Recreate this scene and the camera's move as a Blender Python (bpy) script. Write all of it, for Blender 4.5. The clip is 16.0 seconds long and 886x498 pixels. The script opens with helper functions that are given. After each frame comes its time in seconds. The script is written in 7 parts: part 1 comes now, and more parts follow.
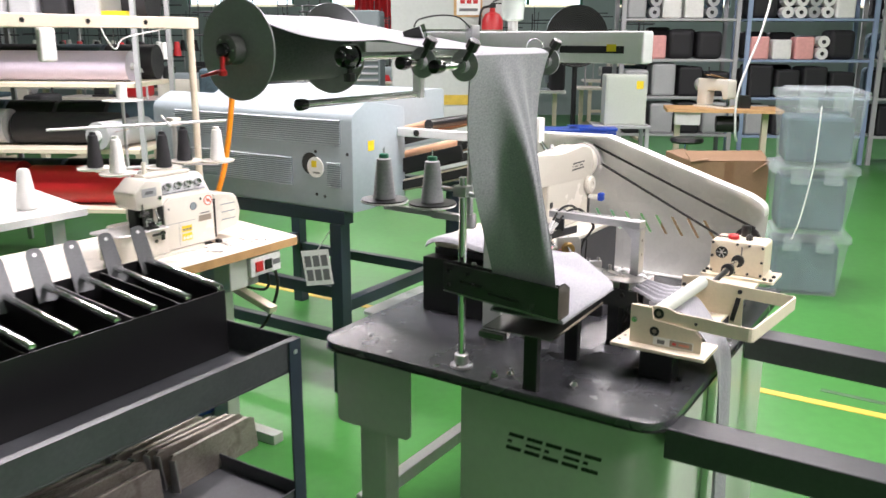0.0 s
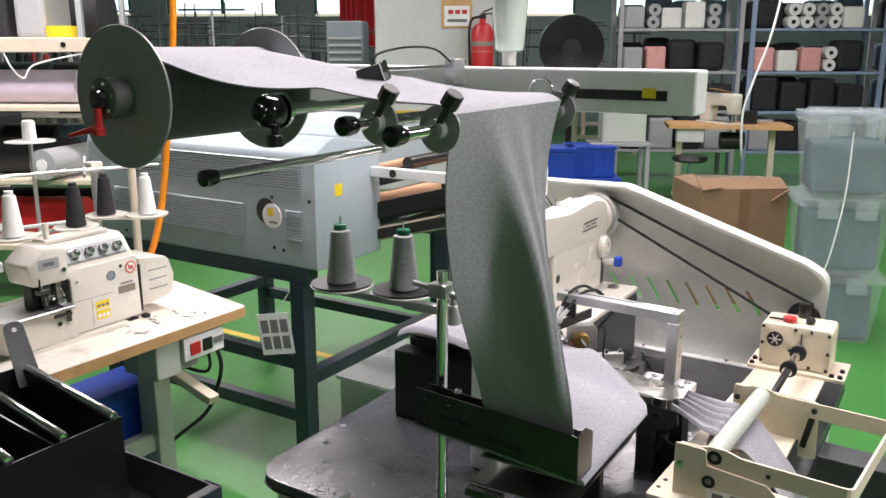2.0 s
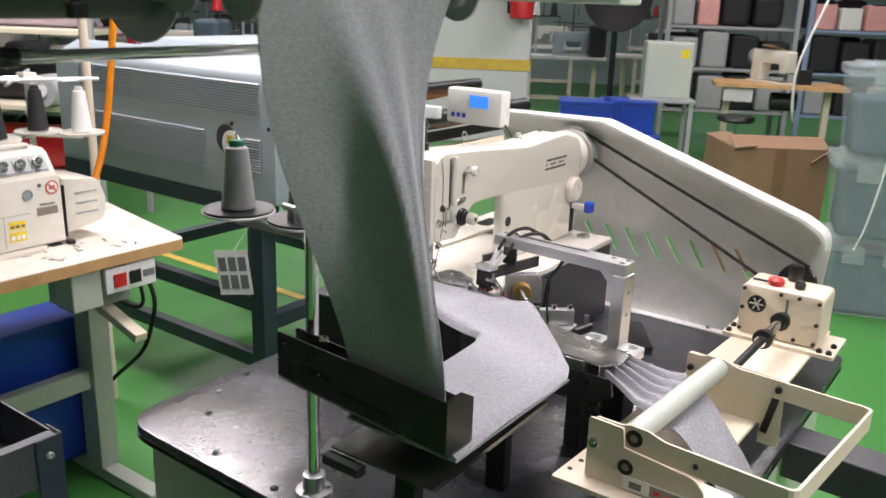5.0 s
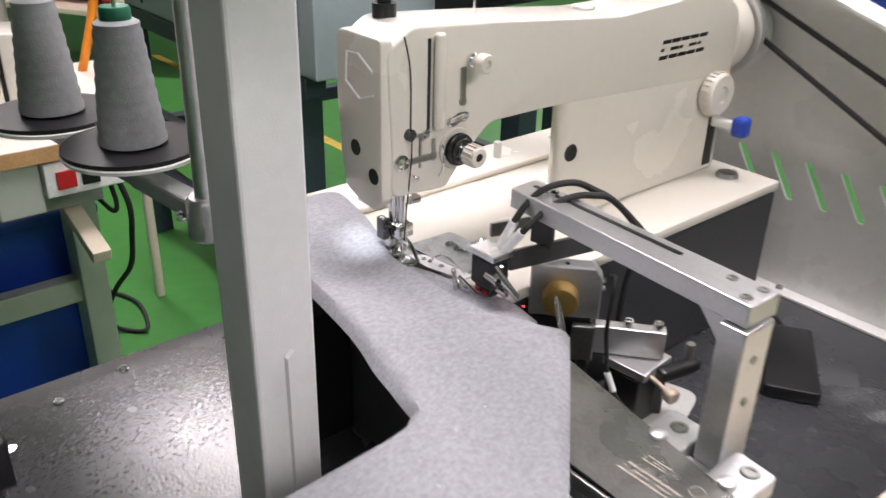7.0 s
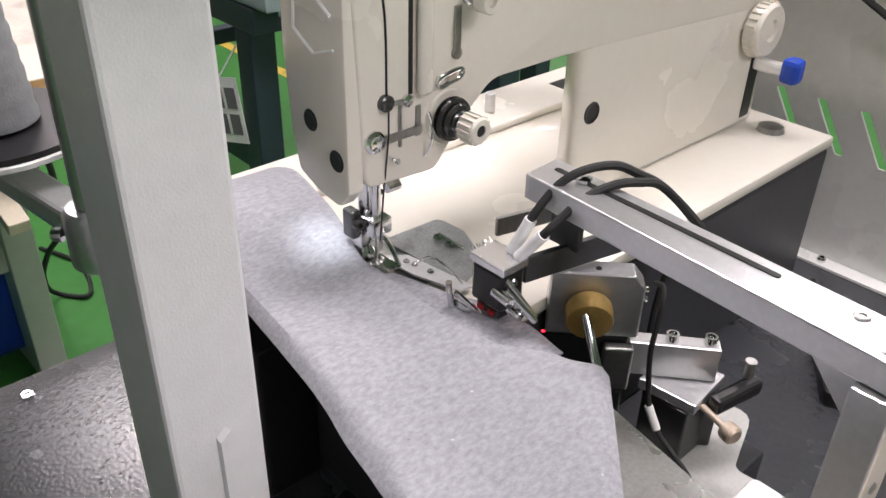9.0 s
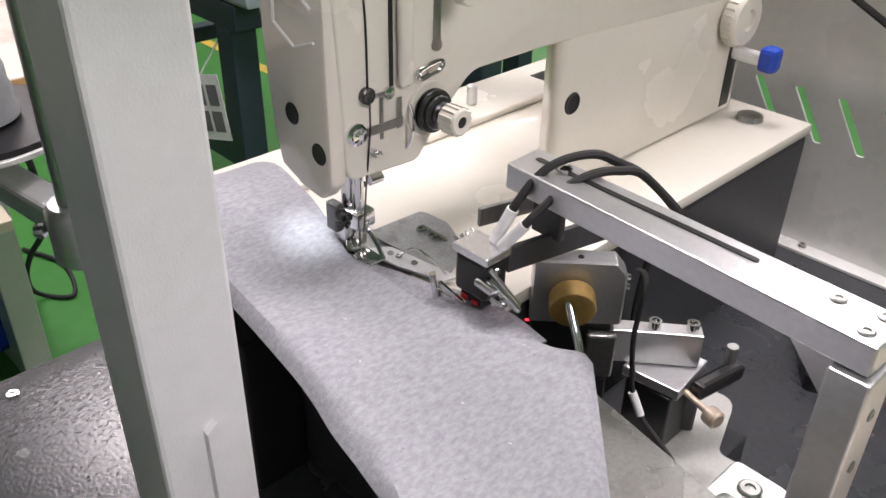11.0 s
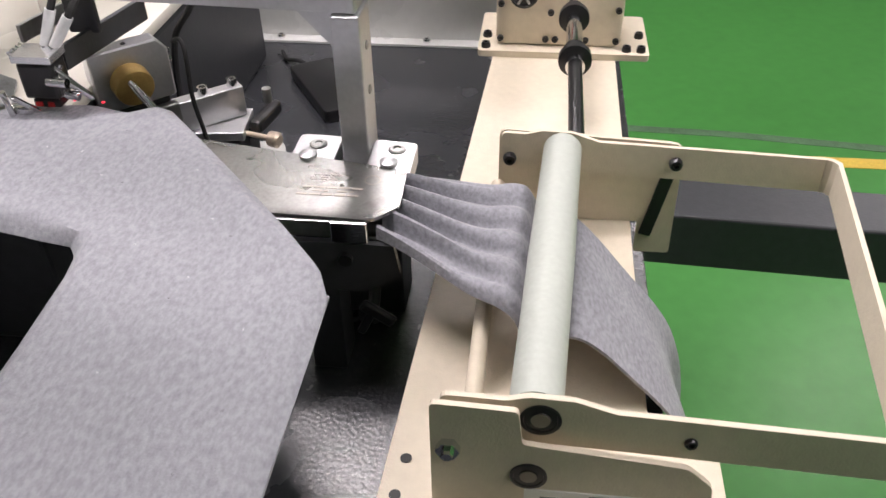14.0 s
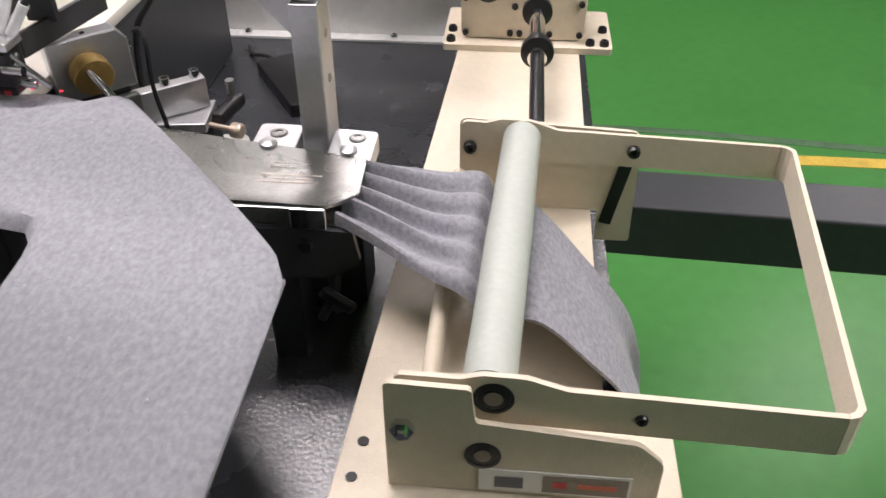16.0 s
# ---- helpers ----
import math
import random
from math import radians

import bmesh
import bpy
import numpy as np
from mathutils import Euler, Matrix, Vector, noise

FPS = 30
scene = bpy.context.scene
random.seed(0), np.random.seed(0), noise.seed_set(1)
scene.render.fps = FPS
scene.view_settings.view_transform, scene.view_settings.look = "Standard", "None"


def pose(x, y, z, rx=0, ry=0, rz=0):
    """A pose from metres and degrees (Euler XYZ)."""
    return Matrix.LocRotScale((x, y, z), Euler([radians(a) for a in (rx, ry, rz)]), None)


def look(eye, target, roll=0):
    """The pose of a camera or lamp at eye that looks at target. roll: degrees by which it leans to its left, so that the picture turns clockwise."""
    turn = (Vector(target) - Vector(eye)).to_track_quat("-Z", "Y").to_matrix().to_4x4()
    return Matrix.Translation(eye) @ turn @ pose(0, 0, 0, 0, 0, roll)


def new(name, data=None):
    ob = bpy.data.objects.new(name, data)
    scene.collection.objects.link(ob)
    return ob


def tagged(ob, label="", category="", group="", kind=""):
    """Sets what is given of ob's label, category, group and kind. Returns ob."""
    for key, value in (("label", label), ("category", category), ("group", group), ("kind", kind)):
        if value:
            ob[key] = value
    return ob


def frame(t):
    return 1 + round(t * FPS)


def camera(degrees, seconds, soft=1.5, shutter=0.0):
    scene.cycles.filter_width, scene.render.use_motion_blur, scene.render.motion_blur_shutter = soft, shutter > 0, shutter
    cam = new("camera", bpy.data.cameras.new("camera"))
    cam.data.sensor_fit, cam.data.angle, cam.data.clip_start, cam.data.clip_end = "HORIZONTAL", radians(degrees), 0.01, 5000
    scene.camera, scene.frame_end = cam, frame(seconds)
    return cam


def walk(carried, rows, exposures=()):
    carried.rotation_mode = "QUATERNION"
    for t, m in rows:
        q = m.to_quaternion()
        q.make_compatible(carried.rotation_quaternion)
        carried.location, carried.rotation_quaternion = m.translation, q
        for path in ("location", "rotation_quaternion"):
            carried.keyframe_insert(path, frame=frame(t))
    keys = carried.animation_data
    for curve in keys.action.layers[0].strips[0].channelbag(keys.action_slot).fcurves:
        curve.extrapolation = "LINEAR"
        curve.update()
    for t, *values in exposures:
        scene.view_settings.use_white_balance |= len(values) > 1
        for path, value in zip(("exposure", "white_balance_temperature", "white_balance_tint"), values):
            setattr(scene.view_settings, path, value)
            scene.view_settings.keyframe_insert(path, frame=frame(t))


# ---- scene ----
cam = camera(55.4, 16.0, shutter=0.5)
PATH = [
    (0.0, pose(0.2902, 1.0387, 1.4862, 75.902, -0.176, 2.621)),
    (0.5, pose(0.2976, 1.2529, 1.4951, 76.053, -0.772, 2.023)),
    (1.0, pose(0.2824, 1.4624, 1.5209, 76.342, -0.389, 1.797)),
    (1.5, pose(0.2890, 1.5767, 1.5397, 76.647, 0.001, 1.867)),
    (2.0, pose(0.2980, 1.6208, 1.5396, 76.353, 0.005, 1.996)),
    (2.5, pose(0.3001, 1.6258, 1.5425, 76.328, 0.104, 2.061)),
    (3.0, pose(0.3020, 1.6258, 1.5394, 76.396, 0.203, 2.182)),
    (3.5, pose(0.3090, 1.6298, 1.5401, 76.310, 0.303, 2.279)),
    (4.0, pose(0.3407, 1.6485, 1.5268, 76.178, 0.118, 2.831)),
    (4.5, pose(0.4448, 1.7245, 1.4643, 75.499, -0.734, 3.969)),
    (4.7, pose(0.4864, 1.7772, 1.4491, 74.800, -1.299, 4.552)),
    (6.8, pose(0.7072, 2.6214, 1.3334, 64.034, -1.277, 19.944)),
    (7.0, pose(0.6819, 2.6742, 1.3232, 63.366, -1.347, 20.137)),
    (7.5, pose(0.6253, 2.7838, 1.3029, 61.296, -1.641, 19.748)),
    (8.0, pose(0.5988, 2.8505, 1.2855, 59.836, -1.422, 19.062)),
    (8.5, pose(0.5907, 2.8754, 1.2803, 58.899, -1.311, 18.211)),
    (9.0, pose(0.5896, 2.8804, 1.2773, 58.376, -1.299, 17.562)),
    (11.5, pose(0.5965, 2.8714, 1.2762, 57.917, -0.709, 15.176)),
    (12.0, pose(0.6470, 2.8390, 1.2563, 57.056, 0.503, 8.394)),
    (12.5, pose(0.6907, 2.7523, 1.2145, 55.285, 1.257, -2.863)),
    (13.0, pose(0.6626, 2.6718, 1.2468, 54.010, 1.654, -11.493)),
    (13.5, pose(0.5894, 2.6637, 1.2401, 53.143, 1.227, -18.725)),
    (14.0, pose(0.5314, 2.6537, 1.2420, 52.551, 0.856, -23.399)),
    (14.5, pose(0.5196, 2.6438, 1.2476, 52.789, 0.722, -25.192)),
    (15.0, pose(0.5096, 2.6448, 1.2488, 53.066, 0.384, -25.554)),
    (15.5, pose(0.5125, 2.6407, 1.2448, 53.105, 0.384, -25.539)),
    (16.0, pose(0.5402, 2.6375, 1.2330, 52.792, 0.165, -24.769)),
]
walk(cam, PATH, exposures=[(0.0, 0.3), (0.5, 0.1), (1.5, -0.12), (3.5, -0.18), (4.7, -0.22), (7.0, -0.47), (9.0, -0.50), (11.5, -0.52), (12.5, -0.60), (13.5, -0.58), (16.0, -0.60)])

# ---- light: factory hall, ceiling tubes and windows behind ----
world = bpy.data.worlds.new("hall_air")
scene.world = world
world.use_nodes = True
bg = world.node_tree.nodes["Background"]
sky = world.node_tree.nodes.new("ShaderNodeTexSky")
sky.sky_type = "NISHITA"
sky.sun_disc = False
sky.sun_elevation = radians(50)
sky.sun_rotation = radians(20)
world.node_tree.links.new(sky.outputs[0], bg.inputs[0])
bg.inputs[1].default_value = 0.1


def lamp(name, x, y, z, sx, sy, power, color=(1, 0.905, 0.94)):
    data = bpy.data.lights.new(name, "AREA")
    data.shape, data.size, data.size_y, data.energy, data.color = "RECTANGLE", sx, sy, power, color
    ob = new(name, data)
    ob.matrix_world = pose(x, y, z)
    return ob


TUBES = [(1.9, 0.9), (3.1, 1.5), (5.6, 1.0), (0.45, 3.8), (-2.1, 5.4), (1.9, 6.2), (4.8, 5.4), (-2.0, 9.2), (2.5, 9.2), (-1.5, 13.0), (4.0, 13.0)]
for lx, ly in TUBES:
    lamp("tube_light", lx, ly, 3.32, 1.5, 0.25, {(1.9, 0.9): 14, (3.1, 1.5): 150, (5.6, 1.0): 95, (0.45, 3.8): 112, (-2.1, 5.4): 145}.get((lx, ly), 78))
spot = bpy.data.lights.new("needle_spot", "SPOT")
spot.energy, spot.spot_size, spot.spot_blend, spot.shadow_soft_size, spot.color = 0.45, radians(75), 1.0, 0.006, (0.9, 0.92, 1.0)
needle_spot = new("needle_spot", spot)
needle_spot.matrix_world = pose(0.34, 3.43, 0, 0, 0, -30) @ look((0.006, -0.016, 0.982), (-0.012, -0.012, 0.9))


# ---- materials ----
def mat(name, color, rough=0.5, metal=0.0, vary=0.12, scale=6.0, bump=0.0, bump_scale=120.0, stain=0.0, coat=0.0, spec=0.5, alpha=1.0, trans=0.0, emit=0.0, random=0.0):
    m = bpy.data.materials.new(name)
    m.use_nodes = True
    nt = m.node_tree
    b = nt.nodes["Principled BSDF"]
    L = nt.links.new
    tc = nt.nodes.new("ShaderNodeTexCoord")
    n1 = nt.nodes.new("ShaderNodeTexNoise")
    n1.inputs["Scale"].default_value, n1.inputs["Detail"].default_value = scale, 5
    n2 = nt.nodes.new("ShaderNodeTexNoise")
    n2.inputs["Scale"].default_value, n2.inputs["Detail"].default_value = scale * 17, 4
    L(tc.outputs["Object"], n1.inputs["Vector"])
    L(tc.outputs["Object"], n2.inputs["Vector"])
    add = nt.nodes.new("ShaderNodeMath")
    add.operation = "ADD"
    L(n1.outputs[0], add.inputs[0])
    L(n2.outputs[0], add.inputs[1])
    mr = nt.nodes.new("ShaderNodeMapRange")
    mr.inputs[1].default_value, mr.inputs[2].default_value = 0.65, 1.35
    mr.inputs[3].default_value, mr.inputs[4].default_value = 1 - vary, 1 + vary
    L(add.outputs[0], mr.inputs[0])
    mul = nt.nodes.new("ShaderNodeVectorMath")
    mul.operation = "SCALE"
    mul.inputs[0].default_value = color
    last = mr.outputs[0]
    if random:
        oi = nt.nodes.new("ShaderNodeObjectInfo")
        r = nt.nodes.new("ShaderNodeMapRange")
        r.inputs[3].default_value, r.inputs[4].default_value = 1 - random, 1 + random
        L(oi.outputs["Random"], r.inputs[0])
        mm = nt.nodes.new("ShaderNodeMath")
        mm.operation = "MULTIPLY"
        L(last, mm.inputs[0])
        L(r.outputs[0], mm.inputs[1])
        last = mm.outputs[0]
    L(last, mul.inputs["Scale"])
    out = mul.outputs[0]
    if stain:
        n3 = nt.nodes.new("ShaderNodeTexNoise")
        n3.inputs["Scale"].default_value, n3.inputs["Detail"].default_value = scale * 1.7, 9
        L(tc.outputs["Object"], n3.inputs["Vector"])
        cr = nt.nodes.new("ShaderNodeMapRange")
        cr.inputs[1].default_value, cr.inputs[2].default_value = 0.56, 0.72
        cr.inputs[3].default_value, cr.inputs[4].default_value = 0, stain
        L(n3.outputs[0], cr.inputs[0])
        mx = nt.nodes.new("ShaderNodeMix")
        mx.data_type = "RGBA"
        L(cr.outputs[0], mx.inputs[0])
        L(out, mx.inputs[6])
        mx.inputs[7].default_value = (color[0] * 0.35, color[1] * 0.33, color[2] * 0.3, 1)
        out = mx.outputs[2]
    L(out, b.inputs["Base Color"])
    rr = nt.nodes.new("ShaderNodeMapRange")
    rr.inputs[3].default_value, rr.inputs[4].default_value = max(0.02, rough - 0.08), min(1, rough + 0.08)
    L(n1.outputs[0], rr.inputs[0])
    L(rr.outputs[0], b.inputs["Roughness"])
    b.inputs["Metallic"].default_value = metal
    b.inputs["Specular IOR Level"].default_value = spec
    b.inputs["Coat Weight"].default_value = coat
    b.inputs["Alpha"].default_value = alpha
    b.inputs["Transmission Weight"].default_value = trans
    if emit:
        b.inputs["Emission Color"].default_value = (*color, 1)
        b.inputs["Emission Strength"].default_value = emit
    if bump:
        n4 = nt.nodes.new("ShaderNodeTexNoise")
        n4.inputs["Scale"].default_value, n4.inputs["Detail"].default_value = bump_scale, 3
        L(tc.outputs["Object"], n4.inputs["Vector"])
        bp = nt.nodes.new("ShaderNodeBump")
        bp.inputs["Strength"].default_value, bp.inputs["Distance"].default_value = bump, 0.002
        L(n4.outputs[0], bp.inputs["Height"])
        L(bp.outputs[0], b.inputs["Normal"])
    return m


def felt(name, light, dark):
    """Grey melange knit: fine fibre flecks over soft mottling."""
    m = mat(name, light, 0.75, 0, 0.05, 5.0, 0.12, 700.0, spec=0.25)
    nt = m.node_tree
    b = nt.nodes["Principled BSDF"]
    tc = nt.nodes.new("ShaderNodeTexCoord")
    mp = nt.nodes.new("ShaderNodeMapping")
    mp.inputs["Scale"].default_value = (1.0, 0.55, 1.0)
    nt.links.new(tc.outputs["Object"], mp.inputs[0])
    n = nt.nodes.new("ShaderNodeTexNoise")
    n.inputs["Scale"].default_value, n.inputs["Detail"].default_value, n.inputs["Roughness"].default_value = 300, 4, 0.55
    nt.links.new(mp.outputs[0], n.inputs["Vector"])
    r = nt.nodes.new("ShaderNodeValToRGB")
    r.color_ramp.elements[0].position, r.color_ramp.elements[0].color = 0.30, (*dark, 1)
    r.color_ramp.elements[1].position, r.color_ramp.elements[1].color = 0.66, (*light, 1)
    nt.links.new(n.outputs[0], r.inputs[0])
    nt.links.new(r.outputs[0], b.inputs["Base Color"])
    b.inputs["Sheen Weight"].default_value = 0.25
    return m


M_FLOOR = mat("green_epoxy", (0.056, 0.212, 0.047), 0.33, 0, 0.12, 1.3, 0.05, 30, stain=0.22, spec=0.32)
M_LINE = mat("yellow_line_paint", (0.60, 0.42, 0.06), 0.5, 0, 0.2, 9, stain=0.4)
M_STRIPE = mat("dark_floor_stripe", (0.06, 0.13, 0.06), 0.6, 0, 0.35, 14, stain=0.6)
M_WALL = mat("pale_wall_paint", (0.55, 0.57, 0.56), 0.8, 0, 0.06, 2.0, 0.1, 60)
M_TEAL = mat("pale_teal_wall_paint", (0.36, 0.44, 0.44), 0.8, 0, 0.08, 2.0, 0.1, 60, stain=0.1)
M_CEIL = mat("ceiling_board", (0.32, 0.32, 0.32), 0.85, 0, 0.05, 3)
M_TOP = mat("charcoal_laminate", (0.040, 0.042, 0.048), 0.26, 0, 0.2, 9, 0.24, 260, stain=0.15, spec=0.95)
M_EDGE = mat("black_edge_band", (0.012, 0.012, 0.013), 0.45)
M_PANEL = mat("grey_green_powder_coat", (0.52, 0.55, 0.50), 0.32, 0, 0.05, 3, 0.12, 500, coat=0.2)
M_WHITE = mat("white_enamel", (0.8, 0.8, 0.78), 0.28, 0, 0.04, 5, 0.05, 200, stain=0.04, coat=0.3)
M_MACH = mat("ivory_machine_enamel", (0.70, 0.67, 0.595), 0.25, 0, 0.02, 6, 0.04, 300, coat=0.35)
M_CREAM = mat("cream_powder_coat", (0.70, 0.62, 0.49), 0.45, 0, 0.06, 7, 0.2, 500, stain=0.05)
M_POST = mat("white_powder_coat", (0.80, 0.80, 0.81), 0.4, 0, 0.04, 4, 0.15, 600)
M_DARK = mat("dark_grey_steel", (0.045, 0.047, 0.052), 0.42, 0.2, 0.15, 6, 0.1, 300)
M_BLACK = mat("black_plastic", (0.011, 0.011, 0.012), 0.32, 0, 0.15, 20)
M_GLOSS = mat("glossy_black_knob", (0.006, 0.006, 0.007), 0.1, 0, 0.1, 20, coat=0.5)
M_RUB = mat("black_rubber", (0.018, 0.018, 0.018), 0.75, 0, 0.2, 30)
M_ALU = mat("brushed_aluminium", (0.66, 0.66, 0.67), 0.34, 0.9, 0.07, 12, 0.12, 300)
M_CAP = mat("satin_mirror_cap", (0.8, 0.8, 0.82), 0.22, 0.9, 0.04, 10)
M_CHROME = mat("chrome", (0.75, 0.75, 0.76), 0.1, 1.0, 0.03, 10)
M_STEEL = mat("worn_steel_plate", (0.40, 0.40, 0.385), 0.3, 0.95, 0.16, 14, 0.1, 90, stain=0.2)
M_FOLD = mat("dulled_fold_plate_steel", (0.34, 0.34, 0.325), 0.28, 0.92, 0.15, 18, 0.05, 60, stain=0.35)
M_MARK = mat("etched_mark", (0.42, 0.38, 0.33), 0.6)
M_TONGUE = mat("grey_tongue_steel", (0.12, 0.125, 0.13), 0.4, 0.4, 0.2, 15, stain=0.2)
M_WARN = mat("faded_red_print", (0.62, 0.16, 0.10), 0.6)
M_PLATE = mat("brown_printed_plate", (0.26, 0.22, 0.18), 0.5)
M_FORMER = mat("tarnished_former_steel", (0.36, 0.33, 0.29), 0.35, 0.7, 0.3, 11, 0.1, 90, stain=0.6)
M_KNURL = mat("pale_brass_knurl", (0.60, 0.50, 0.40), 0.35, 0.6, 0.15, 60)
M_TRAY = mat("dark_bright_steel_tray", (0.22, 0.22, 0.21), 0.2, 0.95, 0.15, 14, stain=0.3)
M_FLECKL = mat("light_fibre", (0.5, 0.5, 0.53), 0.9)
M_FLECKD = mat("dark_fibre", (0.24, 0.24, 0.26), 0.9)
M_GUIDE = mat("blued_steel_guide", (0.10, 0.10, 0.10), 0.24, 0.8, 0.25, 18, stain=0.3)
M_SLIDE = mat("tarnished_slide_plate", (0.30, 0.31, 0.31), 0.35, 0.85, 0.3, 40, 0.1, 90, stain=0.5)
M_BRASS = mat("brass", (0.42, 0.28, 0.09), 0.5, 0.55, 0.15, 20, stain=0.2)
M_PLATEG = mat("pale_grey_plate", (0.5, 0.5, 0.48), 0.5, 0.2, 0.1, 15, stain=0.15)
M_DISC = mat("brushed_grey_disc", (0.34, 0.345, 0.355), 0.32, 0.35, 0.1, 8, 0.08, 200)
M_HUB = mat("grey_hub_metal", (0.2, 0.2, 0.2), 0.35, 0.7)
M_RED = mat("red_plastic", (0.5, 0.02, 0.025), 0.35)
M_BLUE = mat("blue_plastic", (0.015, 0.06, 0.42), 0.35)
M_ROLLER = mat("grey_green_rubber_sleeve", (0.47, 0.50, 0.45), 0.5, 0, 0.07, 12, 0.1, 200, stain=0.06)
M_FELT = felt("grey_melange_felt", (0.333, 0.335, 0.360), (0.23, 0.232, 0.256))
# darker copy of the felt with the roll's shade in its colour
M_FELTSHADE = felt("felt_in_shade", (0.10, 0.10, 0.11), (0.06, 0.06, 0.068))
M_KNIT = felt("grey_rib_knit", (0.31, 0.31, 0.34), (0.19, 0.19, 0.21))
M_CONE = mat("grey_thread", (0.30, 0.31, 0.32), 0.6, 0, 0.14, 9, 0.2, 500)
M_GREEN = mat("green_spool_cap", (0.01, 0.14, 0.07), 0.4)
M_NAVY = mat("navy_painted_frame", (0.028, 0.04, 0.058), 0.42, 0, 0.15, 5, 0.1, 200, stain=0.1)
M_GREYBOX = mat("blue_grey_housing", (0.33, 0.39, 0.42), 0.4, 0, 0.05, 3, 0.15, 400, stain=0.04)
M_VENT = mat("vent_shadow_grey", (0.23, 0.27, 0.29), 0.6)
M_TAN = mat("tan_conveyor_belt", (0.52, 0.30, 0.18), 0.6, 0, 0.1, 5, stain=0.15)
M_WOODTOP = mat("worn_cream_tabletop", (0.76, 0.70, 0.62), 0.5, 0, 0.10, 7, 0.05, 80, stain=0.5)
M_WOOD = mat("ply_edge", (0.55, 0.33, 0.15), 0.55, 0, 0.2, 20)
M_TAPE = mat("brown_packing_tape", (0.19, 0.11, 0.06), 0.3)
M_TROLLEY = mat("black_trolley_enamel", (0.062, 0.066, 0.074), 0.42, 0.1, 0.2, 7, 0.1, 250, stain=0.2)
M_CART = mat("brown_cardboard", (0.23, 0.14, 0.08), 0.85, 0, 0.1, 6, 0.1, 300)
M_TOTE = mat("clear_tote_plastic", (0.62, 0.70, 0.73), 0.3, 0, 0.05, 4, alpha=0.22)
M_CLEARBOX = mat("milky_box_plastic", (0.68, 0.72, 0.73), 0.3, 0, 0.05, 5, alpha=0.72)
M_TOTEFILL = mat("dark_tote_contents", (0.07, 0.11, 0.14), 0.8, 0, 0.5, 8)
M_THREADW = mat("white_thread", (0.78, 0.78, 0.76), 0.8, 0, 0.08, 25, 0.4, 700)
M_THREADP = mat("pink_thread", (0.72, 0.36, 0.34), 0.8, 0, 0.12, 25, 0.4, 700)
M_THREADK = mat("black_thread", (0.015, 0.015, 0.018), 0.7, 0, 0.2, 25, 0.4, 700)
M_ORANGE = mat("orange_air_hose", (0.85, 0.28, 0.01), 0.35)
M_YELLOW = mat("yellow_label", (0.8, 0.6, 0.02), 0.5)
M_PAPER = mat("white_paper", (0.8, 0.8, 0.8), 0.7)
M_INK = mat("grey_print", (0.16, 0.16, 0.17), 0.7)
M_RACK = mat("grey_painted_rack", (0.38, 0.39, 0.40), 0.5, 0, 0.1, 5)
M_GLOWTUBE = mat("lit_tube", (1, 0.98, 0.95), 0.5, emit=6.0)
M_WINDOW = mat("daylit_glass", (0.78, 0.92, 1.0), 0.2, emit=1.6)
M_LILAC = mat("lilac_fabric_roll", (0.52, 0.47, 0.56), 0.8, 0, 0.1, 8)
M_LCD = mat("blue_lcd", (0.05, 0.25, 0.9), 0.2, emit=0.9)
M_LASER = mat("red_laser_dot", (1, 0.02, 0.05), 0.3, emit=3.0)
M_LED = mat("white_needle_led", (0.95, 0.95, 1.0), 0.3, emit=14.0)
M_LAMPLENS = mat("frosted_green_white_lens", (0.74, 0.82, 0.76), 0.25, 0, 0.03, 4, coat=0.3)

# ---- frames of reference: the workstation stands 30 degrees askew in the hall ----
W = Matrix.Identity(4)
S = pose(0.34, 3.43, 0, 0, 0, -30)
OFF = {}


# ---- mesh helpers ----
def thing(name, base, label, category, group="", kind="", fr=S):
    ob = new(name)
    ob.empty_display_size = 0.05
    ob.matrix_world = fr @ pose(*base)
    OFF[ob] = Vector(base)
    return tagged(ob, label, category, group, kind)


def part(name, bm, material, parent, label="", smooth=False):
    """Links a bmesh, given in the parent's frame of reference, as one mesh under a thing or a part."""
    off = OFF[parent]
    bmesh.ops.translate(bm, verts=bm.verts, vec=-off)
    bmesh.ops.recalc_face_normals(bm, faces=bm.faces)
    me = bpy.data.meshes.new(name)
    bm.to_mesh(me)
    bm.free()
    me.materials.append(material)
    if smooth:
        me.polygons.foreach_set("use_smooth", [True] * len(me.polygons))
        me.set_sharp_from_angle(angle=radians(40))
    ob = new(name, me)
    ob.parent = parent
    OFF[ob] = off
    if label:
        ob["label"] = label
    return ob


def solid(name, bm, material, label, category, group="", kind="", fr=S, smooth=False):
    """A thing of a single mesh."""
    me = bpy.data.meshes.new(name)
    bmesh.ops.recalc_face_normals(bm, faces=bm.faces)
    bm.to_mesh(me)
    bm.free()
    me.materials.append(material)
    if smooth:
        me.polygons.foreach_set("use_smooth", [True] * len(me.polygons))
        me.set_sharp_from_angle(angle=radians(40))
    ob = new(name, me)
    ob.matrix_world = fr
    OFF[ob] = Vector((0, 0, 0))
    return tagged(ob, label, category, group, kind)


def bevelled(bm, w, seg=2, angle=50):
    if w > 0:
        es = [e for e in bm.edges if len(e.link_faces) == 2 and e.calc_face_angle(0) > radians(angle)]
        bmesh.ops.bevel(bm, geom=es, offset=w, segments=seg, profile=0.5, affect="EDGES", clamp_overlap=True)
    return bm


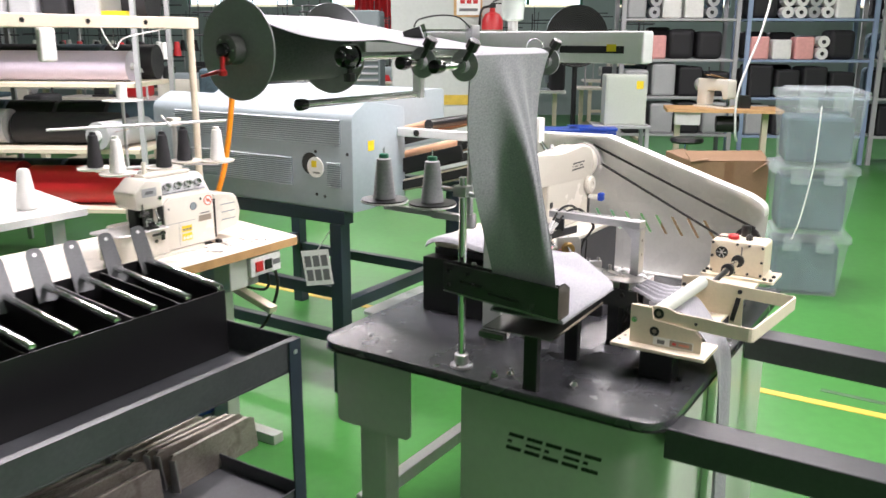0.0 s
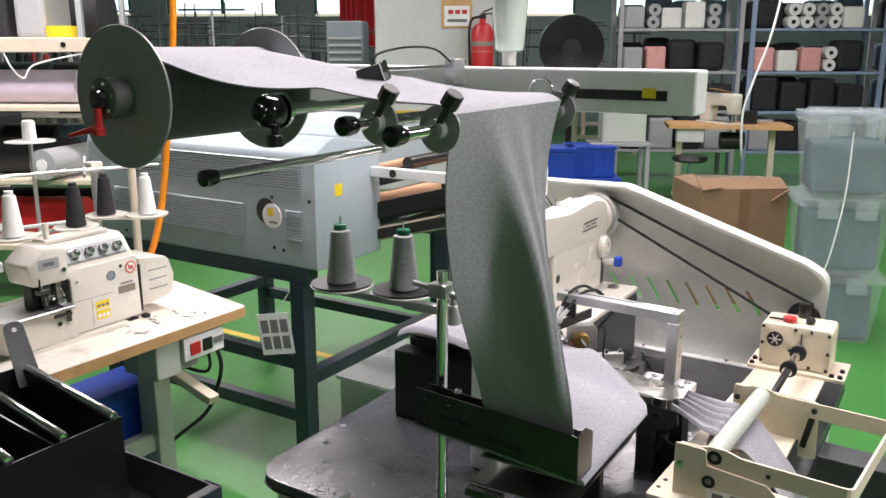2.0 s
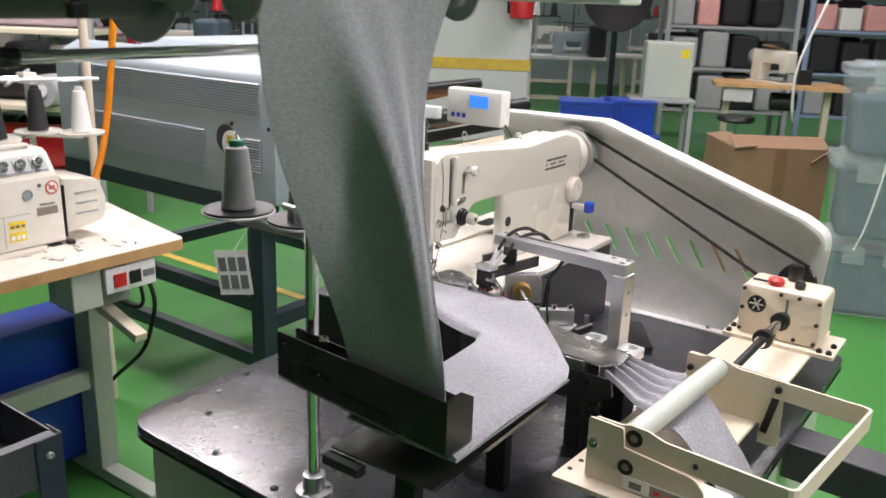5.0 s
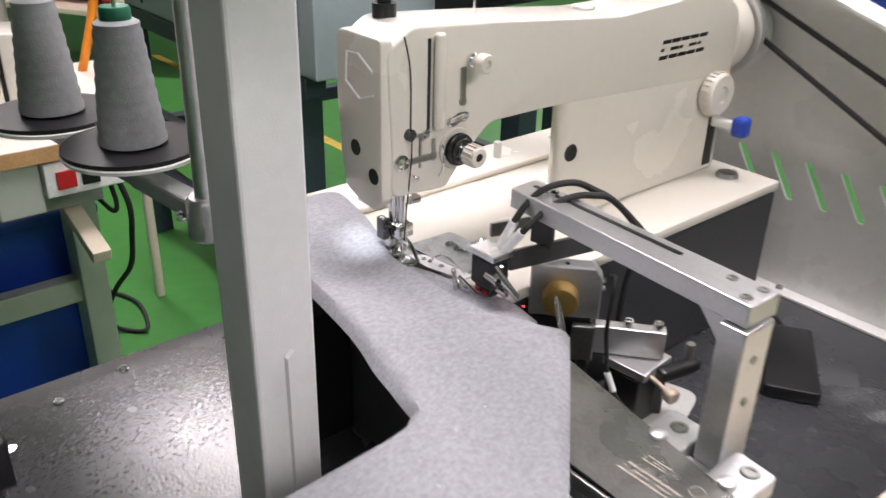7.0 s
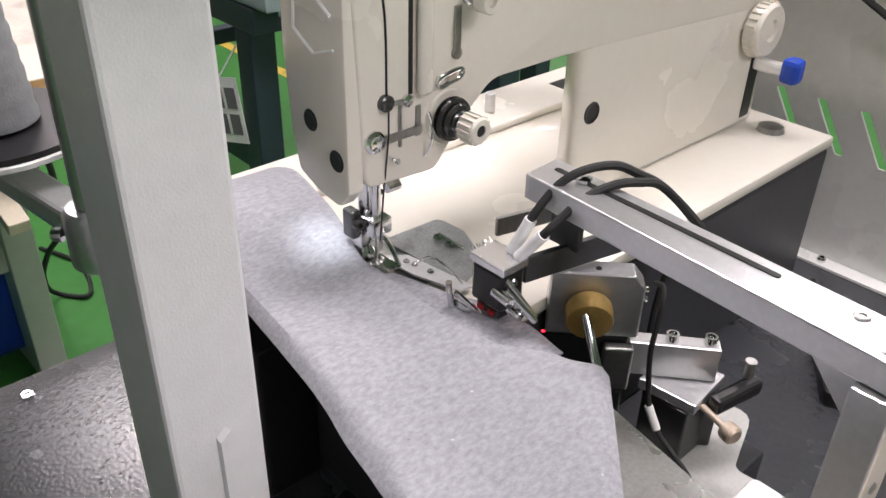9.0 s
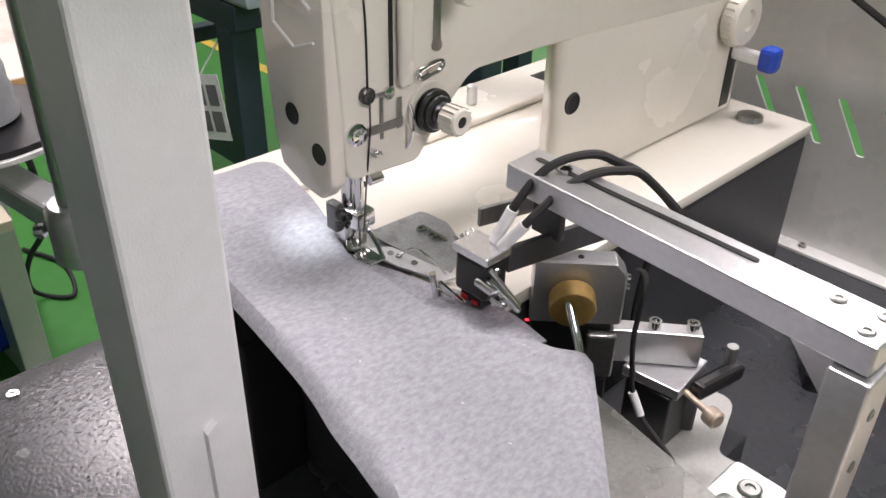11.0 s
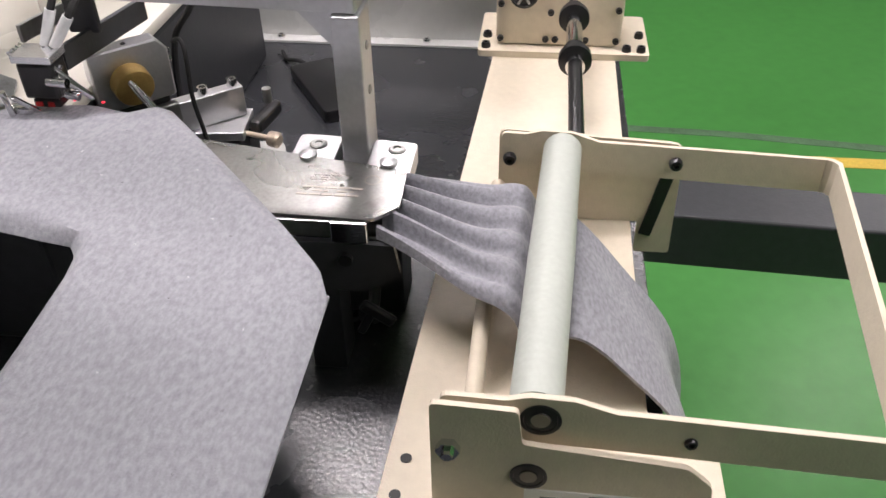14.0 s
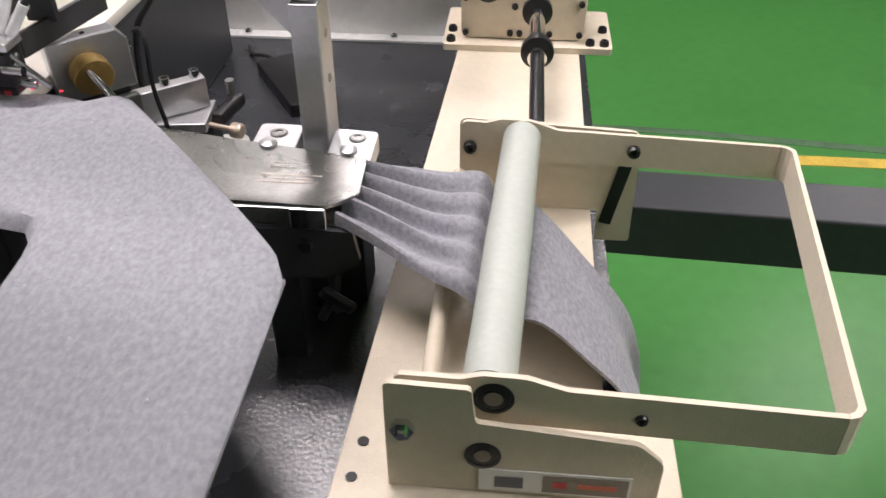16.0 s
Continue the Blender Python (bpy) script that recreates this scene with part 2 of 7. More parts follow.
def box(x0, x1, y0, y1, z0, z1, bev=0.0, seg=2):
    bm = bmesh.new()
    bmesh.ops.create_cube(bm, size=1, matrix=Matrix.Translation(((x0 + x1) / 2, (y0 + y1) / 2, (z0 + z1) / 2)) @ Matrix.Diagonal((x1 - x0, y1 - y0, z1 - z0, 1)))
    return bevelled(bm, bev, seg)


def turned(bm, m):
    bmesh.ops.transform(bm, matrix=m, verts=bm.verts)
    return bm


def cyl(p0, p1, r, r2=None, n=20, bev=0.0):
    p0, p1 = Vector(p0), Vector(p1)
    bm = bmesh.new()
    d = p1 - p0
    bmesh.ops.create_cone(bm, cap_ends=True, segments=n, radius1=r, radius2=r if r2 is None else r2, depth=d.length)
    turned(bm, Matrix.Translation((p0 + p1) / 2) @ d.to_track_quat("Z", "Y").to_matrix().to_4x4())
    return bevelled(bm, bev, 2)


def lathe(profile, p0, axis=(0, 0, 1), n=28):
    """Turns (radius, height) pairs round an axis from p0."""
    bm = bmesh.new()
    q = Vector(axis).to_track_quat("Z", "Y").to_matrix().to_4x4()
    rings = []
    for r, h in profile:
        rings.append([bm.verts.new((r * math.cos(2 * math.pi * i / n), r * math.sin(2 * math.pi * i / n), h)) for i in range(n)])
    for a, b in zip(rings, rings[1:]):
        for i in range(n):
            bm.faces.new((a[i], a[(i + 1) % n], b[(i + 1) % n], b[i]))
    bm.faces.new(rings[0][::-1])
    bm.faces.new(rings[-1])
    return turned(bm, Matrix.Translation(p0) @ q)


def rounded(pts, r, n=6):
    """A polygon with its corners rounded; r is one radius or a list."""
    out = []
    k = len(pts)
    rs = r if isinstance(r, (list, tuple)) else [r] * k
    for i in range(k):
        a, b, c = Vector(pts[i - 1]), Vector(pts[i]), Vector(pts[(i + 1) % k])
        if rs[i] <= 0:
            out.append(tuple(b))
            continue
        d0, d1 = (a - b).normalized(), (c - b).normalized()
        half = d0.angle(d1) / 2
        t = min(rs[i] / math.tan(half), (a - b).length * 0.49, (c - b).length * 0.49)
        s, e = b + d0 * t, b + d1 * t
        for j in range(n + 1):
            u = j / n
            out.append(tuple((1 - u) ** 2 * s + 2 * u * (1 - u) * b + u * u * e))
    return out


def plate(pts, axis, a, b, bev=0.0):
    """A polygon in the plane across an axis, extruded from a to b along it."""
    bm = bmesh.new()
    put = {"z": lambda p, h: (p[0], p[1], h), "y": lambda p, h: (p[0], h, p[1]), "x": lambda p, h: (h, p[0], p[1])}[axis]
    lo = [bm.verts.new(put(p, a)) for p in pts]
    hi = [bm.verts.new(put(p, b)) for p in pts]
    bm.faces.new(lo)
    bm.faces.new(hi)
    k = len(pts)
    for i in range(k):
        bm.faces.new((lo[i], lo[(i + 1) % k], hi[(i + 1) % k], hi[i]))
    bmesh.ops.recalc_face_normals(bm, faces=bm.faces)
    return bevelled(bm, bev, 2)


def smoothed(pts, n=8):
    """A Catmull-Rom line through points."""
    p = [Vector(q) for q in pts]
    p = [2 * p[0] - p[1]] + p + [2 * p[-1] - p[-2]]
    out = []
    for i in range(1, len(p) - 2):
        for j in range(n):
            t = j / n
            out.append(0.5 * (2 * p[i] + (p[i + 1] - p[i - 1]) * t + (2 * p[i - 1] - 5 * p[i] + 4 * p[i + 1] - p[i + 2]) * t * t + (3 * p[i] - p[i - 1] - 3 * p[i + 1] + p[i + 2]) * t ** 3))
    return out + [p[-2]]


def tube(pts, r, n=10, curve=True):
    line = smoothed(pts) if curve else [Vector(q) for q in pts]
    bm = bmesh.new()
    rings = []
    side = None
    for i, p in enumerate(line):
        d = (line[min(i + 1, len(line) - 1)] - line[max(i - 1, 0)]).normalized()
        if side is None:
            side = d.orthogonal().normalized()
        side = (side - d * side.dot(d)).normalized()
        up = d.cross(side)
        rings.append([bm.verts.new(p + r * (math.cos(2 * math.pi * k / n) * side + math.sin(2 * math.pi * k / n) * up)) for k in range(n)])
    for a, b in zip(rings, rings[1:]):
        for k in range(n):
            bm.faces.new((a[k], a[(k + 1) % n], b[(k + 1) % n], b[k]))
    bm.faces.new(rings[0][::-1])
    bm.faces.new(rings[-1])
    return bm


def sheet(fn, nu, nv, thick=0.0022):
    """A cloth sheet with thickness from fn(u, v), u and v from 0 to 1."""
    g = [[Vector(fn(i / nu, j / nv)) for j in range(nv + 1)] for i in range(nu + 1)]
    bm = bmesh.new()
    top, low = [], []
    for i in range(nu + 1):
        ra, rb = [], []
        for j in range(nv + 1):
            du = g[min(i + 1, nu)][j] - g[max(i - 1, 0)][j]
            dv = g[i][min(j + 1, nv)] - g[i][max(j - 1, 0)]
            nrm = du.cross(dv)
            nrm = nrm.normalized() if nrm.length > 1e-9 else Vector((0, 0, 1))
            ra.append(bm.verts.new(g[i][j] + nrm * thick / 2))
            rb.append(bm.verts.new(g[i][j] - nrm * thick / 2))
        top.append(ra)
        low.append(rb)
    for i in range(nu):
        for j in range(nv):
            bm.faces.new((top[i][j], top[i + 1][j], top[i + 1][j + 1], top[i][j + 1]))
            bm.faces.new((low[i][j], low[i][j + 1], low[i + 1][j + 1], low[i + 1][j]))
    for i in range(nu):
        for j in (0, nv):
            bm.faces.new((top[i][j], top[i + 1][j], low[i + 1][j], low[i][j]))
    for j in range(nv):
        for i in (0, nu):
            bm.faces.new((top[i][j], top[i][j + 1], low[i][j + 1], low[i][j]))
    return bm


def join(*bms):
    out = bms[0]
    for b in bms[1:]:
        me = bpy.data.meshes.new("join_tmp")
        b.to_mesh(me)
        b.free()
        out.from_mesh(me)
        bpy.data.meshes.remove(me)
    return out


def screw(x, y, z, r=0.005, h=0.004, axis=(0, 0, 1)):
    """A button screw with a hex recess."""
    return lathe([(r, 0), (r, h * 0.5), (r * 0.8, h), (r * 0.45, h), (r * 0.4, h * 0.4)], (x, y, z), axis, 12)

# ---- setting ----
def setting(name, bm, material, label, fr=W, smooth=False):
    return solid(name, bm, material, label, "", kind="structure", fr=fr, smooth=smooth)


tagged(setting("floor", box(-9, 13, -4, 24, -0.1, 0), M_FLOOR, "glossy green epoxy factory floor with scuffs"), category="floor")
tagged(setting("ceiling", box(-9, 13, -4, 24, 3.4, 3.5), M_CEIL, "pale factory ceiling"), category="ceiling")
tagged(setting("wall_south", box(-9, 13, -4.2, -4, 0, 3.5), M_WALL, "pale painted wall"), category="wall")
tagged(setting("wall_west", box(-9.2, -9, -4, 24, 0, 3.5), M_WALL, "pale painted wall"), category="wall")
tagged(setting("wall_east", box(13, 13.2, -4, 24, 0, 3.5), M_WALL, "pale painted wall"), category="wall")
# far wall: sill, head and piers between windows
tagged(setting("wall_north", join(box(-9, 13, 18, 18.2, 0, 2.05), box(-9, 13, 18, 18.2, 3.0, 3.5), *[box(x, x + 0.7, 18, 18.2, 2.05, 3.0) for x in (-9, -6.2, -3.4, -0.6, 2.2, 5.0, 7.8, 10.6)]), M_TEAL, "pale teal painted wall with a row of windows"), category="wall")


def window(name, x0, x1):
    w = thing(name, (x0, 18.08, 2.05), "bright daylit window in a pale wall", "window", kind="structure", fr=W)
    part("window_frame", join(box(x0, x1, 18.05, 18.12, 2.05, 1.8), box(x0, x1, 18.05, 18.12, 2.95, 3.0), box(x0, x0 + 0.05, 18.05, 18.12, 2.1, 2.95), box(x1 - 0.05, x1, 18.05, 18.12, 2.1, 2.95), box((x0 + x1) / 2 - 0.03, (x0 + x1) / 2 + 0.03, 18.05, 18.12, 2.1, 2.95)), M_GREEN, w, "green window frame")
    part("pane", box(x0 + 0.05, (x0 + x1) / 2 - 0.03, 18.08, 18.09, 2.1, 2.95), M_WINDOW, w)
    part("pane", box((x0 + x1) / 2 + 0.03, x1 - 0.05, 18.08, 18.09, 2.1, 2.95), M_WINDOW, w)


for i, x in enumerate((-8.3, -5.5, -2.7, 0.1, 2.9, 5.7, 8.5)):
    window("window_%d" % (i + 1), x, x + 2.1)

tagged(setting("floor_line", box(-4.5, 6, 1.5, 1.55, 0, 0.002), M_LINE, "worn yellow lane line on the green floor", fr=S), category="floor line")

# thin strip of darker green next to the lane line
tagged(setting("floor_stripe", plate([(0.70, 1.655), (1.10, 1.640), (1.70, 1.575), (2.6, 1.50), (2.6, 1.53), (1.70, 1.612), (1.10, 1.675), (0.70, 1.69)], "z", 0, 0.0012), M_STRIPE, "dark stripe along the lane line", fr=S), category="floor mark")

# ceiling light fittings above the lamps
for lx, ly in TUBES:
    f = thing("ceiling_light", (lx, ly, 3.36), "long white fluorescent ceiling light, lit", "ceiling light", group="ceiling lights", fr=W)
    part("housing", box(lx - 0.78, lx + 0.78, ly - 0.14, ly + 0.14, 3.36, 3.4, 0.01), M_WHITE, f)
    for dy in (-0.06, 0.06):
        part("tube", cyl((lx - 0.74, ly + dy, 3.345), (lx + 0.74, ly + dy, 3.345), 0.013, n=10), M_GLOWTUBE, f, "glowing tube")

# column with notice board
col = setting("column", box(-0.72, 0.50, 10.6, 11.4, 0, 3.4, 0.02), M_WALL, "square white factory column")
tagged(col, category="column")

# ---- workstation table ----
def logo_bars(parent, x0, x1, z0, z1, y, material, axis="y", n=5, depth=0.0006):
    """A maker's mark as plain slanted blocks."""
    w = (x1 - x0) / n
    h = z1 - z0
    for i in range(n):
        a = x0 + i * w
        for k, (f0, f1) in enumerate(((0.0, 0.2), (0.42, 0.58), (0.8, 1.0))):
            b = w * (0.84 if k != 1 or i % 2 else 0.3)
            pts = [(a + h * 0.18 * f0, z0 + h * f0), (a + b + h * 0.18 * f0, z0 + h * f0), (a + b + h * 0.18 * f1, z0 + h * f1), (a + h * 0.18 * f1, z0 + h * f1)]
            part("mark", plate(pts, axis, y, y + depth), material, parent)


tab = thing("work_table", (0.19, 0.03, 0), "charcoal laminate worktable with rounded corners on grey-green steel legs", "table")
outline = rounded([(-0.285, -0.478), (0.676, -0.497), (0.672, 0.69), (-0.285, 0.69)], [0.085, 0.085, 0.03, 0.03], 10)
part("tabletop", plate(outline, "z", 0.680, 0.700, 0.002), M_TOP, tab, smooth=True)
part("edge_band", plate([(x * 1.003 - 0.0006, y * 1.003) for x, y in outline], "z", 0.676, 0.6795), M_EDGE, tab)
part("front_panel", plate(rounded([(0.155, -0.452), (0.662, -0.462), (0.662, -0.10), (0.155, -0.10)], [0.004, 0.11, 0.02, 0.004], 12), "z", 0.02, 0.675), M_PANEL, tab, "curved grey-green cabinet front", smooth=True)
for i in range(5):
    a = 0.285 + i * 0.049
    for z, dz in ((0.530, 0.009), (0.548, 0.007), (0.565, 0.009)):
        k = (z - 0.530) * 0.2
        w = 0.040 if z != 0.548 or i % 2 else 0.012
        part("mark", plate([(a + k, z), (a + k + w, z), (a + k + w + 0.002, z + dz), (a + k + 0.002, z + dz)], "y", -0.4535 - 0.0197 * (a + 0.02 - 0.155), -0.451 - 0.0197 * (a - 0.155)), M_BLACK, tab)
part("apron", plate(rounded([(-0.238, 0.465), (0.0, 0.465), (0.0, 0.675), (-0.238, 0.675)], [0.02, 0.02, 0, 0], 5), "y", -0.45, -0.442), M_PANEL, tab, "grey-green apron plate")
part("leg", box(-0.172, -0.085, -0.44, -0.38, 0.0, 0.675, 0.004), M_PANEL, tab)
part("leg", box(-0.215, -0.135, 0.55, 0.61, 0.0, 0.675, 0.004), M_PANEL, tab)
part("leg", box(0.56, 0.63, 0.55, 0.61, 0.0, 0.675, 0.004), M_PANEL, tab)
part("side_panel", box(0.654, 0.6615, -0.0995, 0.545, 0.02, 0.675, 0.002), M_PANEL, tab, "grey-green cabinet side")
part("stretcher", box(-0.2, 0.15, -0.43, -0.39, 0.20, 0.24, 0.003), M_WHITE, tab)
part("stretcher", box(-0.195, -0.155, -0.37, 0.55, 0.20, 0.24, 0.003), M_WHITE, tab)
for x, y in ((-0.179, -0.369), (-0.235, -0.30), (-0.255, -0.215), (-0.06, -0.452), (0.09, -0.463), (0.36, -0.468), (0.40, 0.64), (-0.2, 0.6)):
    part("table_screw", screw(x, y, 0.7, 0.007, 0.003), M_CHROME, tab)

# stacking rails beside the table
for y0, tilt in ((-0.455, 0.0), (0.238, -3.0)):
    r = thing("stacking_rail", (0.70, y0, 0), "square black steel rail fixed to the worktable side", "rail", group="stacking rails")
    m = Matrix.Translation((0.6625, y0, 0)) @ pose(0, 0, 0, 0, 0, tilt)
    part("beam", turned(box(0.0025, 1.09, 0, 0.082, 0.612, 0.683, 0.003), m), M_DARK, r)
    part("upright", turned(box(0.96, 1.03, 0.006, 0.076, 0.0, 0.6115, 0.003), m), M_DARK, r)

# ---- sewing machine on its box ----
sb = thing("machine_box", (0, 0.22, 0.7), "dark grey steel box under the sewing machine", "machine base")
part("body", box(-0.185, 0.145, -0.05, 0.575, 0.7, 0.880, 0.004), M_DARK, sb)
part("side_block", box(-0.19, 0.02, -0.105, -0.052, 0.7, 0.862, 0.003), M_BLACK, sb, "black end block")

sm = thing("sewing_machine", (0, 0.25, 0.88), "ivory industrial lockstitch sewing machine on a dark box", "sewing machine")
part("bed", join(box(-0.188, 0.146, -0.045, 0.58, 0.8805, 0.895, 0.004)), M_MACH, sm, smooth=True)
part("bed_step", box(-0.187, -0.105, -0.03, 0.57, 0.8952, 0.904, 0.003), M_MACH, sm)
part("bed_pin", lathe([(0.006, 0), (0.006, 0.022), (0.004, 0.023)], (-0.14, 0.31, 0.904), (0, 0, 1), 14), M_ALU, sm, smooth=True)
part("bed_recess", join(box(-0.155, -0.115, 0.43, 0.50, 0.9042, 0.9048), box(-0.10, -0.075, 0.40, 0.43, 0.8952, 0.8958)), M_BLACK, sm)
arm = [(-0.03, 1.138), (-0.022, 0.992), (0.046, 0.988), (0.070, 1.018), (0.104, 1.047), (0.19, 1.047), (0.55, 1.03), (0.55, 1.125), (0.47, 1.145), (0.30, 1.135), (0.12, 1.15), (0.0, 1.158)]
arm = rounded(arm, [0.02, 0.012, 0.012, 0.015, 0.03, 0.03, 0.004, 0.04, 0.08, 0.2, 0.1, 0.03], 5)
bm = plate(arm, "x", -0.020, 0.058)
bevelled(bm, 0.009, 4, 60)
part("arm", bm, M_MACH, sm, smooth=True)
col_plan = rounded([(0.0577, 0.207), (0.0577, 0.55), (-0.05, 0.55), (-0.05, 0.36), (0.02, 0.24)], [0.022, 0.012, 0.02, 0.03, 0.03], 6)
part("column", bevelled(plate(col_plan, "z", 0.8955, 1.115), 0.009, 3, 60), M_MACH, sm, smooth=True)
bm = plate(rounded([(-0.006, 0.990), (0.020, 0.980), (0.044, 0.977), (0.0565, 0.992), (0.0565, 1.150), (-0.016, 1.150), (-0.018, 1.085), (-0.013, 1.02)], [0.008, 0.01, 0.008, 0.006, 0.006, 0.012, 0.01, 0.02], 4), "y", -0.036, -0.022)
part("face_plate", bevelled(bm, 0.0025, 2, 60), M_MACH, sm, smooth=True)
hexa = [(0.044, 1.118), (0.022, 1.131), (0.003, 1.130), (0.0, 1.101), (0.023, 1.088), (0.046, 1.096)]
part("face_mark", tube([(x, -0.0368, z) for x, z in hexa], 0.0012, 6, False), M_WHITE, sm)
for z, x in ((1.036, 0.013), (1.014, 0.043)):
    part("plug", lathe([(0.0085, 0), (0.0075, 0.0006), (0.005, 0.0004)], (x, -0.036, z), (0, -1, 0), 18), M_BLACK, sm, "black rubber plug")
part("plug", lathe([(0.011, 0), (0.010, 0.0012), (0.007, 0.0008)], (0.0575, 0.237, 0.984), (1, 0, 0), 18), M_BLACK, sm, "black rubber plug")
part("thread_guard", bevelled(box(0.0582, 0.0665, 0.0235, 0.036, 1.054, 1.150), 0.004, 3), M_MACH, sm, smooth=True)
part("takeup_slot", box(0.0582, 0.0592, 0.0180, 0.0212, 1.056, 1.145), M_BLACK, sm)
part("seam_line", tube([(0.0583, -0.010, 1.150), (0.0583, -0.004, 1.125), (0.0583, -0.0022, 1.10), (0.0583, -0.0022, 1.058)], 0.0009, 6), M_BLACK, sm)
TEN = (0.058, 0.056, 1.029)
part("tension_seat", lathe([(0.022, 0), (0.021, 0.002), (0.008, 0.002)], TEN, (1, 0, 0), 28), M_MACH, sm, smooth=True)
tens = part("tension_post", lathe([(0.006, 0.002), (0.0165, 0.003), (0.0170, 0.0045), (0.012, 0.0058), (0.0172, 0.0075), (0.0165, 0.0095), (0.011, 0.0105), (0.0135, 0.012), (0.0125, 0.0135), (0.009, 0.0145), (0.0095, 0.016), (0.0075, 0.0175), (0.0085, 0.019), (0.006, 0.021), (0.005, 0.026)], TEN, (1, 0, 0), 32), M_GUIDE, sm, "dark steel tension discs", smooth=True)
knob = part("tension_knob", lathe([(0.0095, 0), (0.0105, 0.001), (0.0105, 0.015), (0.009, 0.0165), (0.0045, 0.0165), (0.004, 0.010)], (0.079, TEN[1], TEN[2]), (1, 0, 0), 24), M_MACH, tens, "ivory ribbed knob", smooth=True)
for k in range(14):
    a = 2 * math.pi * k / 14
    part("knob_rib", box(0.0805, 0.0935, TEN[1] + 0.0106 * math.cos(a) - 0.0010, TEN[1] + 0.0106 * math.cos(a) + 0.0010, TEN[2] + 0.0106 * math.sin(a) - 0.0010, TEN[2] + 0.0106 * math.sin(a) + 0.0010), M_MACH, tens)
part("knob_core", cyl((0.085, TEN[1], TEN[2]), (0.0945, TEN[1], TEN[2]), 0.0045), M_BLACK, tens)
part("check_spring", tube([(0.060, 0.036, 1.038), (0.066, 0.034, 1.030), (0.067, 0.033, 1.020), (0.063, 0.034, 1.010), (0.060, 0.033, 1.004)], 0.0011, 6), M_CHROME, sm)
part("finger_lever", plate(rounded([(0.040, 0.996), (0.052, 1.0), (0.056, 1.012), (0.046, 1.014)], 0.002, 2), "x", 0.040, 0.044), M_STEEL, sm)
part("pretension", lathe([(0.004, 0), (0.007, 0.002), (0.007, 0.006), (0.005, 0.008), (0.0065, 0.01), (0.0065, 0.015), (0.003, 0.015)], (0.058, 0.072, 1.118), (1, 0, 0), 20), M_CHROME, sm, smooth=True)
part("thread_lever", join(box(0.0583, 0.0605, 0.060, 0.0665, 1.078, 1.112, 0.001), cyl((0.0583, 0.0633, 1.077), (0.0605, 0.0633, 1.077), 0.0045)), M_STEEL, sm, smooth=True)
part("pre_knob", lathe([(0.008, 0), (0.0095, 0.001), (0.0095, 0.010), (0.0085, 0.0115), (0.004, 0.0115), (0.0035, 0.008)], (0.0735, 0.072, 1.118), (1, 0, 0), 24), M_MACH, sm, "ivory ribbed knob", smooth=True)
part("slotted_guide", join(tube([(0.0615, 0.046, 1.0555), (0.0615, 0.043, 1.0580), (0.0615, 0.046, 1.0625), (0.0615, 0.064, 1.0655), (0.0615, 0.068, 1.0625), (0.0615, 0.064, 1.0585), (0.0615, 0.046, 1.0555)], 0.0018, 8), cyl((0.058, 0.057, 1.0602), (0.0625, 0.057, 1.0602), 0.0045)), M_CHROME, sm, smooth=True)
part("slot_bed", plate(rounded([(0.045, 1.0565), (0.080, 1.0600), (0.080, 1.0670), (0.045, 1.0640)], 0.003, 3), "x", 0.0581, 0.0585), M_MACH, sm)
part("guide_bracket", join(box(0.0583, 0.0605, -0.010, 0.030, 1.0235, 1.0305, 0.001), box(0.0583, 0.0600, 0.024, 0.029, 1.022, 1.046, 0.001), box(0.0583, 0.0600, 0.001, 0.022, 1.0505, 1.0545, 0.001), box(0.0583, 0.0598, 0.008, 0.011, 1.018, 1.05, 0.0005)), M_STEEL, sm)
part("guide_nut", lathe([(0.0085, 0), (0.0085, 0.002), (0.006, 0.0035), (0.006, 0.006), (0.0025, 0.0065)], (0.058, -0.014, 1.028), (1, 0, 0), 18), M_CHROME, sm)
part("guide_screw", lathe([(0.0062, 0), (0.0062, 0.004), (0.005, 0.005), (0.001, 0.0045)], (0.058, -0.004, 1.055), (1, 0, 0), 18), M_GUIDE, sm)
part("guide_screw", lathe([(0.0045, 0), (0.0045, 0.003), (0.001, 0.0035)], (0.058, 0.016, 1.052), (1, 0, 0), 14), M_CHROME, sm)
part("thread_eye", tube([(0.058, 0.0, 1.012), (0.064, 0.0, 1.012), (0.065, 0.003, 1.009), (0.062, 0.005, 1.010)], 0.0014, 6), M_CHROME, sm)
part("thread", tube([(0.0605, -0.002, 1.058), (0.0625, -0.004, 1.03), (0.056, -0.004, 0.985), (0.038, 0.006, 0.93)], 0.0007, 6, False), M_THREADK, sm)
needle_bar = part("needle_bar", join(cyl((0.025, 0.012, 0.935), (0.025, 0.012, 1.0), 0.0045), cyl((0.012, 0.012, 0.925), (0.012, 0.012, 0.99), 0.006), box(0.016, 0.034, 0.002, 0.022, 0.93, 0.945, 0.002)), M_CHROME, sm, smooth=True)
needle = part("needle", cyl((0.025, 0.012, 0.896), (0.025, 0.012, 0.935), 0.0009, n=8), M_CHROME, sm)
part("presser_foot", join(box(0.004, 0.02, 0.0, 0.024, 0.905, 0.93, 0.002), box(0.008, 0.046, 0.004, 0.022, 0.899, 0.903, 0.001), tube([(0.012, 0.012, 0.93), (0.03, 0.02, 0.92), (0.045, 0.02, 0.903)], 0.002, 6)), M_CHROME, sm, smooth=True)
